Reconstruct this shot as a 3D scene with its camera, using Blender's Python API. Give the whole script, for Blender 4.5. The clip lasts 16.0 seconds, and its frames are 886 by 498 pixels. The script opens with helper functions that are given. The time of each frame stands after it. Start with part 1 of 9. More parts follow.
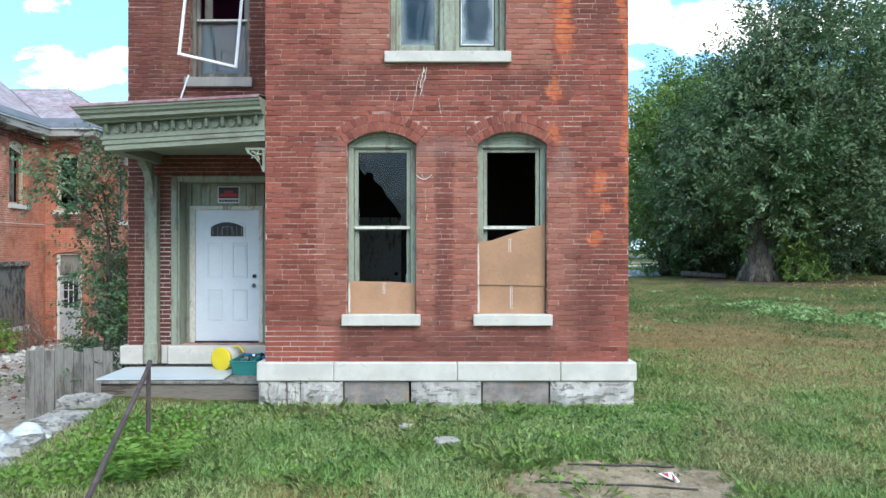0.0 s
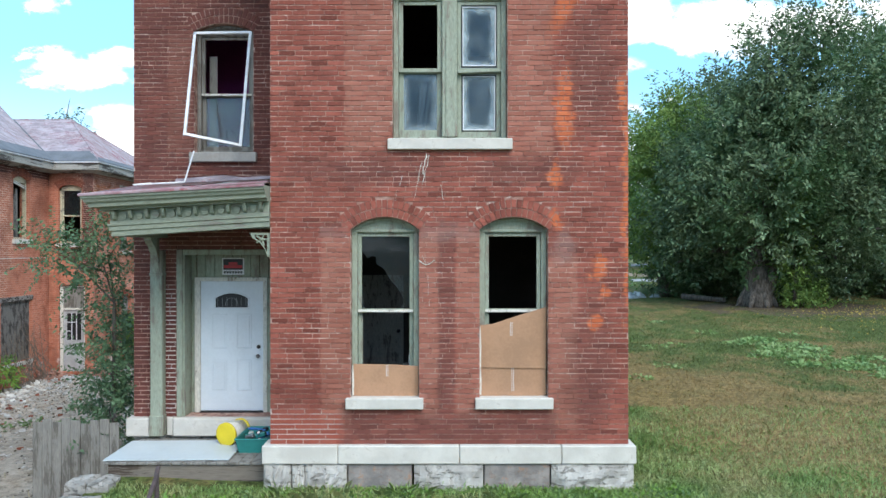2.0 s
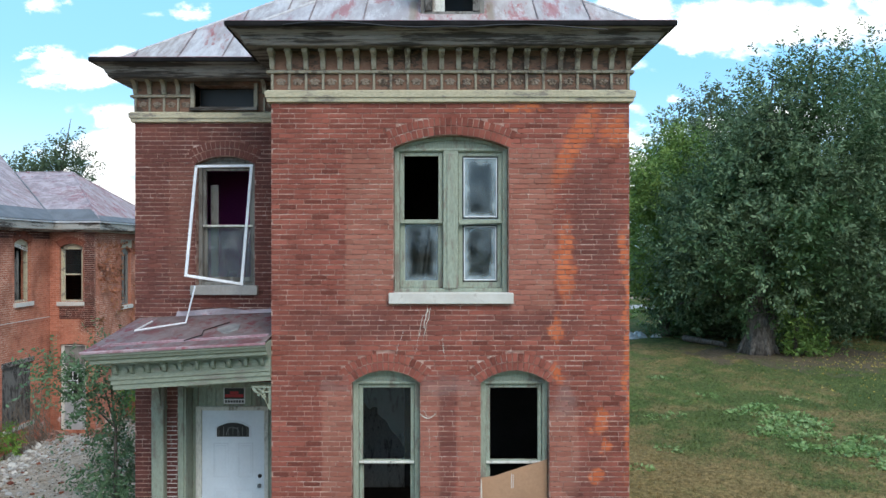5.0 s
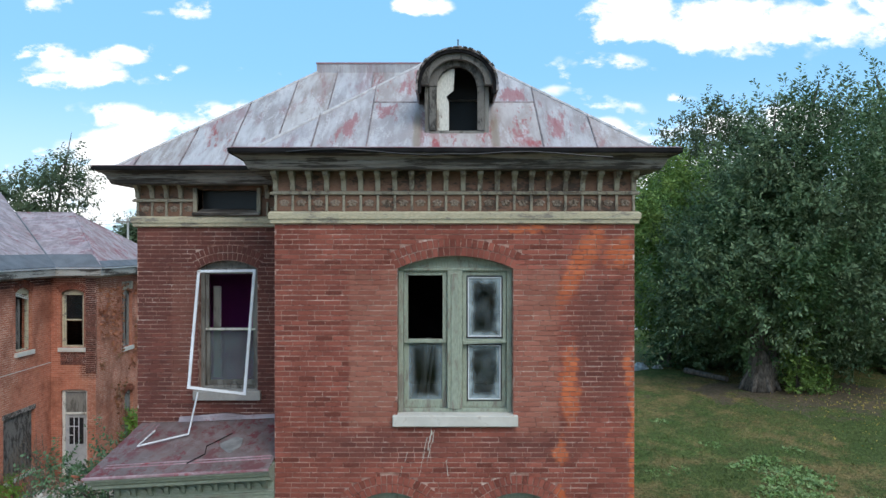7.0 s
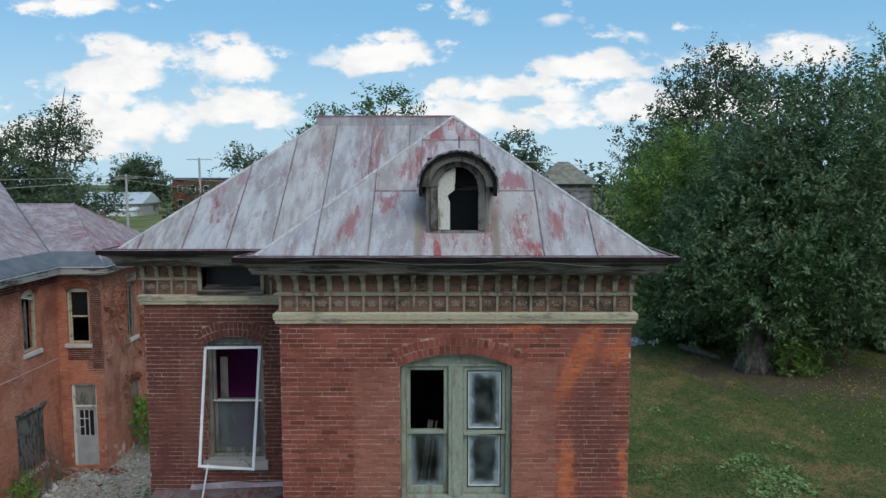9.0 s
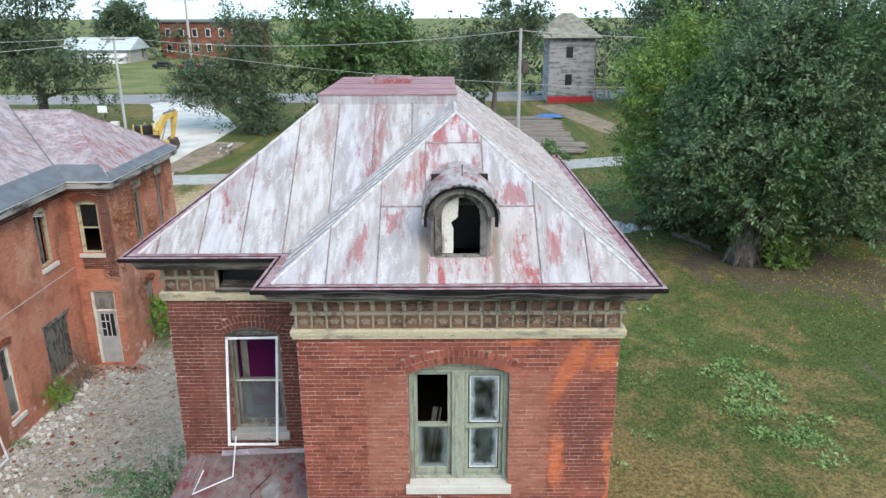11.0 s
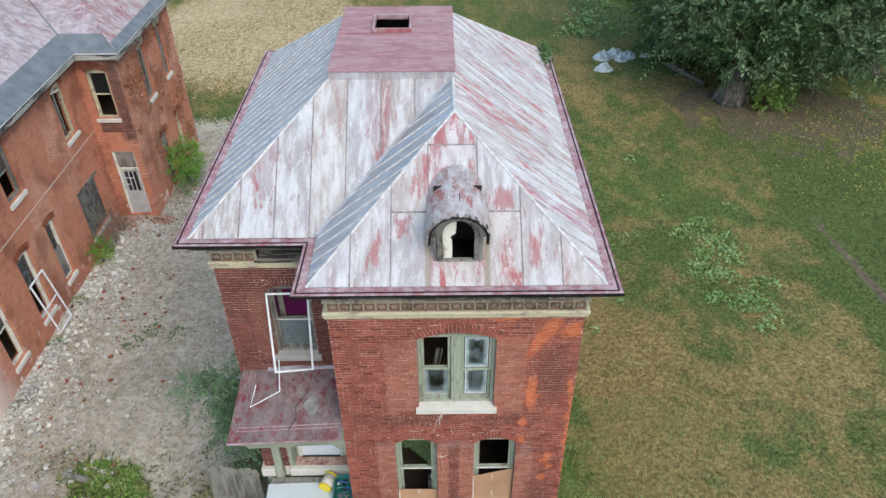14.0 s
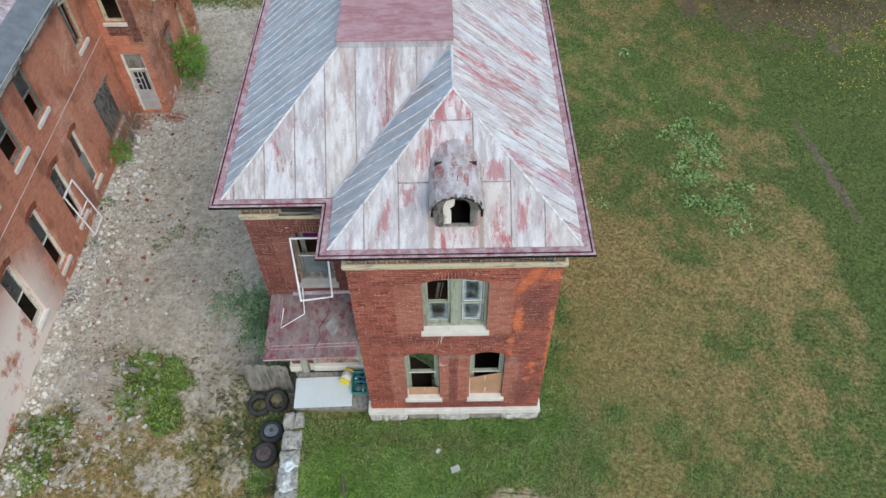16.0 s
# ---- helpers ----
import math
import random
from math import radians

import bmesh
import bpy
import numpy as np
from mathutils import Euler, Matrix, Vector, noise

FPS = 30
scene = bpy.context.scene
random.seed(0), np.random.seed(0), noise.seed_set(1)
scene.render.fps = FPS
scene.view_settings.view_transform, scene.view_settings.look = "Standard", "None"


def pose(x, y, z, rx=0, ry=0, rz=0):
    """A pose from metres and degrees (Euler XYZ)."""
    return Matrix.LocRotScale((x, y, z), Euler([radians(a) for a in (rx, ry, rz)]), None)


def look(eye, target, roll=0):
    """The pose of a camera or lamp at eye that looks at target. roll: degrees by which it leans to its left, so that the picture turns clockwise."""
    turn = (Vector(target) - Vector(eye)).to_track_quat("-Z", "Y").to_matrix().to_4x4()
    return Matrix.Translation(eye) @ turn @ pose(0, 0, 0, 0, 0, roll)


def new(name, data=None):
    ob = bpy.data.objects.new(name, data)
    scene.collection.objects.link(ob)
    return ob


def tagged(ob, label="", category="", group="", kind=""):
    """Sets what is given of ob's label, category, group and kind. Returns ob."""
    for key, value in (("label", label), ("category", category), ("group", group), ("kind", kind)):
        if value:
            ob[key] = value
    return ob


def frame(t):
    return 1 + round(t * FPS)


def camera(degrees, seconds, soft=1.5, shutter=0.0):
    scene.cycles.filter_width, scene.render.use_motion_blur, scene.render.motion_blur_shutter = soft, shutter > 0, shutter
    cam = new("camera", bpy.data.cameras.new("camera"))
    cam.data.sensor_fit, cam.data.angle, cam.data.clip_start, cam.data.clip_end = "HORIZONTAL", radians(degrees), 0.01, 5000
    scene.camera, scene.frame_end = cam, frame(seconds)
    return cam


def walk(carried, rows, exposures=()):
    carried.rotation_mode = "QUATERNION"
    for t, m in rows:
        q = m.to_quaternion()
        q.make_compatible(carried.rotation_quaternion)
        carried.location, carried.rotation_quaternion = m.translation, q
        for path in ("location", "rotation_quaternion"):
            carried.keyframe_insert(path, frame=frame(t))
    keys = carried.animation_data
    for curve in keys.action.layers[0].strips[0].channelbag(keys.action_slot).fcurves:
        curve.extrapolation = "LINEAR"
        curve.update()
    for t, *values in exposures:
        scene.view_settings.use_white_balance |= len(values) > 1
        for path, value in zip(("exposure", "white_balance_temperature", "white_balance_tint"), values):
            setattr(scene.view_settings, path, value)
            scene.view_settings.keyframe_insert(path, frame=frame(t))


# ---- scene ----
cam = camera(63.2, 16.0)
METRES, EYE, TILT, LEAN, TURN = 16.9, 1.91, 0.0, 0.0, 0.0
ROWS = [
    (0.0, 0.0, 0.0, 0.0, 0.0, 0.0, -0.0),
    (0.5, -0.0006, -0.0001, 0.0156, 0.01, -0.01, 0.01),
    (1.0, -0.0013, -0.0027, 0.0311, 0.02, -0.02, 0.01),
    (1.5, -0.0014, -0.0058, 0.0474, 0.04, -0.0, 0.01),
    (2.0, -0.0015, -0.0075, 0.0639, 0.03, -0.0, 0.03),
    (2.5, -0.0016, -0.0087, 0.0814, 0.03, 0.01, 0.02),
    (3.0, -0.0014, -0.0093, 0.0995, 0.03, 0.02, 0.02),
    (5.5, -0.002, -0.0071, 0.2035, 0.1, -0.06, 0.02),
    (6.0, -0.0047, -0.0067, 0.2265, 0.1, -0.08, 0.01),
    (6.5, -0.0049, -0.0061, 0.2499, 0.11, -0.08, -0.01),
    (7.0, -0.0047, -0.0048, 0.2741, 0.11, -0.13, -0.01),
    (7.5, -0.006, -0.0055, 0.3001, 0.1, -0.14, -0.01),
    (8.0, -0.0061, -0.0072, 0.3319, 0.09, -0.19, -0.03),
    (8.5, -0.0057, -0.0097, 0.3657, 0.08, -2.17, -0.0),
    (9.0, -0.0061, -0.0089, 0.4017, 0.05, -5.42, 0.03),
    (11.5, -0.0108, -0.0116, 0.5916, -0.14, -21.42, 0.23),
    (12.0, -0.0113, -0.0127, 0.6335, -0.18, -24.7, 0.26),
    (12.5, -0.0114, -0.0155, 0.678, -0.22, -27.96, 0.29),
    (13.0, -0.0123, -0.0155, 0.7229, -0.29, -31.22, 0.32),
    (13.5, -0.0124, -0.0162, 0.7664, -0.32, -34.48, 0.35),
    (14.0, -0.011, -0.0157, 0.8117, -0.37, -37.73, 0.39),
    (14.5, -0.0089, -0.013, 0.8579, -0.43, -40.95, 0.46),
    (15.0, -0.0085, -0.0102, 0.9042, -0.52, -44.26, 0.53),
    (15.5, -0.0103, -0.0075, 0.9507, -0.59, -47.57, 0.57),
    (16.0, -0.0106, -0.0067, 0.9982, -0.66, -50.82, 0.61),
]
EXPOSURES = [(0.0, 0.66, 6500, 10), (3.0, 0.41, 6500, 10), (5.5, 0.16, 6520, 10), (7.0, -0.10, 6520, 10), (8.0, -0.42, 6520, 9), (9.0, -0.58, 6560, 9), (9.6, -0.44, 6650, 10), (11.3, 0.54, 7150, 13), (13.5, 0.45, 7150, 13), (16.0, 0.28, 7150, 13)]
walk(cam, [(t, pose(0, 0, EYE, TILT, LEAN, TURN) @ pose(METRES * x, METRES * y, METRES * z, 90 + pitch, roll, yaw)) for t, x, y, z, yaw, pitch, roll in ROWS],
     exposures=EXPOSURES)

# ---- light ----
world = bpy.data.worlds.new("sky")
scene.world = world
world.use_nodes = True
SUN_EL, SUN_AZ = 44.0, 150.0      # degrees; azimuth from north (+y) clockwise


class Nodes:
    """A short way to write node trees."""

    def __init__(self, tree):
        self.t = tree
        tree.nodes.clear()

    def n(self, kind, ins=None):
        nd = self.t.nodes.new(kind)
        for k, v in (ins or {}).items():
            self.put(nd.inputs[k], v)
        return nd

    def put(self, sock, v):
        if isinstance(v, bpy.types.NodeSocket):
            self.t.links.new(v, sock)
        else:
            sock.default_value = v

    def m(self, op, a, b=0.0, c=0.0, clamp=False):
        nd = self.n("ShaderNodeMath", {0: a, 1: b, 2: c})
        nd.operation, nd.use_clamp = op, clamp
        return nd.outputs[0]

    def noise(self, vec, scale, detail=4.0, rough=0.55, dist=0.0):
        nd = self.n("ShaderNodeTexNoise", {"Scale": scale, "Detail": detail, "Roughness": rough, "Distortion": dist})
        if vec is not None:
            self.put(nd.inputs["Vector"], vec)
        return nd.outputs["Fac"]

    def ramp(self, fac, *stops):
        nd = self.n("ShaderNodeValToRGB", {"Fac": fac})
        el = nd.color_ramp.elements
        while len(el) < len(stops):
            el.new(0.5)
        for e, (p, c) in zip(el, stops):
            e.position = p
            e.color = (c, c, c, 1) if isinstance(c, (int, float)) else (*c, 1)
        return nd.outputs["Color"]

    def step(self, v, a, b):
        nd = self.n("ShaderNodeMapRange", {"Value": v, "From Min": a, "From Max": b, "To Min": 0.0, "To Max": 1.0})
        nd.interpolation_type = "SMOOTHSTEP"
        return nd.outputs["Result"]

    def mix(self, fac, a, b, mode="MIX"):
        nd = self.n("ShaderNodeMix")
        nd.data_type, nd.blend_type = "RGBA", mode
        self.put(nd.inputs[0], fac)
        for i, v in ((6, a), (7, b)):
            self.put(nd.inputs[i], (*v, 1) if isinstance(v, tuple) and len(v) == 3 else v)
        return nd.outputs[2]

    def mapping(self, vec, scale=(1, 1, 1), rot=(0, 0, 0), loc=(0, 0, 0)):
        return self.n("ShaderNodeMapping", {"Vector": vec, "Scale": scale, "Rotation": [radians(a) for a in rot], "Location": loc}).outputs[0]

    def pos(self):
        return self.n("ShaderNodeNewGeometry").outputs["Position"]

    def xyz(self, vec):
        return self.n("ShaderNodeSeparateXYZ", {0: vec}).outputs

    def random(self):
        """A number for each piece, whether it is an object of its own or an island of a joined mesh."""
        a = self.n("ShaderNodeObjectInfo").outputs["Random"]
        b = self.n("ShaderNodeNewGeometry").outputs["Random Per Island"]
        return self.m("FRACT", self.m("ADD", a, b))

    def bump(self, height, strength=0.3, dist=0.01):
        return self.n("ShaderNodeBump", {"Height": height, "Strength": strength, "Distance": dist}).outputs[0]

    def out(self, color, rough=0.8, normal=None, metal=0.0, spec=0.4, **more):
        p = self.n("ShaderNodeBsdfPrincipled", {"Roughness": rough, "Metallic": metal, "Specular IOR Level": spec})
        self.put(p.inputs["Base Color"], (*color, 1) if isinstance(color, tuple) and len(color) == 3 else color)
        if normal is not None:
            self.put(p.inputs["Normal"], normal)
        for k, v in more.items():
            self.put(p.inputs[k.replace("_", " ")], v)
        o = self.n("ShaderNodeOutputMaterial")
        self.t.links.new(p.outputs[0], o.inputs[0])
        return p


def material(name):
    m = bpy.data.materials.new(name)
    m.use_nodes = True
    return m, Nodes(m.node_tree)


# sky: blue with heaps of fair-weather cloud
w = Nodes(world.node_tree)
sky = w.n("ShaderNodeTexSky")
sky.sky_type, sky.sun_disc, sky.sun_elevation, sky.sun_rotation = "NISHITA", False, radians(SUN_EL), radians(SUN_AZ)
sky.air_density, sky.dust_density, sky.ozone_density = 1.0, 1.2, 1.6
way = w.n("ShaderNodeTexCoord").outputs["Generated"]
sx, sy, sz = w.xyz(way)
ahead = w.m("MAXIMUM", sy, 0.05)
su, sv = w.m("DIVIDE", sx, ahead), w.m("DIVIDE", sz, ahead)
flatsky = w.n("ShaderNodeCombineXYZ", {0: su, 1: w.m("MULTIPLY", sv, 1.7), 2: 0.0}).outputs[0]
curl, fray = w.noise(flatsky, 9.0, 3.0, 0.5, 0.3), w.noise(flatsky, 34.0, 6.0, 0.62)
puffs = w.n("ShaderNodeTexVoronoi", {"Vector": w.n("ShaderNodeVectorMath", {0: flatsky, 1: w.n("ShaderNodeCombineXYZ", {0: w.m("MULTIPLY", fray, 0.05), 1: w.m("MULTIPLY", fray, 0.05), 2: 0.0}).outputs[0]}).outputs[0], "Scale": 17.0})
billow = w.m("SUBTRACT", 0.42, puffs.outputs["Distance"])
heap = None
CLOUDS = [(*c, 1.0) for c in (
    (-0.46, 0.140, 0.11, 0.040), (-0.285, 0.158, 0.075, 0.045), (-0.42, 0.165, 0.09, 0.040), (-0.29, 0.092, 0.13, 0.040), (-0.45, 0.080, 0.12, 0.050),
    (-0.08, 0.163, 0.090, 0.042), (0.20, 0.152, 0.11, 0.030), (0.10, 0.120, 0.14, 0.034), (0.06, 0.085, 0.20, 0.036), (0.46, 0.165, 0.14, 0.042), (0.36, 0.100, 0.20, 0.040),
    (-0.03, 0.335, 0.050, 0.022), (0.27, 0.315, 0.085, 0.060), (0.39, 0.300, 0.14, 0.065), (0.54, 0.300, 0.15, 0.060), (-0.52, 0.255, 0.090, 0.026), (-0.44, 0.265, 0.050, 0.022), (0.62, 0.42, 0.2, 0.09), (-0.62, 0.05, 0.2, 0.05))]
WISPS = [(*c, 0.42) for c in ((0.04, 0.222, 0.060, 0.018), (0.245, 0.198, 0.050, 0.018), (0.33, 0.207, 0.045, 0.012), (0.17, 0.222, 0.035, 0.016), (0.25, 0.252, 0.06, 0.020), (-0.55, 0.34, 0.035, 0.028), (-0.50, 0.235, 0.14, 0.016), (-0.36, 0.325, 0.05, 0.012))]
for cu, cv, ru, rv, thick in CLOUDS + WISPS:
    dv = w.m("SUBTRACT", sv, cv)
    dv = w.m("MULTIPLY", dv, w.m("ADD", 1.0, w.m("MULTIPLY", w.m("LESS_THAN", dv, 0.0), 0.6)))
    du, dv = w.m("DIVIDE", w.m("SUBTRACT", su, cu), ru), w.m("DIVIDE", dv, rv)
    k = w.m("SUBTRACT", 1.0, w.m("SQRT", w.m("ADD", w.m("MULTIPLY", du, du), w.m("MULTIPLY", dv, dv))))
    k = w.m("MULTIPLY", k, thick)
    heap = k if heap is None else w.m("MAXIMUM", heap, k)
body = w.m("ADD", w.m("MULTIPLY", w.m("MAXIMUM", heap, -0.7), 1.0), w.m("ADD", w.m("MULTIPLY", w.m("SUBTRACT", curl, 0.5), 1.3), w.m("ADD", w.m("MULTIPLY", billow, 0.75), w.m("MULTIPLY", w.m("SUBTRACT", fray, 0.5), 1.3))))
seen = w.step(body, -0.06, 0.42)
# the rest of the sky carries the same sort of cloud
puff = w.mapping(way, scale=(1.0, 1.0, 2.3), loc=(0.35, 0.1, 0.22))
rest = w.step(w.m("ADD", w.m("MULTIPLY", w.noise(puff, 3.4, 2.0), 0.68), w.m("MULTIPLY", w.noise(puff, 10.5, 7.0, 0.56), 0.32)), 0.53, 0.58)
front_ = w.m("MULTIPLY", w.step(sy, 0.30, 0.45), w.step(sv, 0.60, 0.45))
cloud = w.m("ADD", w.m("MULTIPLY", seen, front_), w.m("MULTIPLY", rest, w.m("SUBTRACT", 1.0, front_)))
cloud = w.m("MULTIPLY", cloud, w.step(sz, -0.03, 0.02))
under = w.m("MULTIPLY", w.step(w.noise(w.mapping(flatsky, loc=(0, 0.05, 0)), 13.0, 5.0, 0.55), 0.40, 0.64), 0.75)
white = w.mix(under, (10.6, 10.6, 10.6), (8.4, 8.7, 9.1))
blue = w.mix(0.62, sky.outputs[0], (2.5, 6.5, 10.6))
haze = w.mix(w.m("MULTIPLY", w.step(sz, 0.24, 0.0), 0.8), blue, (6.0, 8.2, 9.6))
bg = w.n("ShaderNodeBackground", {"Color": w.mix(cloud, haze, white), "Strength": 0.138})
wo = w.n("ShaderNodeOutputWorld")
world.node_tree.links.new(bg.outputs[0], wo.inputs[0])

sun = new("sun", bpy.data.lights.new("sun", "SUN"))
sun.data.energy, sun.data.angle, sun.data.color = 2.25, radians(40), (1.0, 0.96, 0.9)
sa, se = radians(SUN_AZ), radians(SUN_EL)
sun.matrix_world = look((0, 0, 60), (-math.sin(sa) * math.cos(se) * 10, -math.cos(sa) * math.cos(se) * 10, 60 - math.sin(se) * 10))


# ---- materials ----
def plain(name, color, rough=0.8, var=0.25, scale=6.0, bump=0.15, metal=0.0, spec=0.4, grain=(1, 1, 1)):
    """A surface with broad stains and fine grain round one colour."""
    m, s = material(name)
    p = s.mapping(s.pos(), scale=grain)
    a, b = s.noise(p, scale, 5), s.noise(p, scale * 14, 3)
    dark = tuple(c * (1 - var) for c in color)
    light = tuple(min(1.0, c * (1 + var * 0.7)) for c in color)
    col = s.mix(s.step(s.m("ADD", s.m("MULTIPLY", a, 0.7), s.m("MULTIPLY", b, 0.3)), 0.35, 0.65), dark, light)
    col = s.mix(s.m("MULTIPLY", s.random(), 0.25), col, tuple(c * 0.7 for c in color))
    s.out(col, rough, s.bump(b, bump, 0.004), metal, spec)
    return m


def brick_material(name, a, b, house=False):
    m, s = material(name)
    p = s.pos()
    r = s.random()
    col = s.mix(r, a, b)
    col = s.mix(s.m("MULTIPLY", s.step(s.m("FRACT", s.m("MULTIPLY", r, 7.31)), 0.74, 0.98), 0.80), col, tuple(c * 0.52 for c in a))
    col = s.mix(s.m("MULTIPLY", s.step(s.m("FRACT", s.m("MULTIPLY", r, 17.7)), 0.86, 0.98), 0.6), col, tuple(min(1, c * 1.3) for c in b))
    smear = s.noise(s.mapping(p, scale=(1.0, 1.0, 7.0)), 2.6, 6, 0.66)
    col = s.mix(s.m("MULTIPLY", s.step(smear, 0.48, 0.72), 0.50), col, tuple(c * 0.46 for c in a))
    big = s.noise(p, 0.9, 4)
    col = s.mix(s.step(big, 0.4, 0.62), col, s.mix(0.45, col, tuple(c * 0.62 for c in a)))
    fine = s.noise(p, 34.0, 4)
    col = s.mix(s.m("MULTIPLY", s.step(fine, 0.5, 0.75), 0.35), col, tuple(min(1, c * 1.5) for c in b))
    if house:
        px, py, pz = s.xyz(p)
        wob = s.m("MULTIPLY", s.m("SUBTRACT", s.noise(p, 5.5, 4), 0.5), 0.30)
        wob2 = s.m("MULTIPLY", s.m("SUBTRACT", s.noise(p, 14.0, 3), 0.5), 0.16)
        wob = s.m("ADD", wob, wob2)

        def spot(cx, cz, rx, rz, soft=0.5, slant=0.0):
            dx = s.m("DIVIDE", s.m("ADD", s.m("SUBTRACT", s.m("SUBTRACT", px, cx), s.m("MULTIPLY", s.m("SUBTRACT", pz, cz), slant)), wob), rx)
            dz = s.m("DIVIDE", s.m("ADD", s.m("SUBTRACT", pz, cz), wob), rz)
            d = s.m("SQRT", s.m("ADD", s.m("MULTIPLY", dx, dx), s.m("MULTIPLY", dz, dz)))
            return s.step(d, 1.0 + soft * 0.5, 1.0 - soft)

        def zone(x0, x1, z0, z1, soft=0.02):
            k = s.m("MULTIPLY", s.step(s.m("ADD", px, s.m("MULTIPLY", wob, 0.3)), x0 - soft, x0 + soft), s.step(s.m("ADD", px, s.m("MULTIPLY", wob, 0.3)), x1 + soft, x1 - soft))
            return s.m("MULTIPLY", k, s.m("MULTIPLY", s.step(s.m("ADD", pz, wob), z0 - 0.1, z0 + 0.1), s.step(s.m("ADD", pz, wob), z1 + 0.1, z1 - 0.1)))

        def most(marks):
            k = marks[0]
            for q in marks[1:]:
                k = s.m("MAXIMUM", k, q)
            return k
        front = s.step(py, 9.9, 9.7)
        # the set-back wall is mixed towards a dark brown
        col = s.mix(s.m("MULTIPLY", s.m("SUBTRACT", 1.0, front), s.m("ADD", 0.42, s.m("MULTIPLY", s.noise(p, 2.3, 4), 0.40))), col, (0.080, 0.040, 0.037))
        ghost = s.m("MULTIPLY", zone(-4.12, -3.76, 4.4, 6.15), s.m("SUBTRACT", 1.0, front))
        col = s.mix(s.m("MULTIPLY", ghost, 0.40), col, (0.27, 0.115, 0.085))
        # strips beside the windows that have kept a paler, cleaner face
        pale = most([zone(-1.30, -0.68, 4.25, 6.25), zone(0.80, 1.38, 4.15, 6.25), zone(-1.60, -1.20, 0.75, 3.15), zone(-0.36, -0.08, 0.8, 3.2), zone(0.14, 0.46, 0.8, 3.2), zone(1.32, 1.70, 0.7, 2.9)])
        col = s.mix(s.m("MULTIPLY", s.m("MULTIPLY", pale, front), s.m("ADD", 0.20, s.m("MULTIPLY", s.noise(p, 2.0, 5, 0.65), 0.55))), col, s.mix(r, (0.32, 0.130, 0.092), (0.43, 0.20, 0.145)))
        sooty = most([zone(-1.3, 1.42, 0.45, 0.92), zone(-0.1, 0.12, 0.9, 3.3), spot(-0.9, 4.0, 1.2, 0.22), spot(1.0, 4.0, 0.9, 0.2), spot(1.85, 1.5, 0.35, 1.0), spot(1.9, 5.3, 0.35, 0.9)])
        col = s.mix(s.m("MULTIPLY", s.m("MULTIPLY", sooty, front), 0.5), col, (0.115, 0.050, 0.044))
        ashy = most([zone(-1.62, -1.24, 3.12, 3.26), zone(-0.32, 0.44, 3.12, 3.26), spot(1.52, 3.02, 0.16, 0.26), zone(-0.3, 0.3, 3.2, 3.3)])
        col = s.mix(s.m("MULTIPLY", s.m("MULTIPLY", ashy, front), 0.35), col, (0.30, 0.22, 0.20))
        # bright patches where the old face has spalled or been washed
        bright = most([spot(1.66, 6.35, 0.17, 0.62, 0.6, 0.5), spot(1.52, 4.78, 0.12, 0.52), spot(1.42, 3.95, 0.09, 0.20), spot(2.15, 6.45, 0.20, 0.20), spot(2.28, 5.0, 0.07, 0.22), spot(1.97, 2.75, 0.10, 0.18), spot(2.05, 2.45, 0.07, 0.12), spot(2.33, 3.6, 0.05, 1.6), spot(1.93, 2.05, 0.10, 0.09), spot(0.95, 6.78, 0.35, 0.05), spot(1.42, 3.35, 0.10, 0.18)])
        col = s.mix(s.m("MULTIPLY", s.m("MULTIPLY", zone(-2.3, -1.36, 0.48, 0.88), front), 0.55), col, (0.33, 0.085, 0.055))
        col = s.mix(s.m("MULTIPLY", s.m("MULTIPLY", bright, front), s.m("MULTIPLY", s.step(s.noise(s.mapping(p, scale=(1, 1, 2.0)), 7.0, 6, 0.7), 0.30, 0.50), 0.95)), col, s.mix(r, (0.46, 0.115, 0.048), (0.60, 0.170, 0.074)))
    s.out(col, 0.88, s.bump(s.m("ADD", fine, s.m("MULTIPLY", s.noise(p, 9.0, 3), 0.6)), 0.6, 0.007), 0.0, 0.10)
    return m


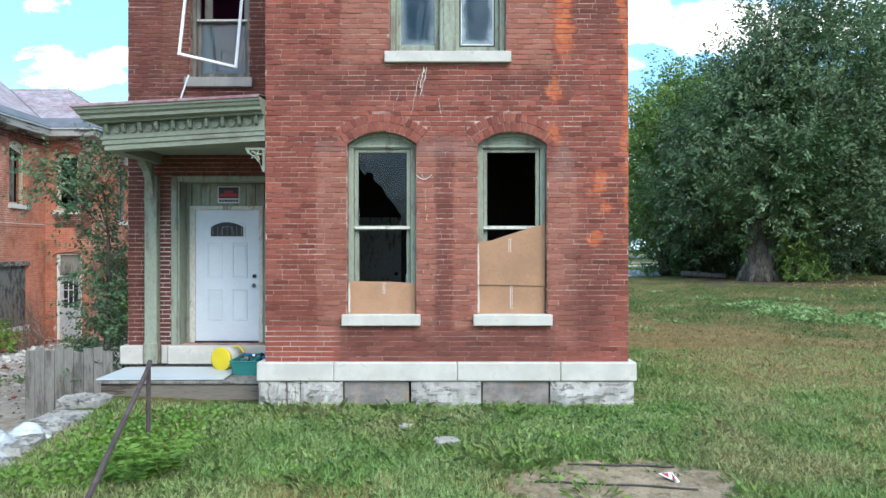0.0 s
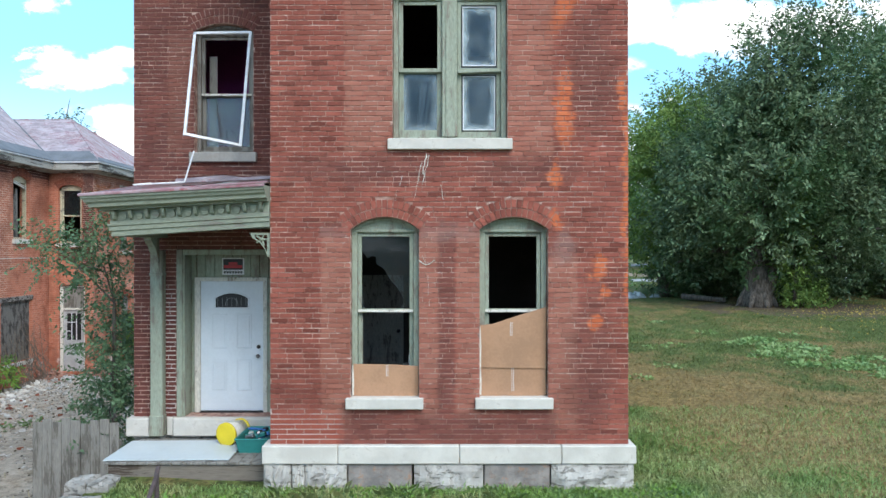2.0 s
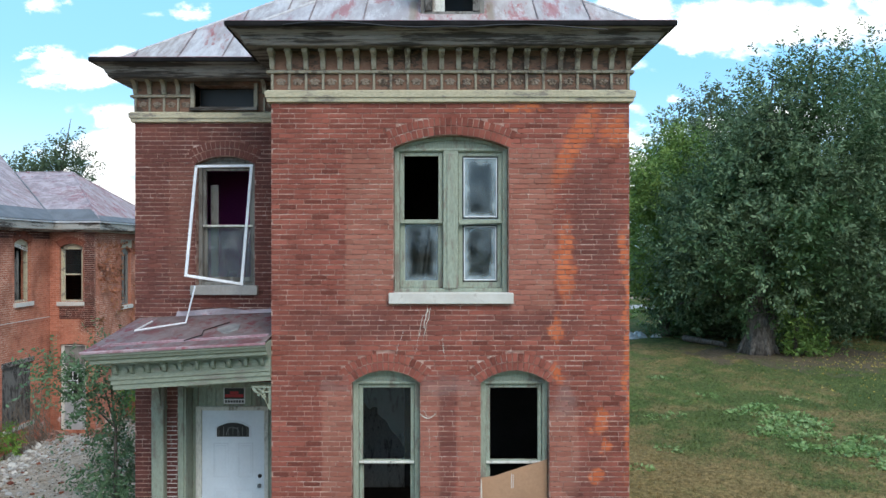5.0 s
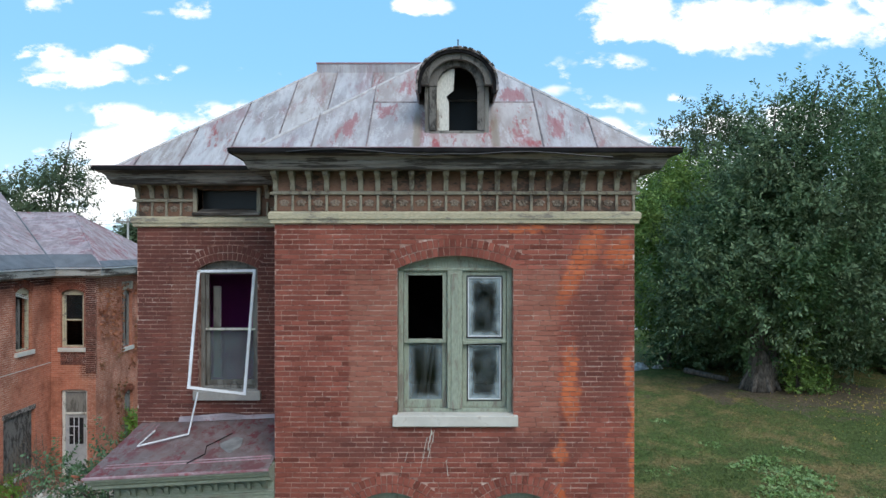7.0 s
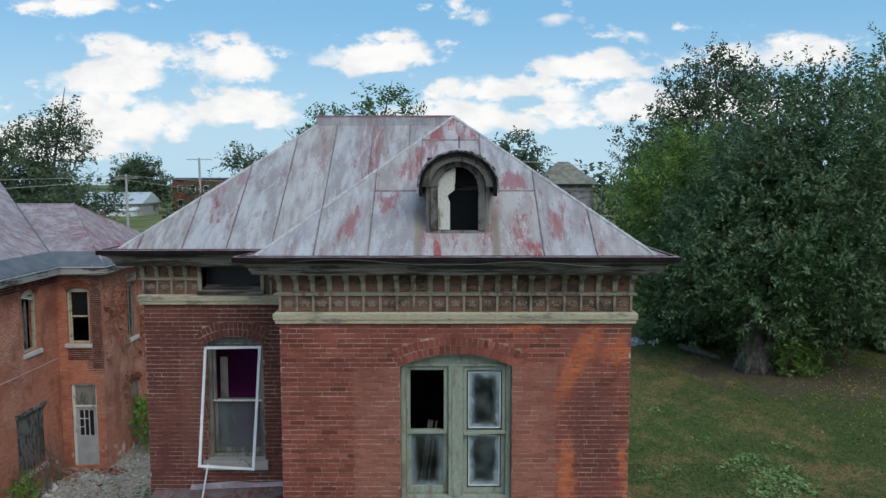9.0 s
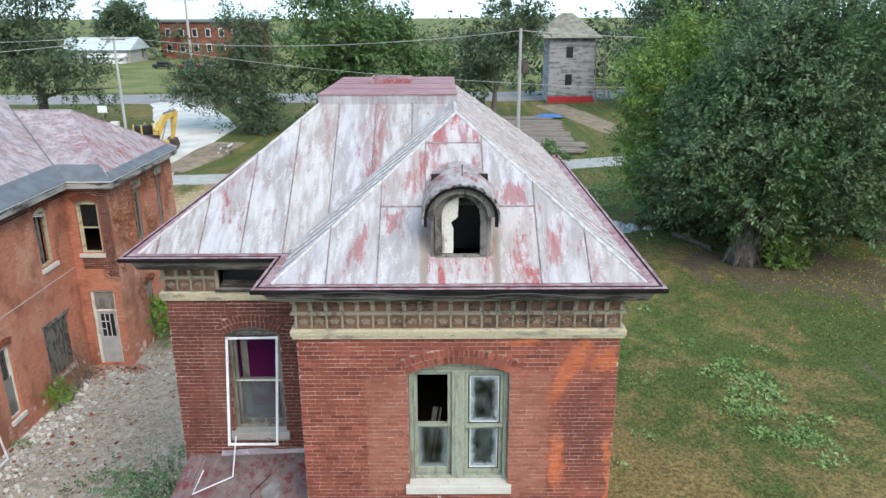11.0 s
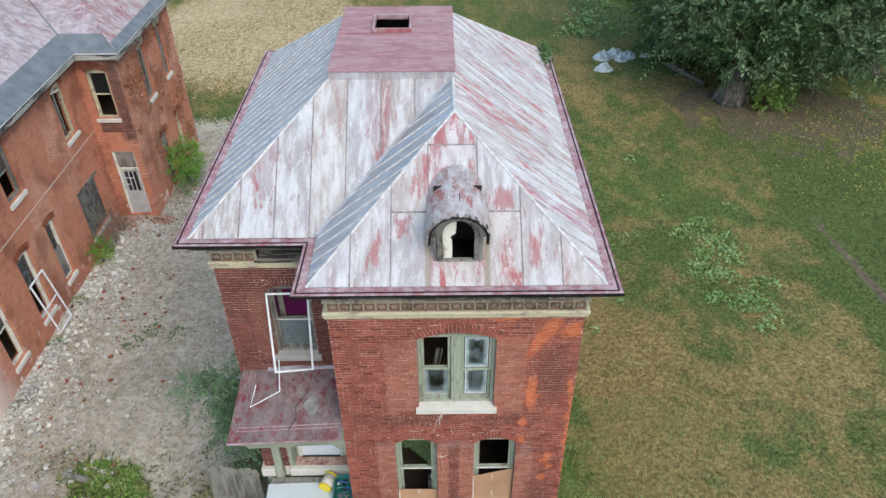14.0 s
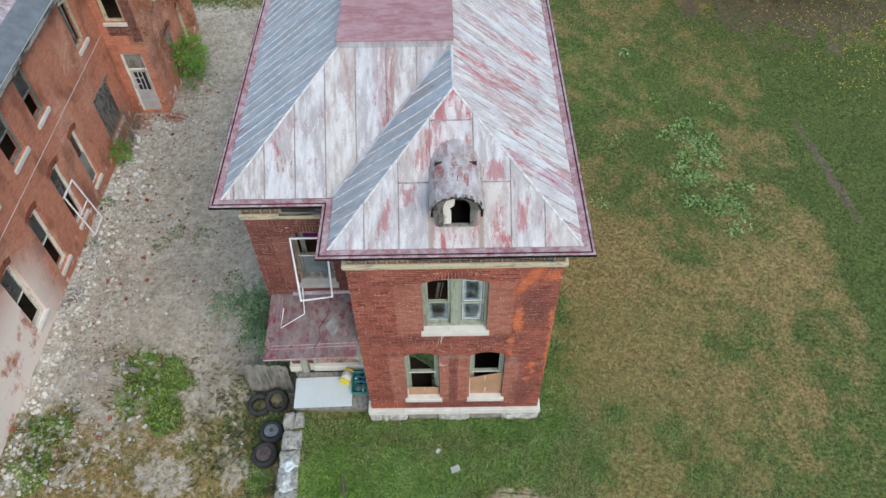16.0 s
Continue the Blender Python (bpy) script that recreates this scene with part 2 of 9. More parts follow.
def mortar_material():
    m, s = material("lime_mortar")
    p = s.pos()
    px, py, pz = s.xyz(p)
    k = s.noise(p, 3.5, 5, 0.65)
    col = s.mix(s.step(k, 0.34, 0.66), (0.235, 0.110, 0.085), (0.52, 0.335, 0.275))
    col = s.mix(s.m("MULTIPLY", s.step(s.noise(s.mapping(p, scale=(0.7, 0.7, 3.0)), 2.2, 6, 0.7), 0.52, 0.66), 0.7), col, (0.66, 0.53, 0.46))
    # missing mortar as dark spots, the shadow in the holes painted on
    gone = s.step(s.noise(p, 17.0, 5, 0.7), 0.55, 0.64)
    col = s.mix(s.m("MULTIPLY", gone, 0.8), col, (0.055, 0.028, 0.024))
    col = s.mix(s.m("MULTIPLY", s.step(s.noise(s.mapping(p, scale=(1, 1, 2), loc=(4, 0, 1)), 9.0, 6, 0.7), 0.57, 0.66), 0.75), col, (0.74, 0.62, 0.55))
    wob = s.m("MULTIPLY", s.m("SUBTRACT", s.noise(p, 6.0, 3), 0.5), 0.3)
    new_ = s.m("MULTIPLY", s.step(s.m("ADD", px, wob), -1.30, -1.40), s.m("MULTIPLY", s.step(s.m("ADD", pz, wob), 0.95, 0.85), s.step(py, 9.9, 9.7)))
    low_ = s.m("MULTIPLY", s.m("MULTIPLY", s.step(px, -4.0, -4.02), s.step(px, -4.2, -4.14)), s.step(pz, 2.6, 2.2))
    col = s.mix(s.m("MAXIMUM", new_, s.m("MULTIPLY", low_, s.step(py, 10.0, 10.2))), col, (0.74, 0.70, 0.66))
    s.out(col, 0.95, s.bump(s.noise(p, 28.0, 4), 0.4, 0.006), 0.0, 0.2)
    return m


def far_brick(name, a, b, joint):
    """Brickwork that stays too far off for single bricks: courses by the shader."""
    m, s = material(name)
    p = s.pos()
    px, py, pz = s.xyz(p)
    flat = s.n("ShaderNodeCombineXYZ", {0: s.m("ADD", px, py), 1: pz, 2: 0.0}).outputs[0]
    patch = s.step(s.noise(s.mapping(p, scale=(1, 1, 0.7)), 0.55, 5, 0.6), 0.50, 0.60)
    point = s.mix(patch, tuple(0.35 * x + 0.65 * y for x, y in zip(joint, a)), joint)
    bt = s.n("ShaderNodeTexBrick", {"Vector": flat, "Color1": (*a, 1), "Color2": (*b, 1), "Mortar": point, "Scale": 1.0, "Mortar Size": 0.007, "Mortar Smooth": 0.3, "Bias": 0.0, "Brick Width": 0.21, "Row Height": 0.0675})
    course = s.noise(s.mapping(p, scale=(4.0, 4.0, 14.0)), 1.0, 5, 0.7)
    big = s.noise(p, 0.55, 6, 0.65)
    col = s.mix(s.step(big, 0.42, 0.7), bt.outputs["Color"], s.mix(0.45, bt.outputs["Color"], tuple(c * 0.55 for c in a)))
    col = s.mix(s.m("MULTIPLY", s.step(course, 0.46, 0.64), 0.40), col, s.mix(0.5, col, (0.10, 0.040, 0.028)))
    col = s.mix(s.m("MULTIPLY", s.m("MULTIPLY", s.step(course, 0.50, 0.38), patch), 0.35), col, (0.62, 0.40, 0.30))
    streak = s.noise(s.mapping(p, scale=(1.0, 1.0, 0.45)), 1.9, 7, 0.68)
    col = s.mix(s.m("MULTIPLY", s.step(streak, 0.52, 0.66), 0.5), col, (0.52, 0.235, 0.150))
    col = s.mix(s.m("MULTIPLY", s.step(s.noise(p, 7.0, 6, 0.75), 0.56, 0.70), 0.45), col, tuple(c * 0.45 for c in a))
    sooty = s.step(s.noise(s.mapping(p, scale=(1, 1, 0.6)), 0.9, 6, 0.65), 0.50, 0.64)
    col = s.mix(s.m("MULTIPLY", sooty, 0.55), col, (0.17, 0.065, 0.042))
    edge = s.m("MULTIPLY", s.m("SUBTRACT", s.noise(p, 3.0, 5), 0.5), 0.9)
    band = s.step(s.m("ADD", pz, edge), 4.95, 5.25)
    corner = s.m("MULTIPLY", s.step(s.m("ADD", s.m("ADD", px, py), edge), 11.65, 11.85), s.m("MULTIPLY", s.step(py, 24.0, 23.95), s.step(s.m("ADD", pz, edge), 2.0, 2.5)))
    black = s.m("MULTIPLY", s.m("MAXIMUM", s.m("MULTIPLY", band, 0.7), s.m("MULTIPLY", corner, s.step(px, -13.1, -13.0))), s.m("SUBTRACT", 1.0, bt.outputs["Fac"]))
    col = s.mix(s.m("MULTIPLY", black, 0.72), col, (0.105, 0.048, 0.036))
    white = s.m("MULTIPLY", s.step(s.noise(p, 1.1, 7, 0.70), 0.36, 0.50), s.m("MULTIPLY", s.step(pz, 2.6, 0.4), s.step(py, 15.2, 13.0)))
    white = s.m("MAXIMUM", white, s.m("MULTIPLY", s.step(s.noise(p, 2.2, 6, 0.65), 0.55, 0.68), s.step(pz, -0.2, -1.0)))
    col = s.mix(s.m("MULTIPLY", white, 0.85), col, (0.80, 0.72, 0.66))
    h = s.m("ADD", s.m("MULTIPLY", bt.outputs["Fac"], -1.0), s.m("MULTIPLY", s.noise(p, 30, 3), 0.4))
    s.out(col, 0.93, s.bump(h, 0.5, 0.008), 0.0, 0.12)
    return m


def peeling(name, paint, wood, amount=0.5, grain=(1, 1, 1), scale=9.0, rough=0.75):
    """Weathered paint over grey wood, flaking along the grain."""
    m, s = material(name)
    p = s.mapping(s.pos(), scale=grain)
    k = s.noise(p, scale, 7, 0.65)
    fine = s.noise(p, scale * 7, 4, 0.6)
    broad = s.noise(s.pos(), 1.6, 3)
    e = s.m("ADD", s.m("ADD", s.m("MULTIPLY", k, 0.6), s.m("MULTIPLY", fine, 0.3)), s.m("MULTIPLY", broad, 0.25))
    mask = s.step(e, 0.575 + (0.5 - amount) * 0.3, 0.635 + (0.5 - amount) * 0.3)
    pc = s.mix(s.step(fine, 0.3, 0.7), tuple(c * 0.8 for c in paint), tuple(min(1, c * 1.12) for c in paint))
    wc = s.mix(fine, tuple(c * 0.55 for c in wood), tuple(min(1, c * 1.3) for c in wood))
    s.out(s.mix(mask, pc, wc), rough, s.bump(s.m("SUBTRACT", fine, s.m("MULTIPLY", mask, 0.6)), 0.4, 0.004), 0.0, 0.3)
    return m


def roof_metal(name, chalk, red, grey, redness=0.5, axis=(1, 1, 1), soft=0.05, hard=0.6, stains=(), reds=()):
    """Painted sheet iron: chalked paint worn through to red primer and dull metal."""
    m, s = material(name)
    p = s.pos()
    r = s.random()
    run = s.mapping(p, scale=axis)
    b = s.noise(run, 11.0, 6, 0.68)
    rosy = s.step(s.m("ADD", s.noise(run, 1.9, 6, 0.6, 0.3), s.m("MULTIPLY", s.m("SUBTRACT", r, 0.5), 0.09)), 0.46, 0.68)
    base = s.mix(s.step(s.noise(run, 4.6, 6, 0.65), 0.38, 0.64), grey, chalk)
    col = s.mix(s.m("MULTIPLY", rosy, 0.25 + 0.5 * redness), base, tuple(0.45 * x + 0.55 * y for x, y in zip(red, chalk)))
    off = (redness - 0.5) * 0.2
    e = s.m("ADD", s.m("MULTIPLY", s.noise(run, 4.4, 8, 0.70, 0.5), 0.7), s.m("MULTIPLY", b, 0.3))
    col = s.mix(s.m("MULTIPLY", s.step(s.m("ADD", e, s.m("MULTIPLY", s.m("SUBTRACT", rosy, 0.5), 0.12)), 0.545 - soft - off, 0.545 + soft - off), hard), col, red)
    tone = s.m("FRACT", s.m("MULTIPLY", r, 5.3))
    col = s.mix(s.m("MULTIPLY", s.step(tone, 0.55, 0.9), 0.30), col, tuple(k * q for k, q in zip(chalk, (0.80, 0.88, 1.0))))
    col = s.mix(s.m("MULTIPLY", s.step(tone, 0.45, 0.1), 0.30), col, tuple(k * q for k, q in zip(chalk, (0.92, 0.82, 0.74))))
    peel = s.m("ADD", s.m("MULTIPLY", s.noise(s.mapping(run, loc=(5, 2, 7)), 2.1, 9, 0.74, 0.4), 0.8), s.m("ADD", s.m("MULTIPLY", b, 0.2), s.m("MULTIPLY", s.m("SUBTRACT", r, 0.5), 0.06)))
    col = s.mix(s.m("MULTIPLY", s.step(peel, 0.575 - off, 0.605 - off), s.m("ADD", 0.30, s.m("MULTIPLY", s.step(b, 0.35, 0.6), 0.55))), col, tuple(min(1, q * v) for q, v in zip(red, (1.25, 0.95, 0.95))))
    worn = s.step(s.m("ADD", s.m("MULTIPLY", s.noise(run, 6.5, 8, 0.7, 0.6), 0.75), s.m("MULTIPLY", s.noise(p, 40.0, 3), 0.25)), 0.51, 0.60)
    col = s.mix(s.m("MULTIPLY", worn, 0.6), col, tuple(min(1, k * 1.18) for k in chalk))
    stain = s.step(s.noise(s.mapping(p, scale=axis, loc=(3, 1, 2)), 1.5, 6, 0.62), 0.52, 0.72)
    col = s.mix(s.m("MULTIPLY", stain, 0.5), col, (0.225, 0.175, 0.165))
    rust = s.step(s.noise(p, 6.0, 6, 0.72), 0.60, 0.72)
    col = s.mix(s.m("MULTIPLY", rust, 0.4), col, (0.15, 0.085, 0.065))
    for cx, cz, rx, rz in reds:
        px, _, pz = s.xyz(p)
        dx, dz = s.m("DIVIDE", s.m("SUBTRACT", px, cx), rx), s.m("DIVIDE", s.m("SUBTRACT", pz, cz), rz)
        d = s.m("MAXIMUM", s.m("ABSOLUTE", dx), s.m("ABSOLUTE", dz))
        k = s.step(s.m("ADD", s.m("SUBTRACT", 1.0, d), s.m("MULTIPLY", s.m("SUBTRACT", s.noise(run, 9.0, 8, 0.76), 0.52), 5.5)), 0.0, 0.6)
        col = s.mix(s.m("MULTIPLY", k, 0.62), col, (red[0] * 1.15, red[1] * 0.95, red[2] * 0.95))
    for cx, z0, z1 in stains:
        px, _, pz = s.xyz(p)
        wide = s.m("ABSOLUTE", s.m("ADD", s.m("SUBTRACT", px, cx), s.m("MULTIPLY", s.m("SUBTRACT", s.noise(run, 4.0, 3), 0.5), 0.08)))
        k = s.m("MULTIPLY", s.step(wide, 0.085, 0.02), s.m("MULTIPLY", s.step(pz, z1 + 0.15, z1 - 0.1), s.step(pz, z0 - 0.05, z0 + 0.05)))
        col = s.mix(s.m("MULTIPLY", k, 0.8), col, (0.235, 0.190, 0.145))
    s.out(col, s.m("ADD", 0.52, s.m("MULTIPLY", b, 0.2)), s.bump(s.m("ADD", s.noise(p, 1.7, 2), s.m("MULTIPLY", b, 0.15)), 0.35, 0.03), 0.0, 0.16)
    return m


def glass_material(name, fog=0.0, box=None, gloss_by=0.95):
    """Window glass; fog is the share of pale film, thickest towards the edges of box (x0, x1, z0, z1): dried dirt, and
    over the porch a painted reflection.
    """
    m, s = material(name)
    clear = s.n("ShaderNodeBsdfTransparent", {"Color": (0.60, 0.66, 0.70, 1)})
    gloss = s.n("ShaderNodeBsdfGlossy", {"Color": (1, 1, 1, 1), "Roughness": 0.03, "Normal": s.bump(s.noise(s.pos(), 2.6, 2), 0.05, 0.02)})
    fr = s.n("ShaderNodeFresnel", {"IOR": 1.52})
    mx = s.n("ShaderNodeMixShader", {0: s.m("ADD", s.m("MULTIPLY", fr.outputs[0], gloss_by), 0.0), 1: clear.outputs[0], 2: gloss.outputs[0]})
    last = mx.outputs[0]
    if fog:
        p = s.pos()
        k = s.noise(p, 3.0, 5, 0.6)
        if box:
            px, _, pz = s.xyz(p)
            x0, x1, z0, z1 = box
            e = s.m("MINIMUM", s.m("MINIMUM", s.m("SUBTRACT", px, x0), s.m("SUBTRACT", x1, px)), s.m("MINIMUM", s.m("SUBTRACT", pz, z0), s.m("SUBTRACT", z1, pz)))
            k = s.m("ADD", s.m("MULTIPLY", s.step(s.m("ADD", e, s.m("MULTIPLY", s.m("SUBTRACT", s.noise(p, 7.0, 4), 0.5), 0.14)), 0.13, -0.02), 0.85), s.m("ADD", 0.05, s.m("MULTIPLY", s.m("SUBTRACT", k, 0.5), 0.45)), clamp=True)
        dirt = s.n("ShaderNodeBsdfDiffuse", {"Color": (0.50, 0.60, 0.64, 1)})
        mx2 = s.n("ShaderNodeMixShader", {0: s.m("MULTIPLY", k, fog), 1: last, 2: dirt.outputs[0]})
        last = mx2.outputs[0]
    o = s.n("ShaderNodeOutputMaterial")
    s.t.links.new(last, o.inputs[0])
    return m


def leaf_material(name, a, b, c):
    m, s = material(name)
    r = s.random()
    big = s.noise(s.pos(), 0.45, 3)
    # clump noise paints lighter and darker masses, like lit and shaded foliage
    clump = s.step(s.noise(s.pos(), 1.1, 3), 0.40, 0.62)
    col = s.mix(s.m("ADD", s.m("MULTIPLY", r, 0.5), s.m("MULTIPLY", clump, 0.5)), a, b)
    col = s.mix(s.step(big, 0.45, 0.68), col, c)
    p = s.out(col, 0.55, None, 0.0, 0.35)
    tr = s.n("ShaderNodeBsdfTranslucent", {"Color": col})
    mx = s.n("ShaderNodeMixShader", {0: 0.20, 1: p.outputs[0], 2: tr.outputs[0]})
    o = next(n for n in s.t.nodes if n.type == "OUTPUT_MATERIAL")
    s.t.links.new(mx.outputs[0], o.inputs[0])
    return m


def bark_material(name, a, b):
    m, s = material(name)
    p = s.mapping(s.pos(), scale=(1, 1, 0.22))
    k = s.noise(p, 14, 6, 0.65, 0.4)
    s.out(s.mix(s.step(k, 0.35, 0.66), a, b), 0.95, s.bump(k, 0.9, 0.03), 0.0, 0.15)
    return m


def ground_material():
    """Turf, dry turf, bare earth and broad-leaved weeds, by the sheet's own cover map."""
    m, s = material("lawn_and_earth")
    p = s.pos()
    cov = s.n("ShaderNodeAttribute")
    cov.attribute_name = "cover"
    bare, dry, lush = s.n("ShaderNodeSeparateColor", {0: cov.outputs["Color"]}).outputs[:3]
    f1, f2, f3 = s.noise(p, 7.0, 6, 0.65), s.noise(p, 38.0, 5, 0.65), s.noise(p, 1.3, 4)
    f2 = s.m("ADD", s.m("MULTIPLY", f2, 0.30), s.m("MULTIPLY", s.noise(p, 11.0, 5, 0.62), 0.70))
    turf = s.mix(s.step(f2, 0.37, 0.63), (0.030, 0.048, 0.013), (0.142, 0.182, 0.054))
    turf = s.mix(s.m("MULTIPLY", s.step(f3, 0.45, 0.72), 0.4), turf, (0.060, 0.100, 0.028))
    straw = s.mix(s.step(f2, 0.36, 0.64), (0.122, 0.086, 0.032), (0.362, 0.252, 0.112))
    tuft = s.m("ADD", s.m("MULTIPLY", f1, 0.3), s.m("ADD", s.m("MULTIPLY", s.noise(s.mapping(p, scale=(1.5, 0.8, 1)), 1.9, 8, 0.78), 0.45), s.m("MULTIPLY", s.noise(p, 0.7, 5, 0.6), 0.25)))
    col = s.mix(s.step(s.m("ADD", dry, s.m("MULTIPLY", s.m("SUBTRACT", tuft, 0.5), 3.4)), 0.05, 0.95), turf, straw)
    green = s.mix(s.step(f2, 0.38, 0.62), (0.042, 0.104, 0.017), (0.150, 0.280, 0.054))
    col = s.mix(s.step(s.m("ADD", lush, s.m("MULTIPLY", s.m("SUBTRACT", f1, 0.5), 0.8)), 0.35, 0.7), col, green)
    # brown earth, darkened further to stand in for shade under the trees
    soil = s.mix(s.step(f1, 0.3, 0.7), (0.070, 0.054, 0.037), (0.175, 0.132, 0.092))
    pale = s.mix(s.step(f1, 0.25, 0.75), (0.425, 0.365, 0.295), (0.560, 0.495, 0.415))
    pale = s.mix(s.m("MULTIPLY", s.step(s.noise(p, 0.45, 5, 0.6), 0.44, 0.62), 0.8), pale, s.mix(s.step(f1, 0.25, 0.75), (0.315, 0.272, 0.225), (0.430, 0.380, 0.320)))
    pale = s.mix(s.m("MULTIPLY", s.step(s.noise(p, 1.6, 6, 0.7), 0.50, 0.68), 0.6), pale, (0.315, 0.240, 0.165))
    bx, by, bz = s.xyz(p)
    sand = s.mix(s.step(f1, 0.25, 0.75), (0.430, 0.305, 0.160), (0.560, 0.415, 0.235))
    pale = s.mix(s.m("MULTIPLY", s.m("ADD", s.step(by, 31.5, 34.5), s.m("MULTIPLY", s.step(bx, -0.6, 0.4), 0.7)), 0.85), pale, sand)
    soil = s.mix(cov.outputs["Alpha"], soil, pale)
    soil = s.mix(s.m("MULTIPLY", s.step(f2, 0.54, 0.72), 0.16), soil, (0.55, 0.52, 0.48))
    soil = s.mix(s.m("MULTIPLY", s.step(s.noise(p, 14.0, 7, 0.76), 0.55, 0.67), 0.55), soil, (0.130, 0.105, 0.082))
    soil = s.mix(s.m("MULTIPLY", s.step(s.noise(p, 2.8, 8, 0.75), 0.53, 0.66), 0.40), soil, (0.200, 0.150, 0.108))
    col = s.mix(s.step(s.m("ADD", bare, s.m("ADD", s.m("MULTIPLY", s.m("SUBTRACT", f1, 0.5), 1.2), s.m("MULTIPLY", s.m("SUBTRACT", tuft, 0.5), 1.8))), 0.28, 0.74), col, soil)
    col = s.mix(s.m("MULTIPLY", s.step(s.noise(p, 70.0, 4, 0.7), 0.46, 0.64), 0.5), col, s.mix(0.5, col, (0.03, 0.03, 0.02)))
    lime = s.m("MULTIPLY", s.m("MULTIPLY", s.step(bx, -11.6, -13.0), s.step(by, 23.5, 19.0)), s.step(s.noise(p, 1.9, 8, 0.76), 0.44, 0.60))
    col = s.mix(s.m("MULTIPLY", lime, 0.6), col, (0.62, 0.59, 0.54))
    # turf beyond y 101 is paled, distance haze put into the colour
    far_haze = s.mix(s.step(s.noise(p, 0.12, 6, 0.6), 0.38, 0.62), (0.150, 0.175, 0.062), (0.235, 0.245, 0.105))
    col = s.mix(s.m("MULTIPLY", s.step(by, 101.0, 106.0), 0.85), col, far_haze)
    # dark specks stand in for the small shadows between grass tufts
    speck = s.step(s.noise(p, 8.0, 8, 0.80), 0.50, 0.61)
    col = s.mix(s.m("MULTIPLY", speck, 0.55), col, s.mix(0.75, col, (0.026, 0.030, 0.012)))
    mott = s.step(s.noise(p, 3.4, 9, 0.80), 0.38, 0.60)
    col = s.mix(s.m("MULTIPLY", s.m("SUBTRACT", 1.0, mott), 0.46), col, s.mix(0.62, col, (0.030, 0.027, 0.015)))
    s.out(col, 0.97, s.bump(s.m("ADD", f1, s.m("MULTIPLY", f2, 0.6)), 0.8, 0.05), 0.0, 0.1)
    return m


def stone_material(name, a, b, dark, rough=0.0):
    m, s = material(name)
    p = s.pos()
    k, f = s.noise(p, 4.0, 6, 0.62), s.noise(p, 40.0, 4, 0.6)
    col = s.mix(s.step(k, 0.35, 0.65), a, b)
    col = s.mix(s.m("MULTIPLY", s.random(), 0.35), col, a)
    col = s.mix(s.m("MULTIPLY", s.step(s.noise(p, 8.0, 6, 0.7, 0.6), 0.56, 0.70), 0.7), col, dark)
    crack = s.step(s.noise(s.mapping(p, scale=(1, 1, 2.6)), 5.0, 7, 0.7, 1.2), 0.40, 0.47)
    col = s.mix(s.m("MULTIPLY", s.m("SUBTRACT", 1.0, crack), rough), col, tuple(c * 0.45 for c in dark))
    h = s.m("ADD", s.m("ADD", k, s.m("MULTIPLY", f, 0.3)), s.m("MULTIPLY", crack, 0.5 * rough))
    s.out(col, 0.9, s.bump(h, 0.45 + 0.5 * rough, 0.015 + 0.03 * rough), 0.0, 0.25)
    return m


M = {}
M["brick"] = brick_material("red_brick", (0.226, 0.069, 0.052), (0.322, 0.101, 0.073), True)
M["mortar"] = mortar_material()
M["brick_wall"] = far_brick("plain_brickwork", (0.215, 0.070, 0.052), (0.290, 0.098, 0.070), (0.34, 0.25, 0.215))
M["orange_brick"] = far_brick("neighbour_brickwork", (0.42, 0.145, 0.090), (0.54, 0.205, 0.128), (0.70, 0.52, 0.42))
M["dusty_brick"] = brick_material("dusty_brick", (0.26, 0.135, 0.105), (0.42, 0.25, 0.19))
M["black_brick"] = brick_material("blackened_brick", (0.095, 0.048, 0.040), (0.17, 0.066, 0.050))
M["sooty_brick"] = brick_material("sooty_brick", (0.19, 0.065, 0.045), (0.30, 0.10, 0.06))
M["limestone"] = stone_material("dressed_limestone", (0.52, 0.495, 0.45), (0.62, 0.595, 0.545), (0.40, 0.36, 0.31))
M["rubble"] = stone_material("rock_faced_stone", (0.34, 0.325, 0.30), (0.54, 0.52, 0.485), (0.17, 0.15, 0.125), 0.6)
M["wall_stone"] = stone_material("weathered_wall_stone", (0.25, 0.24, 0.22), (0.42, 0.405, 0.375), (0.13, 0.12, 0.10), 0.6)
M["brown_stone"] = stone_material("stained_stone", (0.190, 0.175, 0.168), (0.33, 0.30, 0.275), (0.42, 0.19, 0.075), 0.25)
M["green_paint"] = peeling("sage_green_paint", (0.300, 0.335, 0.265), (0.22, 0.20, 0.165), 0.44, (1, 1, 0.22))
M["green_board"] = peeling("sage_green_boards", (0.262, 0.292, 0.228), (0.22, 0.21, 0.18), 0.30, (0.22, 1, 1))
M["cream_paint"] = peeling("cream_paint", (0.50, 0.445, 0.315), (0.26, 0.23, 0.19), 0.42, (0.3, 1, 1))
M["tan_paint"] = peeling("tan_paint", (0.33, 0.295, 0.225), (0.16, 0.13, 0.105), 0.48, (1, 1, 0.4), 11)
M["carving"] = peeling("carved_wood", (0.285, 0.225, 0.175), (0.120, 0.088, 0.066), 0.5, (1, 1, 1), 14, 0.85)
M["grey_wood"] = peeling("bare_grey_wood", (0.245, 0.225, 0.205), (0.055, 0.048, 0.043), 0.56, (0.08, 1, 1.6), 9, 0.85)
M["dark_wood"] = peeling("dark_rotten_wood", (0.165, 0.155, 0.142), (0.055, 0.050, 0.045), 0.55, (1, 1, 0.4), 9, 0.9)
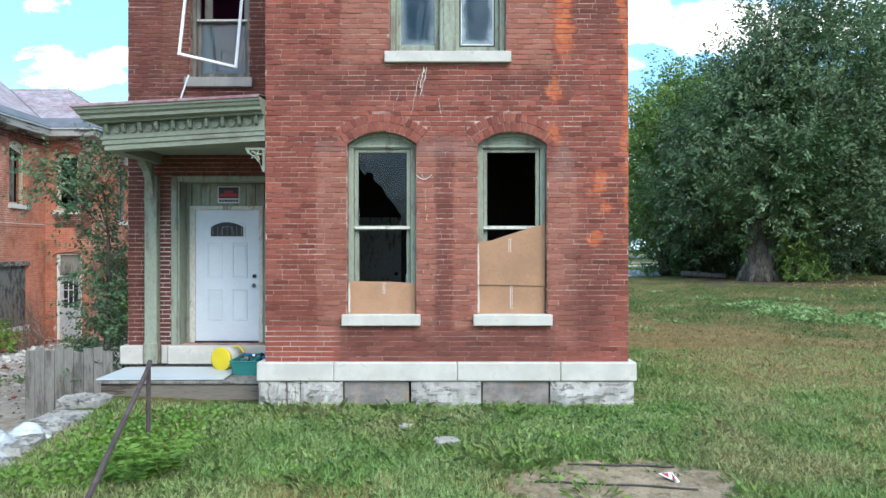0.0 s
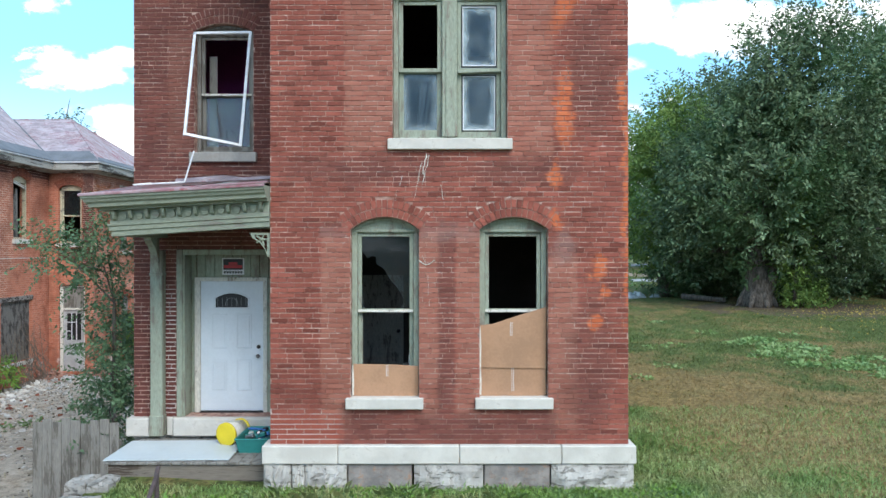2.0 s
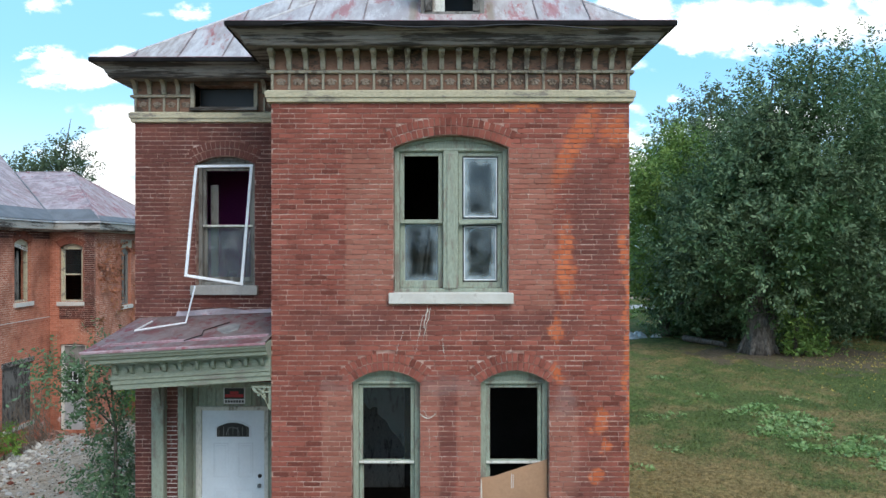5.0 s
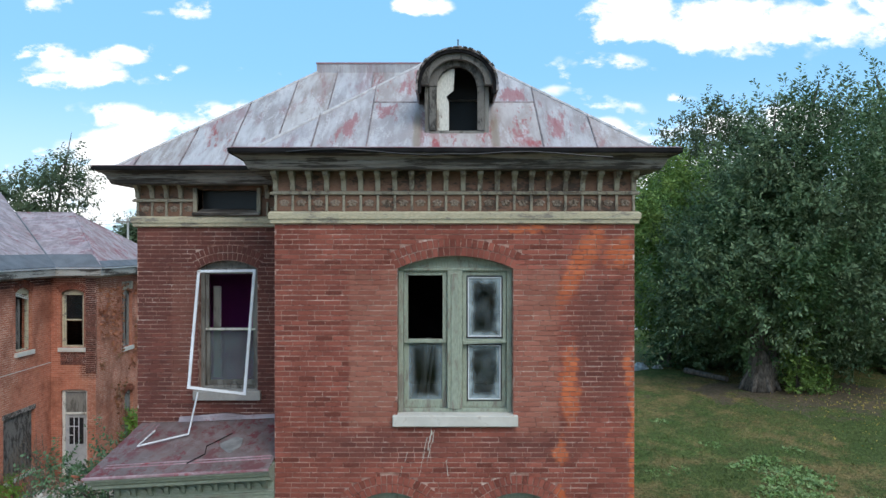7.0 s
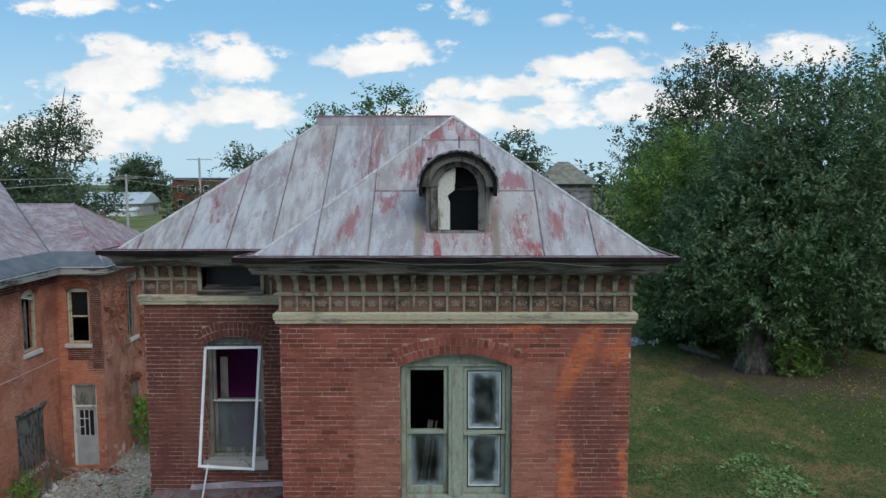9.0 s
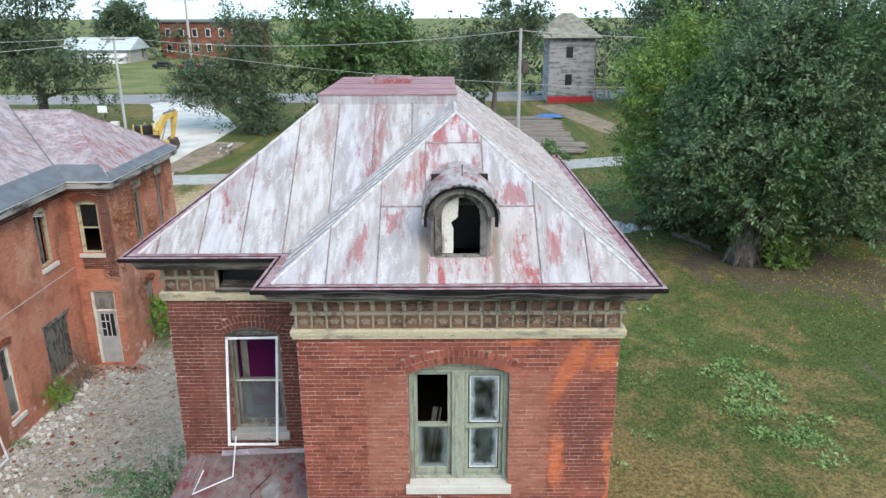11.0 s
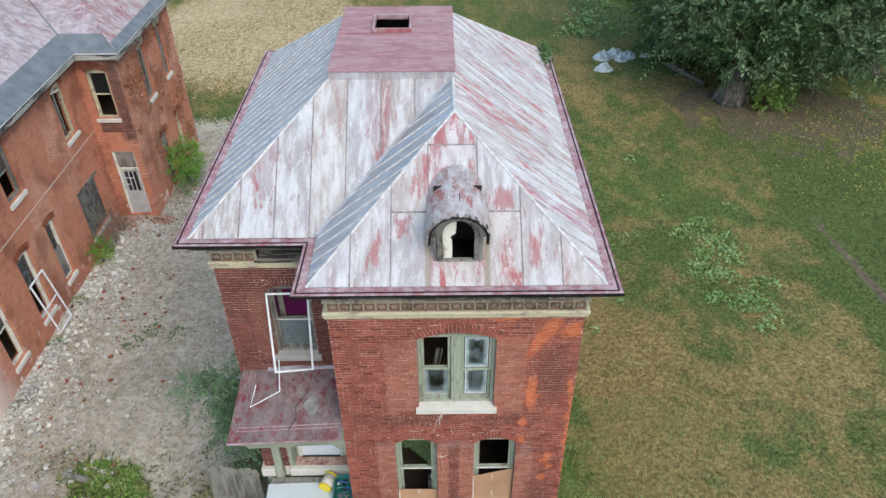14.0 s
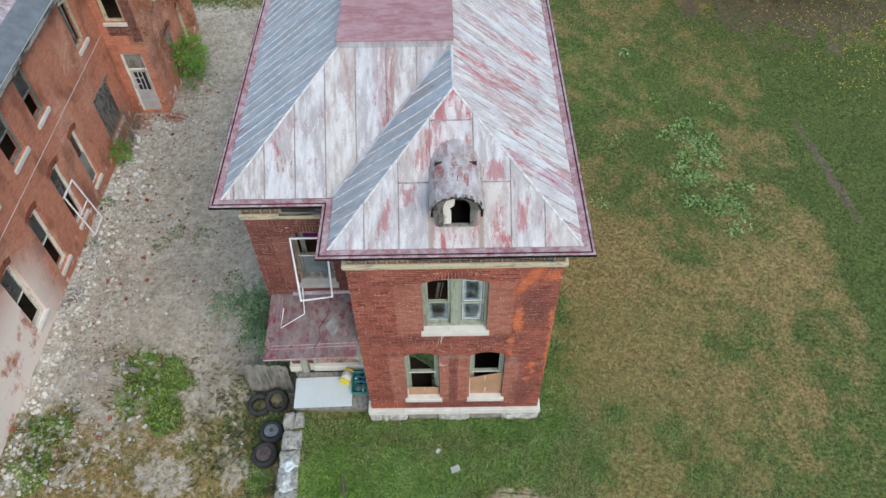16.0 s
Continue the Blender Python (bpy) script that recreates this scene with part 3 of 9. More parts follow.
M["grey_post"] = peeling("weathered_boards", (0.235, 0.225, 0.205), (0.13, 0.12, 0.105), 0.5, (1, 1, 0.12), 9, 0.9)
M["frieze_wood"] = peeling("brown_grey_frieze_wood", (0.215, 0.118, 0.080), (0.080, 0.056, 0.044), 0.5, (0.4, 1, 1), 9, 0.85)
M["black_tin"] = plain("blackened_tin", (0.016, 0.015, 0.016), 0.8, 0.4, 5, 0.2, spec=0.1)
M["white_paint"] = plain("white_paint", (0.74, 0.75, 0.76), 0.5, 0.10, 3, 0.06)
M["white_metal"] = plain("white_enamel", (0.70, 0.71, 0.74), 0.4, 0.14, 5, 0.05)
# white door darkened to grey, its shade put into the colour
M["door_grey"] = plain("shaded_white_door", (0.42, 0.425, 0.43), 0.55, 0.2, 3, 0.1)
M["dirty_white"] = peeling("worn_white_paint", (0.66, 0.64, 0.58), (0.30, 0.26, 0.22), 0.36, (1, 1, 0.3))
M["door_white"] = plain("door_white", (0.70, 0.75, 0.80), 0.42, 0.06, 2, 0.03)
M["glass"] = glass_material("old_glass", 0.03, None, 0.42)
M["roof_front"] = roof_metal("chalky_red_sheet_metal", (0.465, 0.445, 0.455), (0.255, 0.068, 0.076), (0.300, 0.265, 0.260), 0.56, (1, 0.24, 0.24), 0.04, 0.60, ((-0.43, 7.7, 8.35), (0.57, 7.7, 8.3)),
                            ((0.86, 8.72, 0.25, 0.15), (-0.62, 8.86, 0.16, 0.20), (-0.20, 9.46, 0.14, 0.18), (0.33, 9.05, 0.09, 0.20), (-0.86, 8.40, 0.14, 0.16), (1.40, 8.15, 0.16, 0.25), (-0.44, 9.10, 0.10, 0.14), (-1.35, 8.15, 0.16, 0.22)))
M["roof_main"] = roof_metal("chalky_sheet_metal", (0.460, 0.445, 0.450), (0.225, 0.085, 0.085), (0.270, 0.235, 0.225), 0.58, (1, 0.24, 0.24), 0.05, 0.55)
# side slopes darker and greyer, part of their shade put into the colour
M["roof_side"] = roof_metal("shaded_grey_sheet_metal", (0.35, 0.355, 0.38), (0.20, 0.120, 0.125), (0.250, 0.255, 0.275), 0.24, (0.35, 1, 0.35))
M["roof_right"] = roof_metal("streaked_red_sheet_metal", (0.52, 0.505, 0.515), (0.300, 0.095, 0.102), (0.37, 0.335, 0.34), 0.66, (0.3, 1, 0.3), 0.04, 0.62)
M["roof_red"] = roof_metal("red_painted_sheet", (0.39, 0.28, 0.295), (0.235, 0.070, 0.080), (0.26, 0.115, 0.125), 0.60, (1, 1, 1), 0.06, 0.7)
M["roof_deck"] = roof_metal("red_deck_sheet", (0.350, 0.205, 0.215), (0.240, 0.074, 0.084), (0.265, 0.120, 0.130), 0.50, (0.4, 1, 1), 0.09, 0.6)
M["porch_tin"] = roof_metal("worn_porch_tin", (0.205, 0.165, 0.165), (0.135, 0.022, 0.030), (0.125, 0.095, 0.095), 0.62, (1, 0.6, 1), 0.05, 0.85)
M["roof_far"] = roof_metal("faded_maroon_roof", (0.41, 0.345, 0.36), (0.205, 0.085, 0.095), (0.225, 0.180, 0.190), 0.60, (0.45, 0.8, 0.5), 0.05, 0.7)
# chalky hip caps; the same pale colour paints the lit edge of seams
M["hip_cap_lit_seam"] = plain("chalked_cap_and_lit_seam", (0.50, 0.475, 0.475), 0.6, 0.3, 9, 0.2)
# dark strip painted as the shadow beside raised seams
M["seam_shade"] = plain("seam_shade", (0.17, 0.135, 0.14), 0.7, 0.5, 9, 0.2)
M["earth"] = plain("bare_brown_earth", (0.235, 0.175, 0.120), 0.97, 0.35, 1.2, 0.6)
M["pale_pole"] = plain("pale_grey_pole", (0.42, 0.41, 0.40), 0.85, 0.15, 4, 0.2, grain=(1, 1, 0.1))
M["roof_seam"] = plain("seam_rust", (0.245, 0.195, 0.195), 0.7, 0.5, 9, 0.2)
M["hood_metal"] = roof_metal("rusty_grey_hood", (0.43, 0.395, 0.40), (0.215, 0.085, 0.075), (0.270, 0.215, 0.205), 0.58, (1, 0.4, 1))
M["felt"] = plain("grey_roofing_felt", (0.135, 0.145, 0.162), 0.9, 0.25, 2, 0.3)
M["shingle"] = plain("mossy_shingles", (0.235, 0.225, 0.185), 0.95, 0.4, 1.6, 0.5)
M["dull_scab"] = plain("dull_grey_tar", (0.20, 0.19, 0.185), 0.9, 0.35, 5, 0.4)
M["purple"] = plain("magenta_wall_paint", (0.44, 0.055, 0.32), 0.7, 0.12, 2, 0.05)
# near-black plaster and boards put the rooms' lack of light into colour
M["plaster"] = plain("darkened_plaster", (0.085, 0.080, 0.072), 0.9, 0.25, 1.5, 0.2)
M["floorboard"] = plain("darkened_floorboards", (0.055, 0.040, 0.028), 0.9, 0.3, 4, 0.2, grain=(0.2, 1, 1))
M["cardboard"] = plain("brown_cardboard", (0.41, 0.235, 0.140), 0.85, 0.16, 2.2, 0.08)
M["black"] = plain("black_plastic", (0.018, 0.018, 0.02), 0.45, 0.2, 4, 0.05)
M["rubber"] = plain("tyre_rubber", (0.030, 0.030, 0.031), 0.85, 0.35, 5, 0.3)
M["yellow"] = plain("yellow_plastic", (0.72, 0.56, 0.03), 0.45, 0.08, 4, 0.03)
M["teal"] = plain("teal_plastic", (0.035, 0.25, 0.23), 0.45, 0.15, 4, 0.05)
M["blue"] = plain("blue_plastic", (0.04, 0.16, 0.42), 0.5, 0.2, 4, 0.05)
M["steel"] = plain("dull_steel", (0.30, 0.30, 0.31), 0.4, 0.2, 8, 0.1, metal=0.8)
M["iron"] = plain("rusty_iron", (0.085, 0.062, 0.060), 0.8, 0.45, 9, 0.4)
M["red_sign"] = plain("red_sign_paint", (0.44, 0.03, 0.04), 0.5, 0.08, 3, 0.03)
M["sheet"] = plain("pale_blue_board", (0.52, 0.575, 0.60), 0.45, 0.07, 1.2, 0.05)
M["concrete"] = plain("old_concrete", (0.37, 0.355, 0.33), 0.92, 0.20, 2.2, 0.3)
M["asphalt"] = plain("grey_asphalt", (0.24, 0.225, 0.22), 0.93, 0.2, 0.6, 0.3)
M["gravel"] = plain("pale_crushed_gravel", (0.56, 0.53, 0.485), 0.97, 0.20, 0.5, 0.6)
M["planks"] = plain("brown_planks", (0.215, 0.175, 0.145), 0.9, 0.45, 3, 0.3, grain=(0.2, 1, 1))
M["ground"] = ground_material()
M["cat_yellow"] = plain("machine_yellow", (0.58, 0.38, 0.095), 0.55, 0.3, 2, 0.05)
M["dusty_track"] = plain("dusty_steel_track", (0.235, 0.215, 0.195), 0.9, 0.4, 5, 0.4)
M["pole_wood"] = plain("utility_pole_wood", (0.27, 0.245, 0.215), 0.9, 0.25, 4, 0.3, grain=(1, 1, 0.1))
M["pale_fascia"] = peeling("pale_rotten_eaves_board", (0.36, 0.345, 0.315), (0.075, 0.066, 0.058), 0.52, (0.12, 0.12, 1), 7, 0.9)
M["siding"] = peeling("bare_clapboard", (0.36, 0.36, 0.365), (0.17, 0.165, 0.16), 0.5, (0.12, 0.12, 1), 5, 0.9)
# the pale second colour paints highlights on the shoots, the first their shade
M["leaf_a"] = leaf_material("dark_green_leaves", (0.022, 0.052, 0.020), (0.230, 0.325, 0.170), (0.058, 0.118, 0.042))
M["leaf_b"] = leaf_material("yellow_green_leaves", (0.085, 0.165, 0.035), (0.260, 0.370, 0.085), (0.125, 0.220, 0.050))
M["leaf_c"] = leaf_material("mid_green_leaves", (0.070, 0.135, 0.045), (0.145, 0.225, 0.080), (0.065, 0.125, 0.045))
M["leaf_d"] = leaf_material("far_green_leaves", (0.055, 0.092, 0.050), (0.110, 0.155, 0.082), (0.110, 0.145, 0.075))
M["leaf_bright"] = leaf_material("bright_weed_leaves", (0.130, 0.260, 0.035), (0.225, 0.370, 0.070), (0.110, 0.230, 0.040))
M["leaf_grey"] = leaf_material("grey_green_weed_leaves", (0.170, 0.290, 0.090), (0.300, 0.400, 0.170), (0.180, 0.290, 0.095))
M["grass"] = leaf_material("grass_blades", (0.165, 0.315, 0.075), (0.430, 0.560, 0.235), (0.470, 0.450, 0.225))
M["straw_grass"] = leaf_material("straw_blades", (0.270, 0.300, 0.115), (0.480, 0.440, 0.235), (0.500, 0.410, 0.230))
M["straw_lawn"] = leaf_material("straw_lawn_blades", (0.240, 0.180, 0.072), (0.440, 0.335, 0.150), (0.380, 0.275, 0.130))
M["green_lawn"] = leaf_material("green_lawn_blades", (0.085, 0.135, 0.038), (0.215, 0.270, 0.090), (0.200, 0.215, 0.085))
M["leaf_sapling"] = leaf_material("sapling_leaves", (0.050, 0.105, 0.050), (0.160, 0.265, 0.135), (0.095, 0.180, 0.098))
M["litter"] = plain("rotting_leaf_litter", (0.085, 0.066, 0.045), 0.9, 0.5, 11, 0.1)
M["dead_vine"] = plain("dead_vine_stems", (0.17, 0.135, 0.105), 0.9, 0.4, 9, 0.2)
M["ivy"] = leaf_material("withered_creeper", (0.26, 0.095, 0.050), (0.42, 0.17, 0.085), (0.20, 0.11, 0.055))
M["bark"] = bark_material("grey_bark", (0.060, 0.052, 0.045), (0.170, 0.150, 0.130))



# ---- shapes ----
class Geo:
    """Gathers the corners and faces of one mesh."""

    def __init__(self, m=None):
        self.v, self.f, self.m = [], [], m

    def add(self, verts, faces):
        k = len(self.v)
        self.v += [tuple(self.m @ Vector(p)) if self.m else tuple(p) for p in verts]
        self.f += [tuple(i + k for i in f) for f in faces]
        return self

    def box(self, x0, x1, y0, y1, z0, z1, c=0.0):
        """A box, its edges cut back by c."""
        if x1 < x0:
            x0, x1 = x1, x0
        if y1 < y0:
            y0, y1 = y1, y0
        c = min(c, (x1 - x0) * 0.45, (y1 - y0) * 0.45, (z1 - z0) * 0.45)
        if c <= 0:
            vs = [(x, y, z) for z in (z0, z1) for y in (y0, y1) for x in (x0, x1)]
            return self.add(vs, [(0, 2, 3, 1), (4, 5, 7, 6), (0, 1, 5, 4), (2, 6, 7, 3), (0, 4, 6, 2), (1, 3, 7, 5)])
        vs, ids = [], {}
        for i, x in enumerate((x0, x1)):
            for j, y in enumerate((y0, y1)):
                for k, z in enumerate((z0, z1)):
                    sx_, sy_, sz_ = (1 - 2 * i) * c, (1 - 2 * j) * c, (1 - 2 * k) * c
                    for a, q in enumerate(((x, y + sy_, z + sz_), (x + sx_, y, z + sz_), (x + sx_, y + sy_, z))):
                        ids[i, j, k, a] = len(vs)
                        vs.append(q)
        fs = []
        for i in (0, 1):
            fs.append([ids[i, j, k, 0] for j, k in ((0, 0), (1, 0), (1, 1), (0, 1))][::1 if i else -1])
            fs.append([ids[j, i, k, 1] for j, k in ((0, 0), (1, 0), (1, 1), (0, 1))][::-1 if i else 1])
            fs.append([ids[j, k, i, 2] for j, k in ((0, 0), (1, 0), (1, 1), (0, 1))][::1 if i else -1])
        for p in (0, 1):
            for q in (0, 1):
                a = [ids[p, q, 0, 0], ids[p, q, 1, 0], ids[p, q, 1, 1], ids[p, q, 0, 1]]
                fs.append(a if p != q else a[::-1])
                a = [ids[p, 0, q, 0], ids[p, 1, q, 0], ids[p, 1, q, 2], ids[p, 0, q, 2]]
                fs.append(a if p == q else a[::-1])
                a = [ids[0, p, q, 1], ids[1, p, q, 1], ids[1, p, q, 2], ids[0, p, q, 2]]
                fs.append(a if p != q else a[::-1])
        for i in (0, 1):
            for j in (0, 1):
                for k in (0, 1):
                    a = [ids[i, j, k, n] for n in range(3)]
                    fs.append(a if (i + j + k) % 2 else a[::-1])
        return self.add(vs, fs)

    def prism(self, pts, d):
        """The polygon pts pushed along d."""
        n = len(pts)
        d = Vector(d)
        vs = [tuple(p) for p in pts] + [tuple(Vector(p) + d) for p in pts]
        fs = [tuple(range(n))[::-1], tuple(range(n, 2 * n))] + [(i, (i + 1) % n, n + (i + 1) % n, n + i) for i in range(n)]
        return self.add(vs, fs)

    def tube(self, pts, radii, n=8, caps=True):
        """A round bar along pts; radii: one, or one a point."""
        pts = [Vector(p) for p in pts]
        if isinstance(radii, (int, float)):
            radii = [radii] * len(pts)
        vs, fs = [], []
        side = None
        for i, p in enumerate(pts):
            d = (pts[min(i + 1, len(pts) - 1)] - pts[max(i - 1, 0)]).normalized()
            if side is None:
                side = d.orthogonal().normalized()
            side = (side - d * side.dot(d)).normalized()
            up = d.cross(side)
            for k in range(n):
                a = 2 * math.pi * k / n
                vs.append(p + (side * math.cos(a) + up * math.sin(a)) * radii[i])
        for i in range(len(pts) - 1):
            for k in range(n):
                fs.append((i * n + k, i * n + (k + 1) % n, (i + 1) * n + (k + 1) % n, (i + 1) * n + k))
        if caps:
            fs += [tuple(range(n))[::-1], tuple(range((len(pts) - 1) * n, len(pts) * n))]
        return self.add(vs, fs)

    def sweep(self, profile, path, closed=True, drop=None):
        """A moulding: profile of (outward, z) carried round the plan path of (x, y), mitred; outward is to the right of the way."""
        n, k = len(path), len(profile)
        vs, fs = [], []
        for i, p in enumerate(path):
            a, b = Vector(path[i - 1]), Vector(path[(i + 1) % n])
            p = Vector(p)
            d1 = (p - a).normalized() if closed or i else (b - p).normalized()
            d2 = (b - p).normalized() if closed or i < n - 1 else d1
            n1, n2 = Vector((d1.y, -d1.x)), Vector((d2.y, -d2.x))
            mit = (n1 + n2) / max(0.2, 1 + n1.dot(n2))
            vs += [(p.x + mit.x * o, p.y + mit.y * o, z - (drop[i] if drop else 0.0)) for o, z in profile]
        for i in range(n if closed else n - 1):
            j = (i + 1) % n
            for a in range(k):
                b = (a + 1) % k
                fs.append((i * k + a, j * k + a, j * k + b, i * k + b))
        if not closed:
            fs += [tuple(range(k)), tuple(range((n - 1) * k, n * k))[::-1]]
        return self.add(vs, fs)

    def ball(self, c, r, n=10, m=6):
        rx, ry, rz = (r, r, r) if isinstance(r, (int, float)) else r
        vs = [(c[0], c[1], c[2] - rz), (c[0], c[1], c[2] + rz)]
        for j in range(1, m):
            b = math.pi * j / m
            vs += [(c[0] + rx * math.sin(b) * math.cos(2 * math.pi * i / n), c[1] + ry * math.sin(b) * math.sin(2 * math.pi * i / n), c[2] - rz * math.cos(b)) for i in range(n)]
        fs = []
        for i in range(n):
            k = (i + 1) % n
            fs += [(0, 2 + k, 2 + i), (1, 2 + (m - 2) * n + i, 2 + (m - 2) * n + k)]
            fs += [(2 + j * n + i, 2 + j * n + k, 2 + (j + 1) * n + k, 2 + (j + 1) * n + i) for j in range(m - 2)]
        return self.add(vs, fs)

    def weld(self):
        """Joins corners that meet and drops the faces shut in between."""
        ids, vs, to = {}, [], []
        for p in self.v:
            k = tuple(round(c, 5) for c in p)
            if k not in ids:
                ids[k] = len(vs)
                vs.append(p)
            to.append(ids[k])
        fs = [tuple(dict.fromkeys(to[i] for i in f)) for f in self.f]
        seen = {}
        for f in fs:
            seen[frozenset(f)] = seen.get(frozenset(f), 0) + 1
        self.v, self.f = vs, [f for f in fs if len(f) > 2 and seen[frozenset(f)] == 1]
        return self

    def mesh(self, name):
        me = bpy.data.meshes.new(name)
        me.from_pydata(self.v, [], self.f)
        me.update()
        return me


BASE = {}


def thing(name, at, label, category, group="", kind=""):
    """An empty at the thing's base, for parts to hang on."""
    ob = new(name)
    ob.location = at
    ob.empty_display_size = 0.2
    BASE[ob.name] = Vector(at)
    return tagged(ob, label, category, group, kind)


def part(name, geo, mat, parent=None, label="", smooth=False, kind=""):
    """Links a shape, given in the world's metres, as one mesh under a thing or a part."""
    me = geo if isinstance(geo, bpy.types.Mesh) else geo.mesh(name)
    if mat is not None and not me.materials:
        me.materials.append(M[mat] if isinstance(mat, str) else mat)
    if smooth:
        me.shade_smooth()
    ob = new(name, me)
    if parent is not None:
        ob.parent = parent
        ob.matrix_parent_inverse = Matrix.Translation(-BASE.get(parent.name, Vector()))
    return tagged(ob, label, kind=kind)


def single(name, geo, mat, label, category, group="", kind="", smooth=False):
    """A thing that is one mesh."""
    ob = part(name, geo, mat, None, "", smooth)
    return tagged(ob, label, category, group, kind)


def arc_z(x, x0, x1, zs, zc):
    """Height at x of the segmental arch that springs at zs and crowns at zc."""
    h, half, mid = zc - zs, (x1 - x0) / 2, (x0 + x1) / 2
    if h < 0.005:
        return zs
    rad = (half * half + h * h) / (2 * h)
    return zc - rad + math.sqrt(max(0, rad * rad - (x - mid) ** 2))


def opening_points(o, n=12):
    x0, x1, z0, zs, zc = o
    return [(x0 + (x1 - x0) * i / n, arc_z(x0 + (x1 - x0) * i / n, x0, x1, zs, zc)) for i in range(n + 1)]


def wall_geo(m, u0, u1, z0, z1, depth, holes):
    """A wall from u0 to u1 with openings (u0, u1, bottom, spring, crown) through it; m carries (along, inward, up) to the world."""
    g = Geo(m)
    cuts = {u0, u1}
    for o in holes:
        cuts |= {p[0] for p in opening_points(o)} if o[4] - o[3] > 0.005 else {o[0], o[1]}
    cuts = sorted(c for c in cuts if u0 <= c <= u1)
    for a, b in zip(cuts, cuts[1:]):
        if b - a < 1e-5:
            continue
        mid = (a + b) / 2
        here = sorted((o for o in holes if o[0] < mid < o[1]), key=lambda o: o[2])
        low = (z0, z0)
        for o in here + [None]:
            top = (z1, z1) if o is None else (o[2], o[2])
            pts = [(a, 0, low[0]), (b, 0, low[1]), (b, 0, top[1]), (a, 0, top[0])]
            if top[0] - low[0] > 1e-4 or top[1] - low[1] > 1e-4:
                g.prism(pts, (0, depth, 0))
            if o is not None:
                low = (arc_z(a, *o[:2], *o[3:]), arc_z(b, *o[:2], *o[3:]))
    return g.weld()


def brick_geo(g, x0, x1, z0, z1, y, deep=0.02):
    """One brick's face, proud of the mortar, with worn edges."""
    c = 0.003
    t = random.uniform(-0.0025, 0.0035)
    j = [random.uniform(-0.0015, 0.0015) for _ in range(4)]
    f = [(x0 + c, y - t + j[0], z0 + c), (x1 - c, y - t + j[1], z0 + c), (x1 - c, y - t + j[2], z1 - c), (x0 + c, y - t + j[3], z1 - c)]
    b = [(x0, y + deep, z0), (x1, y + deep, z0), (x1, y + deep, z1), (x0, y + deep, z1)]
    return g.add(f + b, [(0, 1, 2, 3), (4, 5, 1, 0), (5, 6, 2, 1), (6, 7, 3, 2), (7, 4, 0, 3)])


COURSE, LENGTH = 0.0648, 0.211


def bond(m, u0, u1, z0, z1, holes, seed):
    """Spans (a, b, bottom, top) of a running bond that keeps clear of the openings and their arches."""
    rnd = random.Random(seed)
    spans = []
    rows = int((z1 - z0) / COURSE)
    for r in range(rows):
        zb = z0 + r * (z1 - z0) / rows
        zt = zb + (z1 - z0) / rows - 0.0088
        zm = (zb + zt) / 2
        gaps = []
        for a, b, bot, spring, crown in holes:
            mid, half = (a + b) / 2, (b - a) / 2
            if bot - 0.01 < zm <= spring:
                gaps.append((a - 0.002, b + 0.002))
            elif zm > spring and crown - spring > 0.005:
                rad = (half ** 2 + (crown - spring) ** 2) / (2 * (crown - spring))
                zc = crown - rad
                ro = rad + 0.235
                if zm < zc + ro:
                    ang = math.asin(min(1, half / rad))
                    reach = min(math.sqrt(ro * ro - (zm - zc) ** 2), math.tan(ang) * (zm - zc) + 0.004)
                    gaps.append((mid - reach, mid + reach))
        x = u0 + 0.002 - (0.5 if r % 2 else 0.0) * LENGTH + rnd.uniform(-0.02, 0.02)
        while x < u1:
            ln = LENGTH + rnd.uniform(-0.012, 0.012)
            if r % 7 == 3 and rnd.random() < 0.5:
                ln *= 0.5
            pieces = [(max(x, u0), min(x + ln - 0.0035, u1))]
            for ga, gb in gaps:
                nxt = []
                for a, b in pieces:
                    if b <= ga or a >= gb:
                        nxt.append((a, b))
                    else:
                        if a < ga:
                            nxt.append((a, ga))
                        if b > gb:
                            nxt.append((gb, b))
                pieces = nxt
            spans += [(a, b, zb, zt) for a, b in pieces if b - a > 0.02]
            x += ln
    return spans


def voussoirs(g, o, y, rings=2, proud=0.003):
    """Rings of headers over an opening."""
    a, b, bot, spring, crown = o
    mid, half = (a + b) / 2, (b - a) / 2
    rad = (half ** 2 + (crown - spring) ** 2) / (2 * (crown - spring))
    zc = crown - rad
    ang = math.asin(min(1, half / rad)) + 0.01
    for k in range(rings):
        r0, r1 = rad + 0.006 + k * 0.114, rad + 0.112 + k * 0.114
        n = max(5, round(2 * ang * (r0 + 0.05) / 0.072))
        for i in range(n):
            t0, t1 = -ang + 2 * ang * i / n + 0.0045 / r0, -ang + 2 * ang * (i + 1) / n - 0.0045 / r0
            t = proud + random.uniform(-0.002, 0.004)
            q = [(mid + r * math.sin(th), zc + r * math.cos(th)) for r, th in ((r0, t0), (r0, t1), (r1, t1), (r1, t0))]
            cx, cz = sum(p[0] for p in q) / 4, sum(p[1] for p in q) / 4
            f = [(cx + (p[0] - cx) * 0.95, y - t, cz + (p[1] - cz) * 0.95) for p in q] + [(p[0], y + 0.03, p[1]) for p in q]
            g.add(f, [(0, 1, 2, 3), (4, 5, 1, 0), (5, 6, 2, 1), (6, 7, 3, 2), (7, 4, 0, 3)])


def facing(x, y, turn=0):
    """Carries (along, inward, up) to a wall through (x, y): turn 0 faces the camera (-y), 90 faces +x."""
    return pose(x, y, 0, 0, 0, turn)


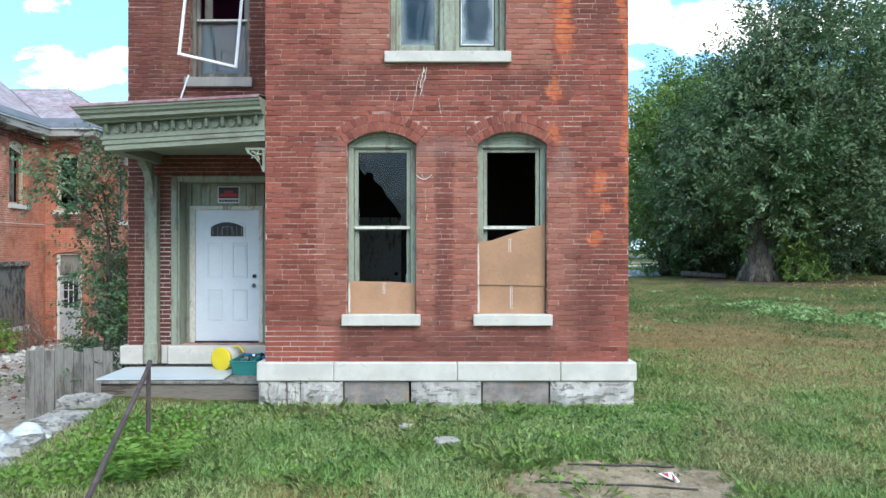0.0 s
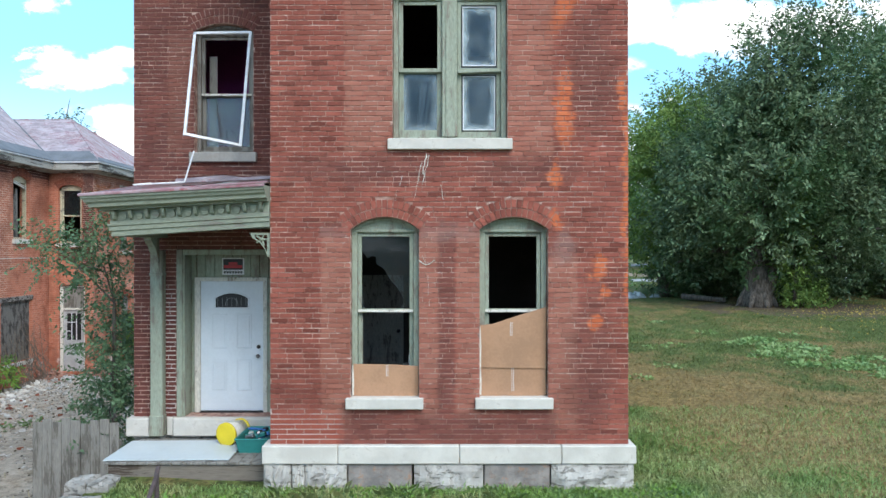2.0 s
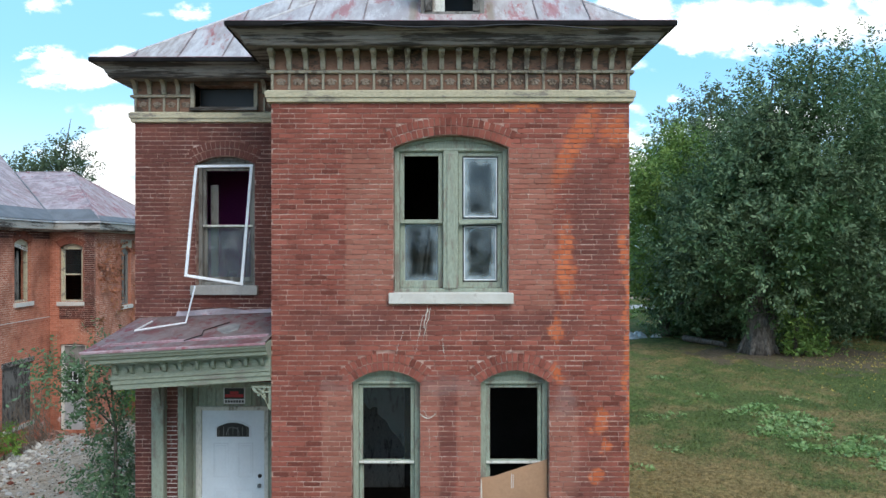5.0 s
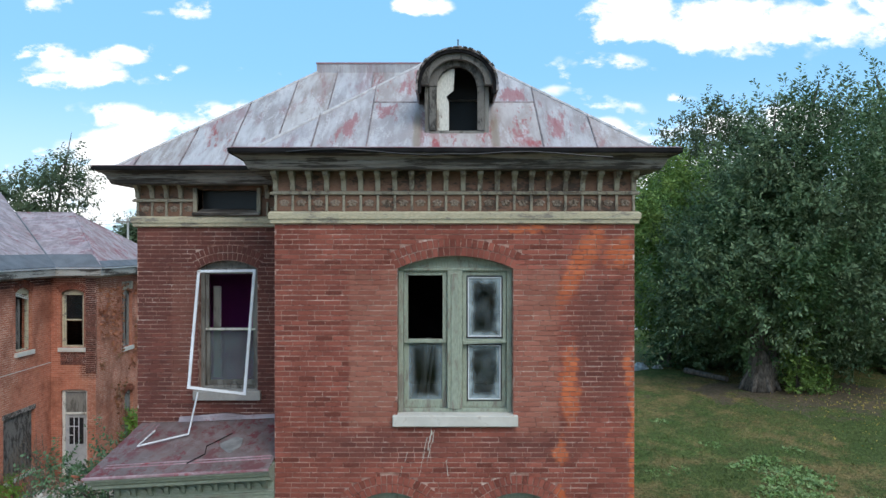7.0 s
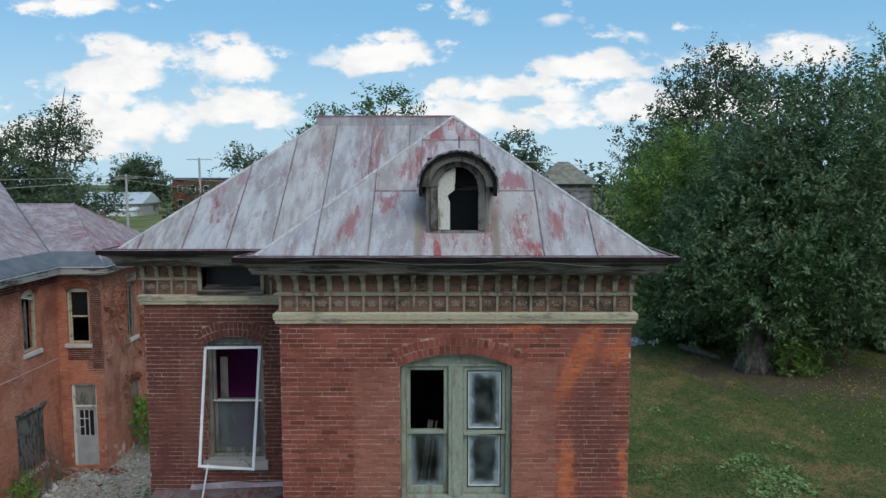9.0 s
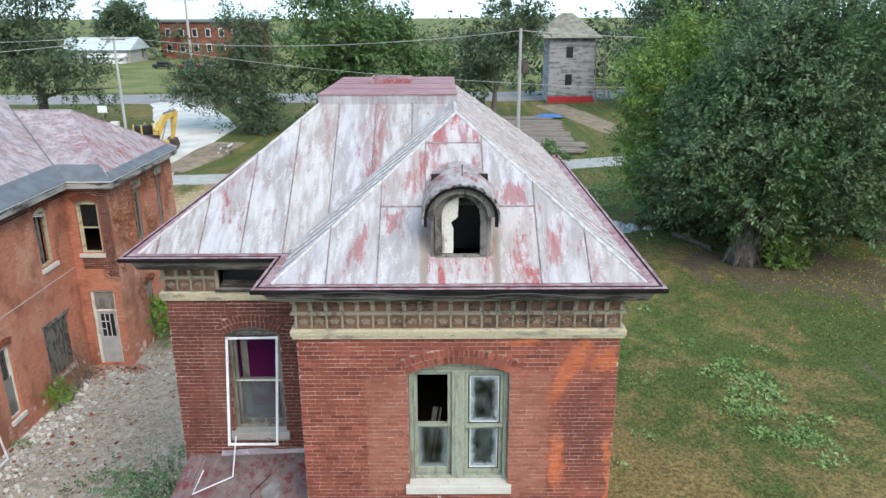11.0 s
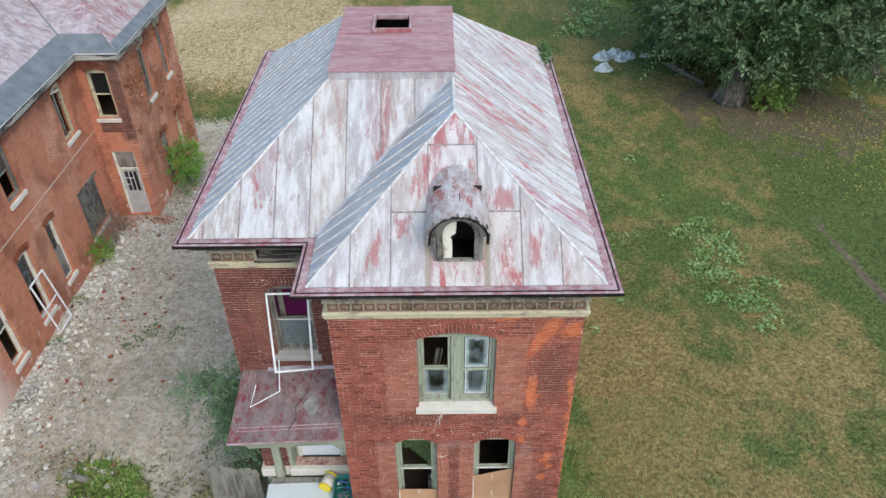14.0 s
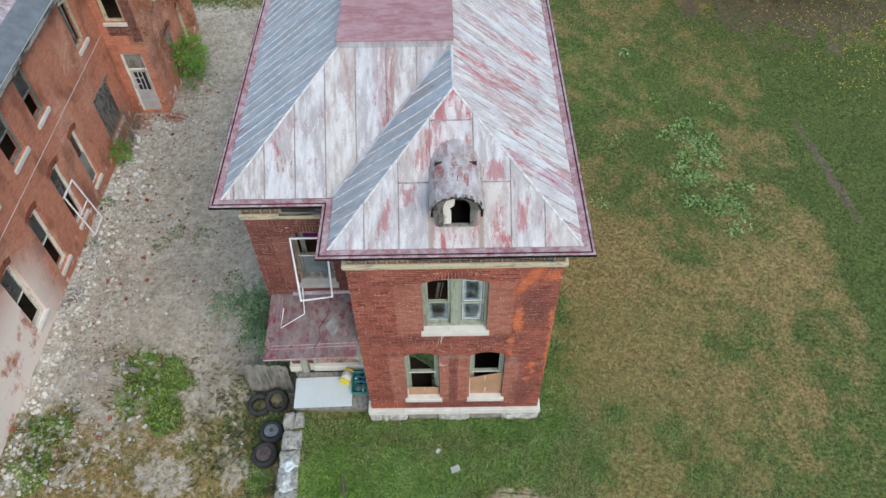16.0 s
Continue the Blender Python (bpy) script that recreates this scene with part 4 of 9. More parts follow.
# ---- ground ----
def vnoise(x, y, seed=0):
    """Smooth value noise, 0 to 1, on arrays."""
    xi, yi = np.floor(x).astype(np.int64), np.floor(y).astype(np.int64)
    fx, fy = x - xi, y - yi
    fx, fy = fx * fx * (3 - 2 * fx), fy * fy * (3 - 2 * fy)

    def h(a, b):
        k = (a * 374761393 + b * 668265263 + seed * 974711) & 0x7FFFFFFF
        k = ((k ^ (k >> 13)) * 1274126177) & 0x7FFFFFFF
        return ((k ^ (k >> 16)) & 0xFFFF) / 65535.0
    return (h(xi, yi) * (1 - fx) + h(xi + 1, yi) * fx) * (1 - fy) + (h(xi, yi + 1) * (1 - fx) + h(xi + 1, yi + 1) * fx) * fy


def fbm(x, y, seed=0):
    return (vnoise(x, y, seed) * 4 + vnoise(x * 2.1, y * 2.1, seed + 1) * 2 + vnoise(x * 4.3, y * 4.3, seed + 2)) / 7


def sm(v, a, b):
    t = np.clip((v - a) / (b - a), 0, 1)
    return t * t * (3 - 2 * t)


LOW = -1.2            # the lot beside the house lies lower, behind a stone retaining wall


def ground_z(x, y):
    x, y = np.asarray(x, float), np.asarray(y, float)
    hi = np.where(y < 9.2, -0.075 * (9.2 - np.maximum(y, 2.0)), np.minimum(0.022 * (y - 9.2), 0.55)) + np.clip(0.010 * (x - 4), 0, 0.25)
    hi = hi + (fbm(x * 0.5, y * 0.5, 3) - 0.5) * 0.10 - 0.065 * np.exp(-((y - 9.1) / 0.7) ** 2) * (1 - sm(np.abs(x), 2.6, 4.0))
    lo = LOW + (fbm(x * 0.6, y * 0.6, 9) - 0.5) * 0.12
    k = sm(x, -4.75, -4.55) * (1 - sm(y, 19, 24)) + sm(x, -9.0, 1.0) * sm(y, 19, 24)
    k = np.maximum(k, sm(y, 27, 44))
    return lo * (1 - k) + hi * k


def gz(x, y):
    return float(ground_z(x, y))


def blob(x, y, cx, cy, rx, ry, seed=0, wob=0.5, turn=0.0):
    c, s = math.cos(radians(turn)), math.sin(radians(turn))
    dx, dy = (x - cx) * c + (y - cy) * s, -(x - cx) * s + (y - cy) * c
    d = np.sqrt((dx / rx) ** 2 + (dy / ry) ** 2) + (fbm(x * 1.1, y * 1.1, 20 + seed) - 0.5) * wob * 2
    return 1 - sm(d, 0.6, 1.15)


def cover(x, y):
    """Bare earth, dry turf and lush weeds, each 0 to 1."""
    x, y = np.asarray(x, float), np.asarray(y, float)
    left = 1 - sm(x, -4.8, -4.5)
    bare = left * (1 - sm(x + y * 0.0, -4.6, -4.0)) * 0.95 * sm(y, 8.6 + (fbm(x, y, 31) - 0.5) * 5, 11.0) * (1 - sm(y, 30, 33))
    bare = np.maximum(bare, left * (1 - sm(y, 9, 13)) * (0.05 + 0.42 * fbm(x * 0.8, y * 0.8, 35)))
    bare = np.maximum(bare, blob(x, y, -8.0, 8.0, 1.2, 0.7, 1, 0.9) * 0.65)
    bare = np.maximum(bare, blob(x, y, -6.4, 8.9, 0.5, 1.5, 2, 0.9) * 0.55)
    bare = np.maximum(bare, blob(x, y, -11.0, 8.2, 0.8, 0.9, 3, 0.9) * 0.65)
    green_left = np.maximum.reduce([blob(x, y, -9.4, 11.2, 1.3, 1.1, 4), blob(x, y, -8.7, 9.9, 0.7, 0.9, 5), blob(x, y, -12.2, 9.4, 0.9, 0.6, 6), blob(x, y, -12.4, 8.2, 0.8, 0.8, 7)])
    bare = bare * (1 - green_left)
    back = blob(x, y, -11.5, 40, 7.5, 8, 8, 0.4) * sm(y, 32, 36)
    bare = np.maximum(bare, back * (0.40 + 0.55 * fbm(x * 0.3, y * 0.3, 44)))
    # bare patches; those below the trees also carry some of their shade
    patches = np.maximum.reduce([blob(x, y, 1.75, 6.5, 1.0, 0.62, 9, 1.0) * 0.80, blob(x, y, 3.2, 5.6, 0.6, 0.4, 10, 0.8) * 0.7, blob(x, y, 15.2, 28.2, 4.8, 2.4, 11, 1.0) * 0.62, blob(x, y, 17.6, 26.8, 2.4, 0.35, 12, 0.3, 28) * 0.7, blob(x, y, 14.2, 30.4, 4.8, 2.2, 14, 1.0) * 0.75, blob(x, y, 3.6, 27.5, 0.8, 1.0, 15) * 0.6])
    bare = np.maximum(bare, patches)
    dry = 0.40 + sm(x, 2.6, 5.0) * (1 - sm(x, 12.2, 13.4)) * (1 - sm(y + (fbm(x * 0.4, y * 0.4, 43) - 0.5) * 8, 15, 21)) * 0.16 + (fbm(x * 0.35, y * 0.35, 40) - 0.5) * 0.8 + (fbm(x * 1.6 + y * 0.5, y * 1.1, 41) - 0.5) * 0.9
    dry = dry + blob(x, y, 5.5, 12.5, 3.2, 6.5, 16) * 0.30 + blob(x, y, 10.5, 12.5, 2.5, 5, 17) * 0.25 + blob(x, y, 13.65, 18.4, 0.34, 3.6, 18, 0.3, 7) * 0.9
    dry = dry - blob(x, y, 14.8, 18, 2.0, 9, 19) * 0.55 - blob(x, y, 7.5, 22, 4, 3, 20) * 0.2 - blob(x, y, 0, 8.4, 6, 1.3, 21) * 0.55 - sm(y, 32, 46) * 0.1
    lawn = sm(x, 2.3, 2.6)
    dry = dry - 0.06 * lawn * (1 - sm(y, 20, 24)) + (fbm(x * 0.8, y * 0.8, 45) - 0.5) * 0.6 + (fbm(x * 2.3, y * 2.3, 46) - 0.5) * 0.7
    # right of x 12.2 the greener turf also takes in painted tree shade
    dry = dry + lawn * (blob(x, y, 4.9, 11.5, 1.1, 6.0, 47, 0.6, 4) * 0.48 + blob(x, y, 11.9, 14.5, 1.0, 4.5, 48, 0.6, 10) * 0.10 - sm(x, 6.0, 9.0) * (1 - sm(y, 11, 15)) * 0.36 + sm(y, 17, 22) * (1 - sm(y, 28, 31)) * (1 - sm(x, 11, 13)) * 0.16 - (1 - sm(x, 3.1, 3.9)) * (1 - sm(y, 18, 21)) * 0.42 - sm(x, 12.2, 13.4) * (1 - sm(y, 23, 26)) * 0.85)
    dry = np.clip(dry, 0.0, 0.80)
    bare = np.maximum(bare, blob(x, y, 13.65, 18.4, 0.20, 3.4, 18, 0.3, 7) * 0.78)
    dry = dry + back + left * sm(y, 12, 9) * 0.45 - sm(y, 19, 23) * (1 - sm(y, 27, 30)) * sm(x, 2, 4) * 0.12
    lush = np.maximum.reduce([blob(x, y, -3.5, 7.4, 0.85, 1.4, 22), green_left, blob(x, y, -0.3, 8.75, 2.9, 0.28, 23) * 0.75, blob(x, y, -5.6, 9.2, 0.6, 2.5, 24) * 0.8, blob(x, y, -10.8, 29, 1.6, 2.5, 25) * 0.5, blob(x, y, 15.6, 17, 2.2, 9, 26, 0.6, 6) * 0.22, blob(x, y, -0.4, 7.5, 3.1, 1.2, 29, 0.6) * 0.62, blob(x, y, 7.2, 23.5, 5.5, 3.4, 27, 1.0) * 0.42, blob(x, y, 2.9, 9.6, 0.8, 1.6, 28, 0.7) * 0.5])
    return np.clip(bare, 0, 1), np.clip(dry, 0, 1), np.clip(lush, 0, 1)


def spread(inner0, inner1, step, far, near=None):
    """Grid lines: even between the inner bounds, then ever wider out to far."""
    mid = list(np.arange(inner0, inner1 + 1e-6, step))
    lo, hi = [], []
    d, p = step, inner0
    while p > -far:
        d *= 1.22
        p -= d
        lo.append(p)
    d, p = step, inner1
    while p < far:
        d *= 1.22
        p += d
        hi.append(p)
    return np.array(lo[::-1] + mid + hi)


def build_ground():
    xs, ys = spread(-16, 21, 0.16, 1400), spread(3, 34, 0.16, 1400)
    gx, gy = np.meshgrid(xs, ys)
    z = ground_z(gx, gy)
    nx, ny = len(xs), len(ys)
    verts = np.stack([gx.ravel(), gy.ravel(), z.ravel()], 1)
    i = np.arange((ny - 1) * nx).reshape(ny - 1, nx)[:, :-1].ravel()
    faces = np.stack([i, i + 1, i + nx + 1, i + nx], 1)
    me = bpy.data.meshes.new("ground")
    me.vertices.add(len(verts))
    me.vertices.foreach_set("co", verts.ravel())
    me.loops.add(faces.size)
    me.loops.foreach_set("vertex_index", faces.ravel())
    me.polygons.add(len(faces))
    me.polygons.foreach_set("loop_start", np.arange(0, faces.size, 4))
    me.update(calc_edges=True)
    me.shade_smooth()
    b, d, l = cover(gx, gy)
    att = me.color_attributes.new("cover", "FLOAT_COLOR", "POINT")
    att.data.foreach_set("color", np.stack([b.ravel(), d.ravel(), l.ravel(), (1 - sm(gx, -4.9, -4.4)).ravel() * (0.9 + 0.05 * sm(gy, 28, 33)).ravel() + 0.62 * blob(gx, gy, 1.9, 6.4, 2.4, 1.6, 9).ravel()], 1).ravel())
    single("ground", me, "ground", "lawn of patchy green and dry turf beside a bare grey dirt lot", "ground", kind="structure")


build_ground()

# ---- the brick house ----
XL, XR, XM, YF, YM, YB = -2.25, 2.35, -4.63, 9.12, 10.58, 18.7
TOP = 7.54
FRONT, RECESS = facing(0, YF), facing(0, YM)
WA, WB = (-1.22, -0.34, 1.08, 3.24, 3.40), (0.44, 1.32, 1.08, 3.24, 3.40)
WC = (-0.68, 0.80, 4.40, 6.27, 6.43)
WD = (-3.73, -2.85, 4.42, 6.23, 6.35)
ATTIC = (-3.73, -2.85, 7.04, 7.40, 7.40)
DOORWAY = (-3.99, XL, 0.50, 2.99, 2.99)

house = thing("brick_house", (0, YF, 0), "two-storey red brick house, derelict, with hipped metal roof", "house")
wall_front = part("wall", wall_geo(facing(0, YF + 0.0066), XL, XR, 0.48, TOP, 0.30, [WA, WB, WC]), "mortar", house, "red brick front wall with pale mortar joints")
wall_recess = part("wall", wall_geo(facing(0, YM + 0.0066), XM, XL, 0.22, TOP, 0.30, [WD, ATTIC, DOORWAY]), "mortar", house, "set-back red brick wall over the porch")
part("wall", Geo().box(XR - 0.30, XR, YF + 0.311, YB, -0.9, TOP), "brick_wall", house)
part("wall", Geo().box(XL, XL + 0.30, YF + 0.311, YM + 0.009, -0.9, TOP), "brick_wall", house)
part("wall", Geo().box(XM, XM + 0.30, YM + 0.311, YB, -1.5, TOP), "brick_wall", house)
part("wall", Geo().box(XM + 0.301, XR - 0.301, YB - 0.30, YB, -1.5, TOP), "brick_wall", house)
part("foundation", Geo().box(XM, XL, YM + 0.03, YM + 0.30, -1.5, 0.219), "rubble", house)
# floors, ceiling and partitions that keep the rooms dark, plaster and boards coloured near-black
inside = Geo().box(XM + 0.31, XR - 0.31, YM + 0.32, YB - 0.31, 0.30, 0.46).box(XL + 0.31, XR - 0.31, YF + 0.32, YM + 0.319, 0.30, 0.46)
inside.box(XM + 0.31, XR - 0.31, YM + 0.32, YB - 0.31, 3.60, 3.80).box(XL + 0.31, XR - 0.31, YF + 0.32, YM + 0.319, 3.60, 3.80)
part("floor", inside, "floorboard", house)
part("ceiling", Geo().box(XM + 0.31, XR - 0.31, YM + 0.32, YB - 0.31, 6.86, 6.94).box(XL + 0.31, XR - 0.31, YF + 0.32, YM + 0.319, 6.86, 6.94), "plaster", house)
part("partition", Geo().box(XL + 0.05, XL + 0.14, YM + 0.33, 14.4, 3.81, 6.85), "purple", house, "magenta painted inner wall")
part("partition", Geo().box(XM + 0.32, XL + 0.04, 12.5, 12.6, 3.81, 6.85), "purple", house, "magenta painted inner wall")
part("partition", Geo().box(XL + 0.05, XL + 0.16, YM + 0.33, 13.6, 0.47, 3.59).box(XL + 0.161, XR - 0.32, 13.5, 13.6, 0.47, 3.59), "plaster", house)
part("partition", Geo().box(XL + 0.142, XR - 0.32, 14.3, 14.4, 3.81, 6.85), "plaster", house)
idoor = part("door", Geo().box(-1.62, -0.78, 13.44, 13.495, 0.47, 2.5, 0.005), "dirty_white", house, "grimy white inner door")
part("knob", Geo().ball((-0.87, 13.40, 1.45), 0.035), "black", idoor)

# water table and foundation
for a, b in ((-2.34, -1.375), (-1.37, 0.175), (0.18, 1.475), (1.48, 2.43)):
    part("base_stone", Geo().box(a, b, YF - 0.09, YF + 0.25, 0.25, 0.485, 0.012), "limestone", house, "dressed white limestone block")
rnd = random.Random(5)


def rock(g, x0, x1, y0, z0, z1, bulge=0.05, n=7, m=4):
    """A rock-faced block: the face breaks forward unevenly within its drafted edge."""
    vs, fs = [], []
    for j in range(m + 1):
        for i in range(n + 1):
            u, v = i / n, j / m
            edge = min(u, 1 - u, v * 0.6, (1 - v) * 0.6) * 8
            d = min(1, edge) * bulge * rnd.uniform(0.35, 1.1)
            vs.append((x0 + (x1 - x0) * u, y0 - d, z0 + (z1 - z0) * v))
    for j in range(m):
        for i in range(n):
            a = j * (n + 1) + i
            fs.append((a, a + 1, a + n + 2, a + n + 1))
    k = len(vs)
    vs += [(x0, y0 + 0.2, z0), (x1, y0 + 0.2, z0), (x1, y0 + 0.2, z1), (x0, y0 + 0.2, z1)]
    top, low = [m * (n + 1) + i for i in range(n + 1)], list(range(n + 1))
    lef, rig = [j * (n + 1) for j in range(m + 1)], [j * (n + 1) + n for j in range(m + 1)]
    fs += [tuple(top) + (k + 2, k + 3), tuple(low[::-1]) + (k, k + 1), tuple(lef) + (k + 3, k), tuple(rig[::-1]) + (k + 1, k + 2)]
    g.add(vs, fs)


for a, b, mt in ((-2.32, -1.97, "rubble"), (-1.96, -1.80, "rubble"), (-1.79, -1.26, "rubble"), (-1.24, -0.43, "brown_stone"), (-0.40, 0.48, "rubble"), (0.50, 1.33, "brown_stone"), (1.35, 2.40, "rubble")):
    g = Geo()
    rock(g, a, b, YF - (0.06 if mt == "rubble" else 0.045), -0.42, 0.245, 0.065 if mt == "rubble" else 0.02, 12, 8)
    part("foundation_stone", g, mt, house, "rock-faced pale foundation block" if mt == "rubble" else "stained brown foundation block")

# sills
for o, y, mt in ((WA, YF, "limestone"), (WB, YF, "limestone"), (WC, YF, "limestone"), (WD, YM, "concrete")):
    part("sill", Geo().box(o[0] - 0.058, o[1] + 0.058, y - 0.07, y + 0.20, o[2] - 0.138, o[2] + 0.0035, 0.008), mt, house, "dressed limestone window sill")


def sash_geo(x0, x1, z0, z1, y, w=0.055, low=0.07, thick=0.04):
    g = Geo()
    g.box(x0, x0 + w, y, y + thick, z0, z1, 0.004).box(x1 - w, x1, y, y + thick, z0, z1, 0.004)
    g.box(x0 + w, x1 - w, y + 0.002, y + thick - 0.002, z0, z0 + low, 0.004).box(x0 + w, x1 - w, y + 0.002, y + thick - 0.002, z1 - w * 0.8, z1, 0.004)
    return g


def frame_geo(o, y, w=0.075, mullion=None, rail=None):
    """Jambs, an arched head board and a bottom board, set in an opening."""
    x0, x1, z0, zs, zc = o
    g = Geo()
    g.box(x0 + 0.004, x0 + w, y, y + 0.16, z0 + 0.004, zs, 0.005).box(x1 - w, x1 - 0.004, y, y + 0.16, z0 + 0.004, zs, 0.005)
    g.box(x0 + w, x1 - w, y + 0.01, y + 0.16, z0 + 0.004, z0 + 0.05, 0.004)
    g.box(x0 + w, x1 - w, y + 0.012, y + 0.16, zs - 0.045, zs - 0.012, 0.004)
    pts = [(p[0], y + 0.018, p[1] - 0.004) for p in opening_points((x0 + 0.004, x1 - 0.004, z0, zs, zc), 14)]
    g.prism([(x0 + 0.004, y + 0.030, zs - 0.012)] + pts[:] + [(x1 - 0.004, y + 0.030, zs - 0.012)], (0, 0.11, 0))
    # raised moulding that follows the arch, and the lens-shaped field below it
    for i in range(len(pts) - 1):
        a, b = pts[i], pts[i + 1]
        g.prism([(a[0], y - 0.012, a[2] - 0.04), (b[0], y - 0.012, b[2] - 0.04), (b[0], y - 0.012, b[2]), (a[0], y - 0.012, a[2])], (0, 0.03, 0))
    g.box(x0 + w * 0.6, x1 - w * 0.6, y - 0.014, y + 0.02, zs - 0.030, zs + 0.004, 0.006)
    if mullion:
        g.box(mullion[0], mullion[1], y - 0.01, y + 0.16, z0 + 0.05, zs - 0.01, 0.012)
        g.box(mullion[0] + 0.05, mullion[1] - 0.05, y - 0.022, y, z0 + 0.05, zs - 0.06, 0.006)
    return g


def pane(x0, x1, z0, z1, y, mat, parent, name="pane"):
    ob = part(name, Geo().box(x0, x1, y, y + 0.004, z0, z1), mat, parent)
    ob.visible_shadow = False
    return ob


def shard(pts, y, mat, parent):
    ob = part("broken_pane", Geo().prism([(x, y, z) for x, z in pts], (0, 0.004, 0)), mat, parent, "jagged remains of a broken pane")
    ob.visible_shadow = False
    return ob


fy = YF + 0.13
# ground-floor windows
for o in (WA, WB):
    win = part("window", frame_geo(o, fy), "green_paint", house, "tall sage green sash window, glass broken")
    x0, x1, z0, zs, zc = o
    a, b = x0 + 0.078, x1 - 0.078
    up = part("upper_sash", sash_geo(a, b, 2.165, zs - 0.048, fy + 0.03, 0.05, 0.045), "green_paint", win)
    lo = part("lower_sash", sash_geo(a, b, z0 + 0.052, 2.20, fy + 0.085, 0.055, 0.08), "green_paint", win)
    part("meeting_rail", Geo().box(a + 0.002, b - 0.002, fy + 0.02, fy + 0.028, 2.165, 2.20, 0.003), "dirty_white", win, "rail with its paint worn white")
    if o is WA:
        l, r, t, bt = a + 0.05, b - 0.05, zs - 0.09, 2.21
        shard([(l, 2.98), (l + 0.08, 2.86), (l + 0.12, 2.90), (l + 0.19, 2.89), (l + 0.19, 2.80), (l + 0.30, 2.72), (l + 0.36, 2.60), (l + 0.45, 2.50), (l + 0.56, 2.32), (l + 0.50, bt), (r, bt), (r, t), (l, t)], fy + 0.048, "glass", up)
        shard([(l, bt), (l + 0.05, bt), (l + 0.015, 2.30), (l + 0.02, 2.42), (l, 2.5)], fy + 0.048, "glass", up)
# cardboard over the lower openings
def card(pts, y, label, tape):
    c = thing("cardboard_sheet", (sum(p[0] for p in pts) / len(pts), y, min(p[1] for p in pts)), label, "cardboard")
    part("sheet", Geo().prism([(x, y, z) for x, z in pts], (0, 0.006, 0)), "cardboard", c)
    xl, lo_, hi_ = min(p[0] for p in pts), min(p[1] for p in pts), max(p[1] for p in pts if p[0] < min(q[0] for q in pts) + 0.1)
    part("torn_edge", Geo().prism([(xl - 0.012, y - 0.001, lo_ + 0.01), (xl + 0.012, y - 0.001, lo_ + 0.01), (xl + 0.016, y - 0.001, (lo_ + hi_) / 2), (xl + 0.006, y - 0.001, hi_ - 0.02), (xl - 0.008, y - 0.001, hi_ - 0.02)], (0, -0.002, 0)), "dirty_white", c, "white torn edge")
    for x, z, n in tape:
        for i in range(n):
            for k in (0, 1):
                part("print_mark", Geo().box(x + k * 0.022, x + k * 0.022 + 0.007, y - 0.0015, y - 0.0005, z - i * 0.030, z - i * 0.030 + 0.022), "white_paint", c)
    return c


card([(-1.20, 1.085), (-0.35, 1.085), (-0.352, 1.47), (-0.62, 1.49), (-1.19, 1.50)], YF + 0.095, "plain brown cardboard sheet wedged over a broken window", [(-0.77, 1.46, 5)])
card([(0.455, 1.085), (1.30, 1.085), (1.30, 1.46), (0.46, 1.47)], YF + 0.105, "brown cardboard sheet closing a window's foot", [(0.86, 1.42, 10)])
card([(0.452, 1.455), (1.305, 1.44), (1.31, 2.24), (0.95, 2.13), (0.62, 2.02), (0.45, 2.0)], YF + 0.088, "large slanting brown cardboard sheet over a window", [(0.84, 2.02, 6)])

bottle = thing("bottle", (-0.46, YF + 0.42, 1.45), "small white plastic bottle standing on a stack inside a window", "bottle")
part("stand", Geo().box(-0.56, -0.38, YF + 0.34, YF + 0.52, 0.46, 1.45, 0.01), "dark_wood", bottle)
part("body", Geo().tube([(-0.46, YF + 0.42, 1.452), (-0.46, YF + 0.42, 1.56), (-0.46, YF + 0.42, 1.60), (-0.46, YF + 0.42, 1.64)], [0.034, 0.034, 0.016, 0.014], 12), "white_paint", bottle, "white bottle")
part("cap", Geo().tube([(-0.46, YF + 0.42, 1.641), (-0.46, YF + 0.42, 1.665)], 0.016, 10), "red_sign", bottle)

# upper pair of sashes
win = part("window", frame_geo(WC, fy, 0.07, (-0.045, 0.155)), "green_paint", house, "paired sage green sash window with peeling paint")
x0, x1, z0, zs, zc = WC
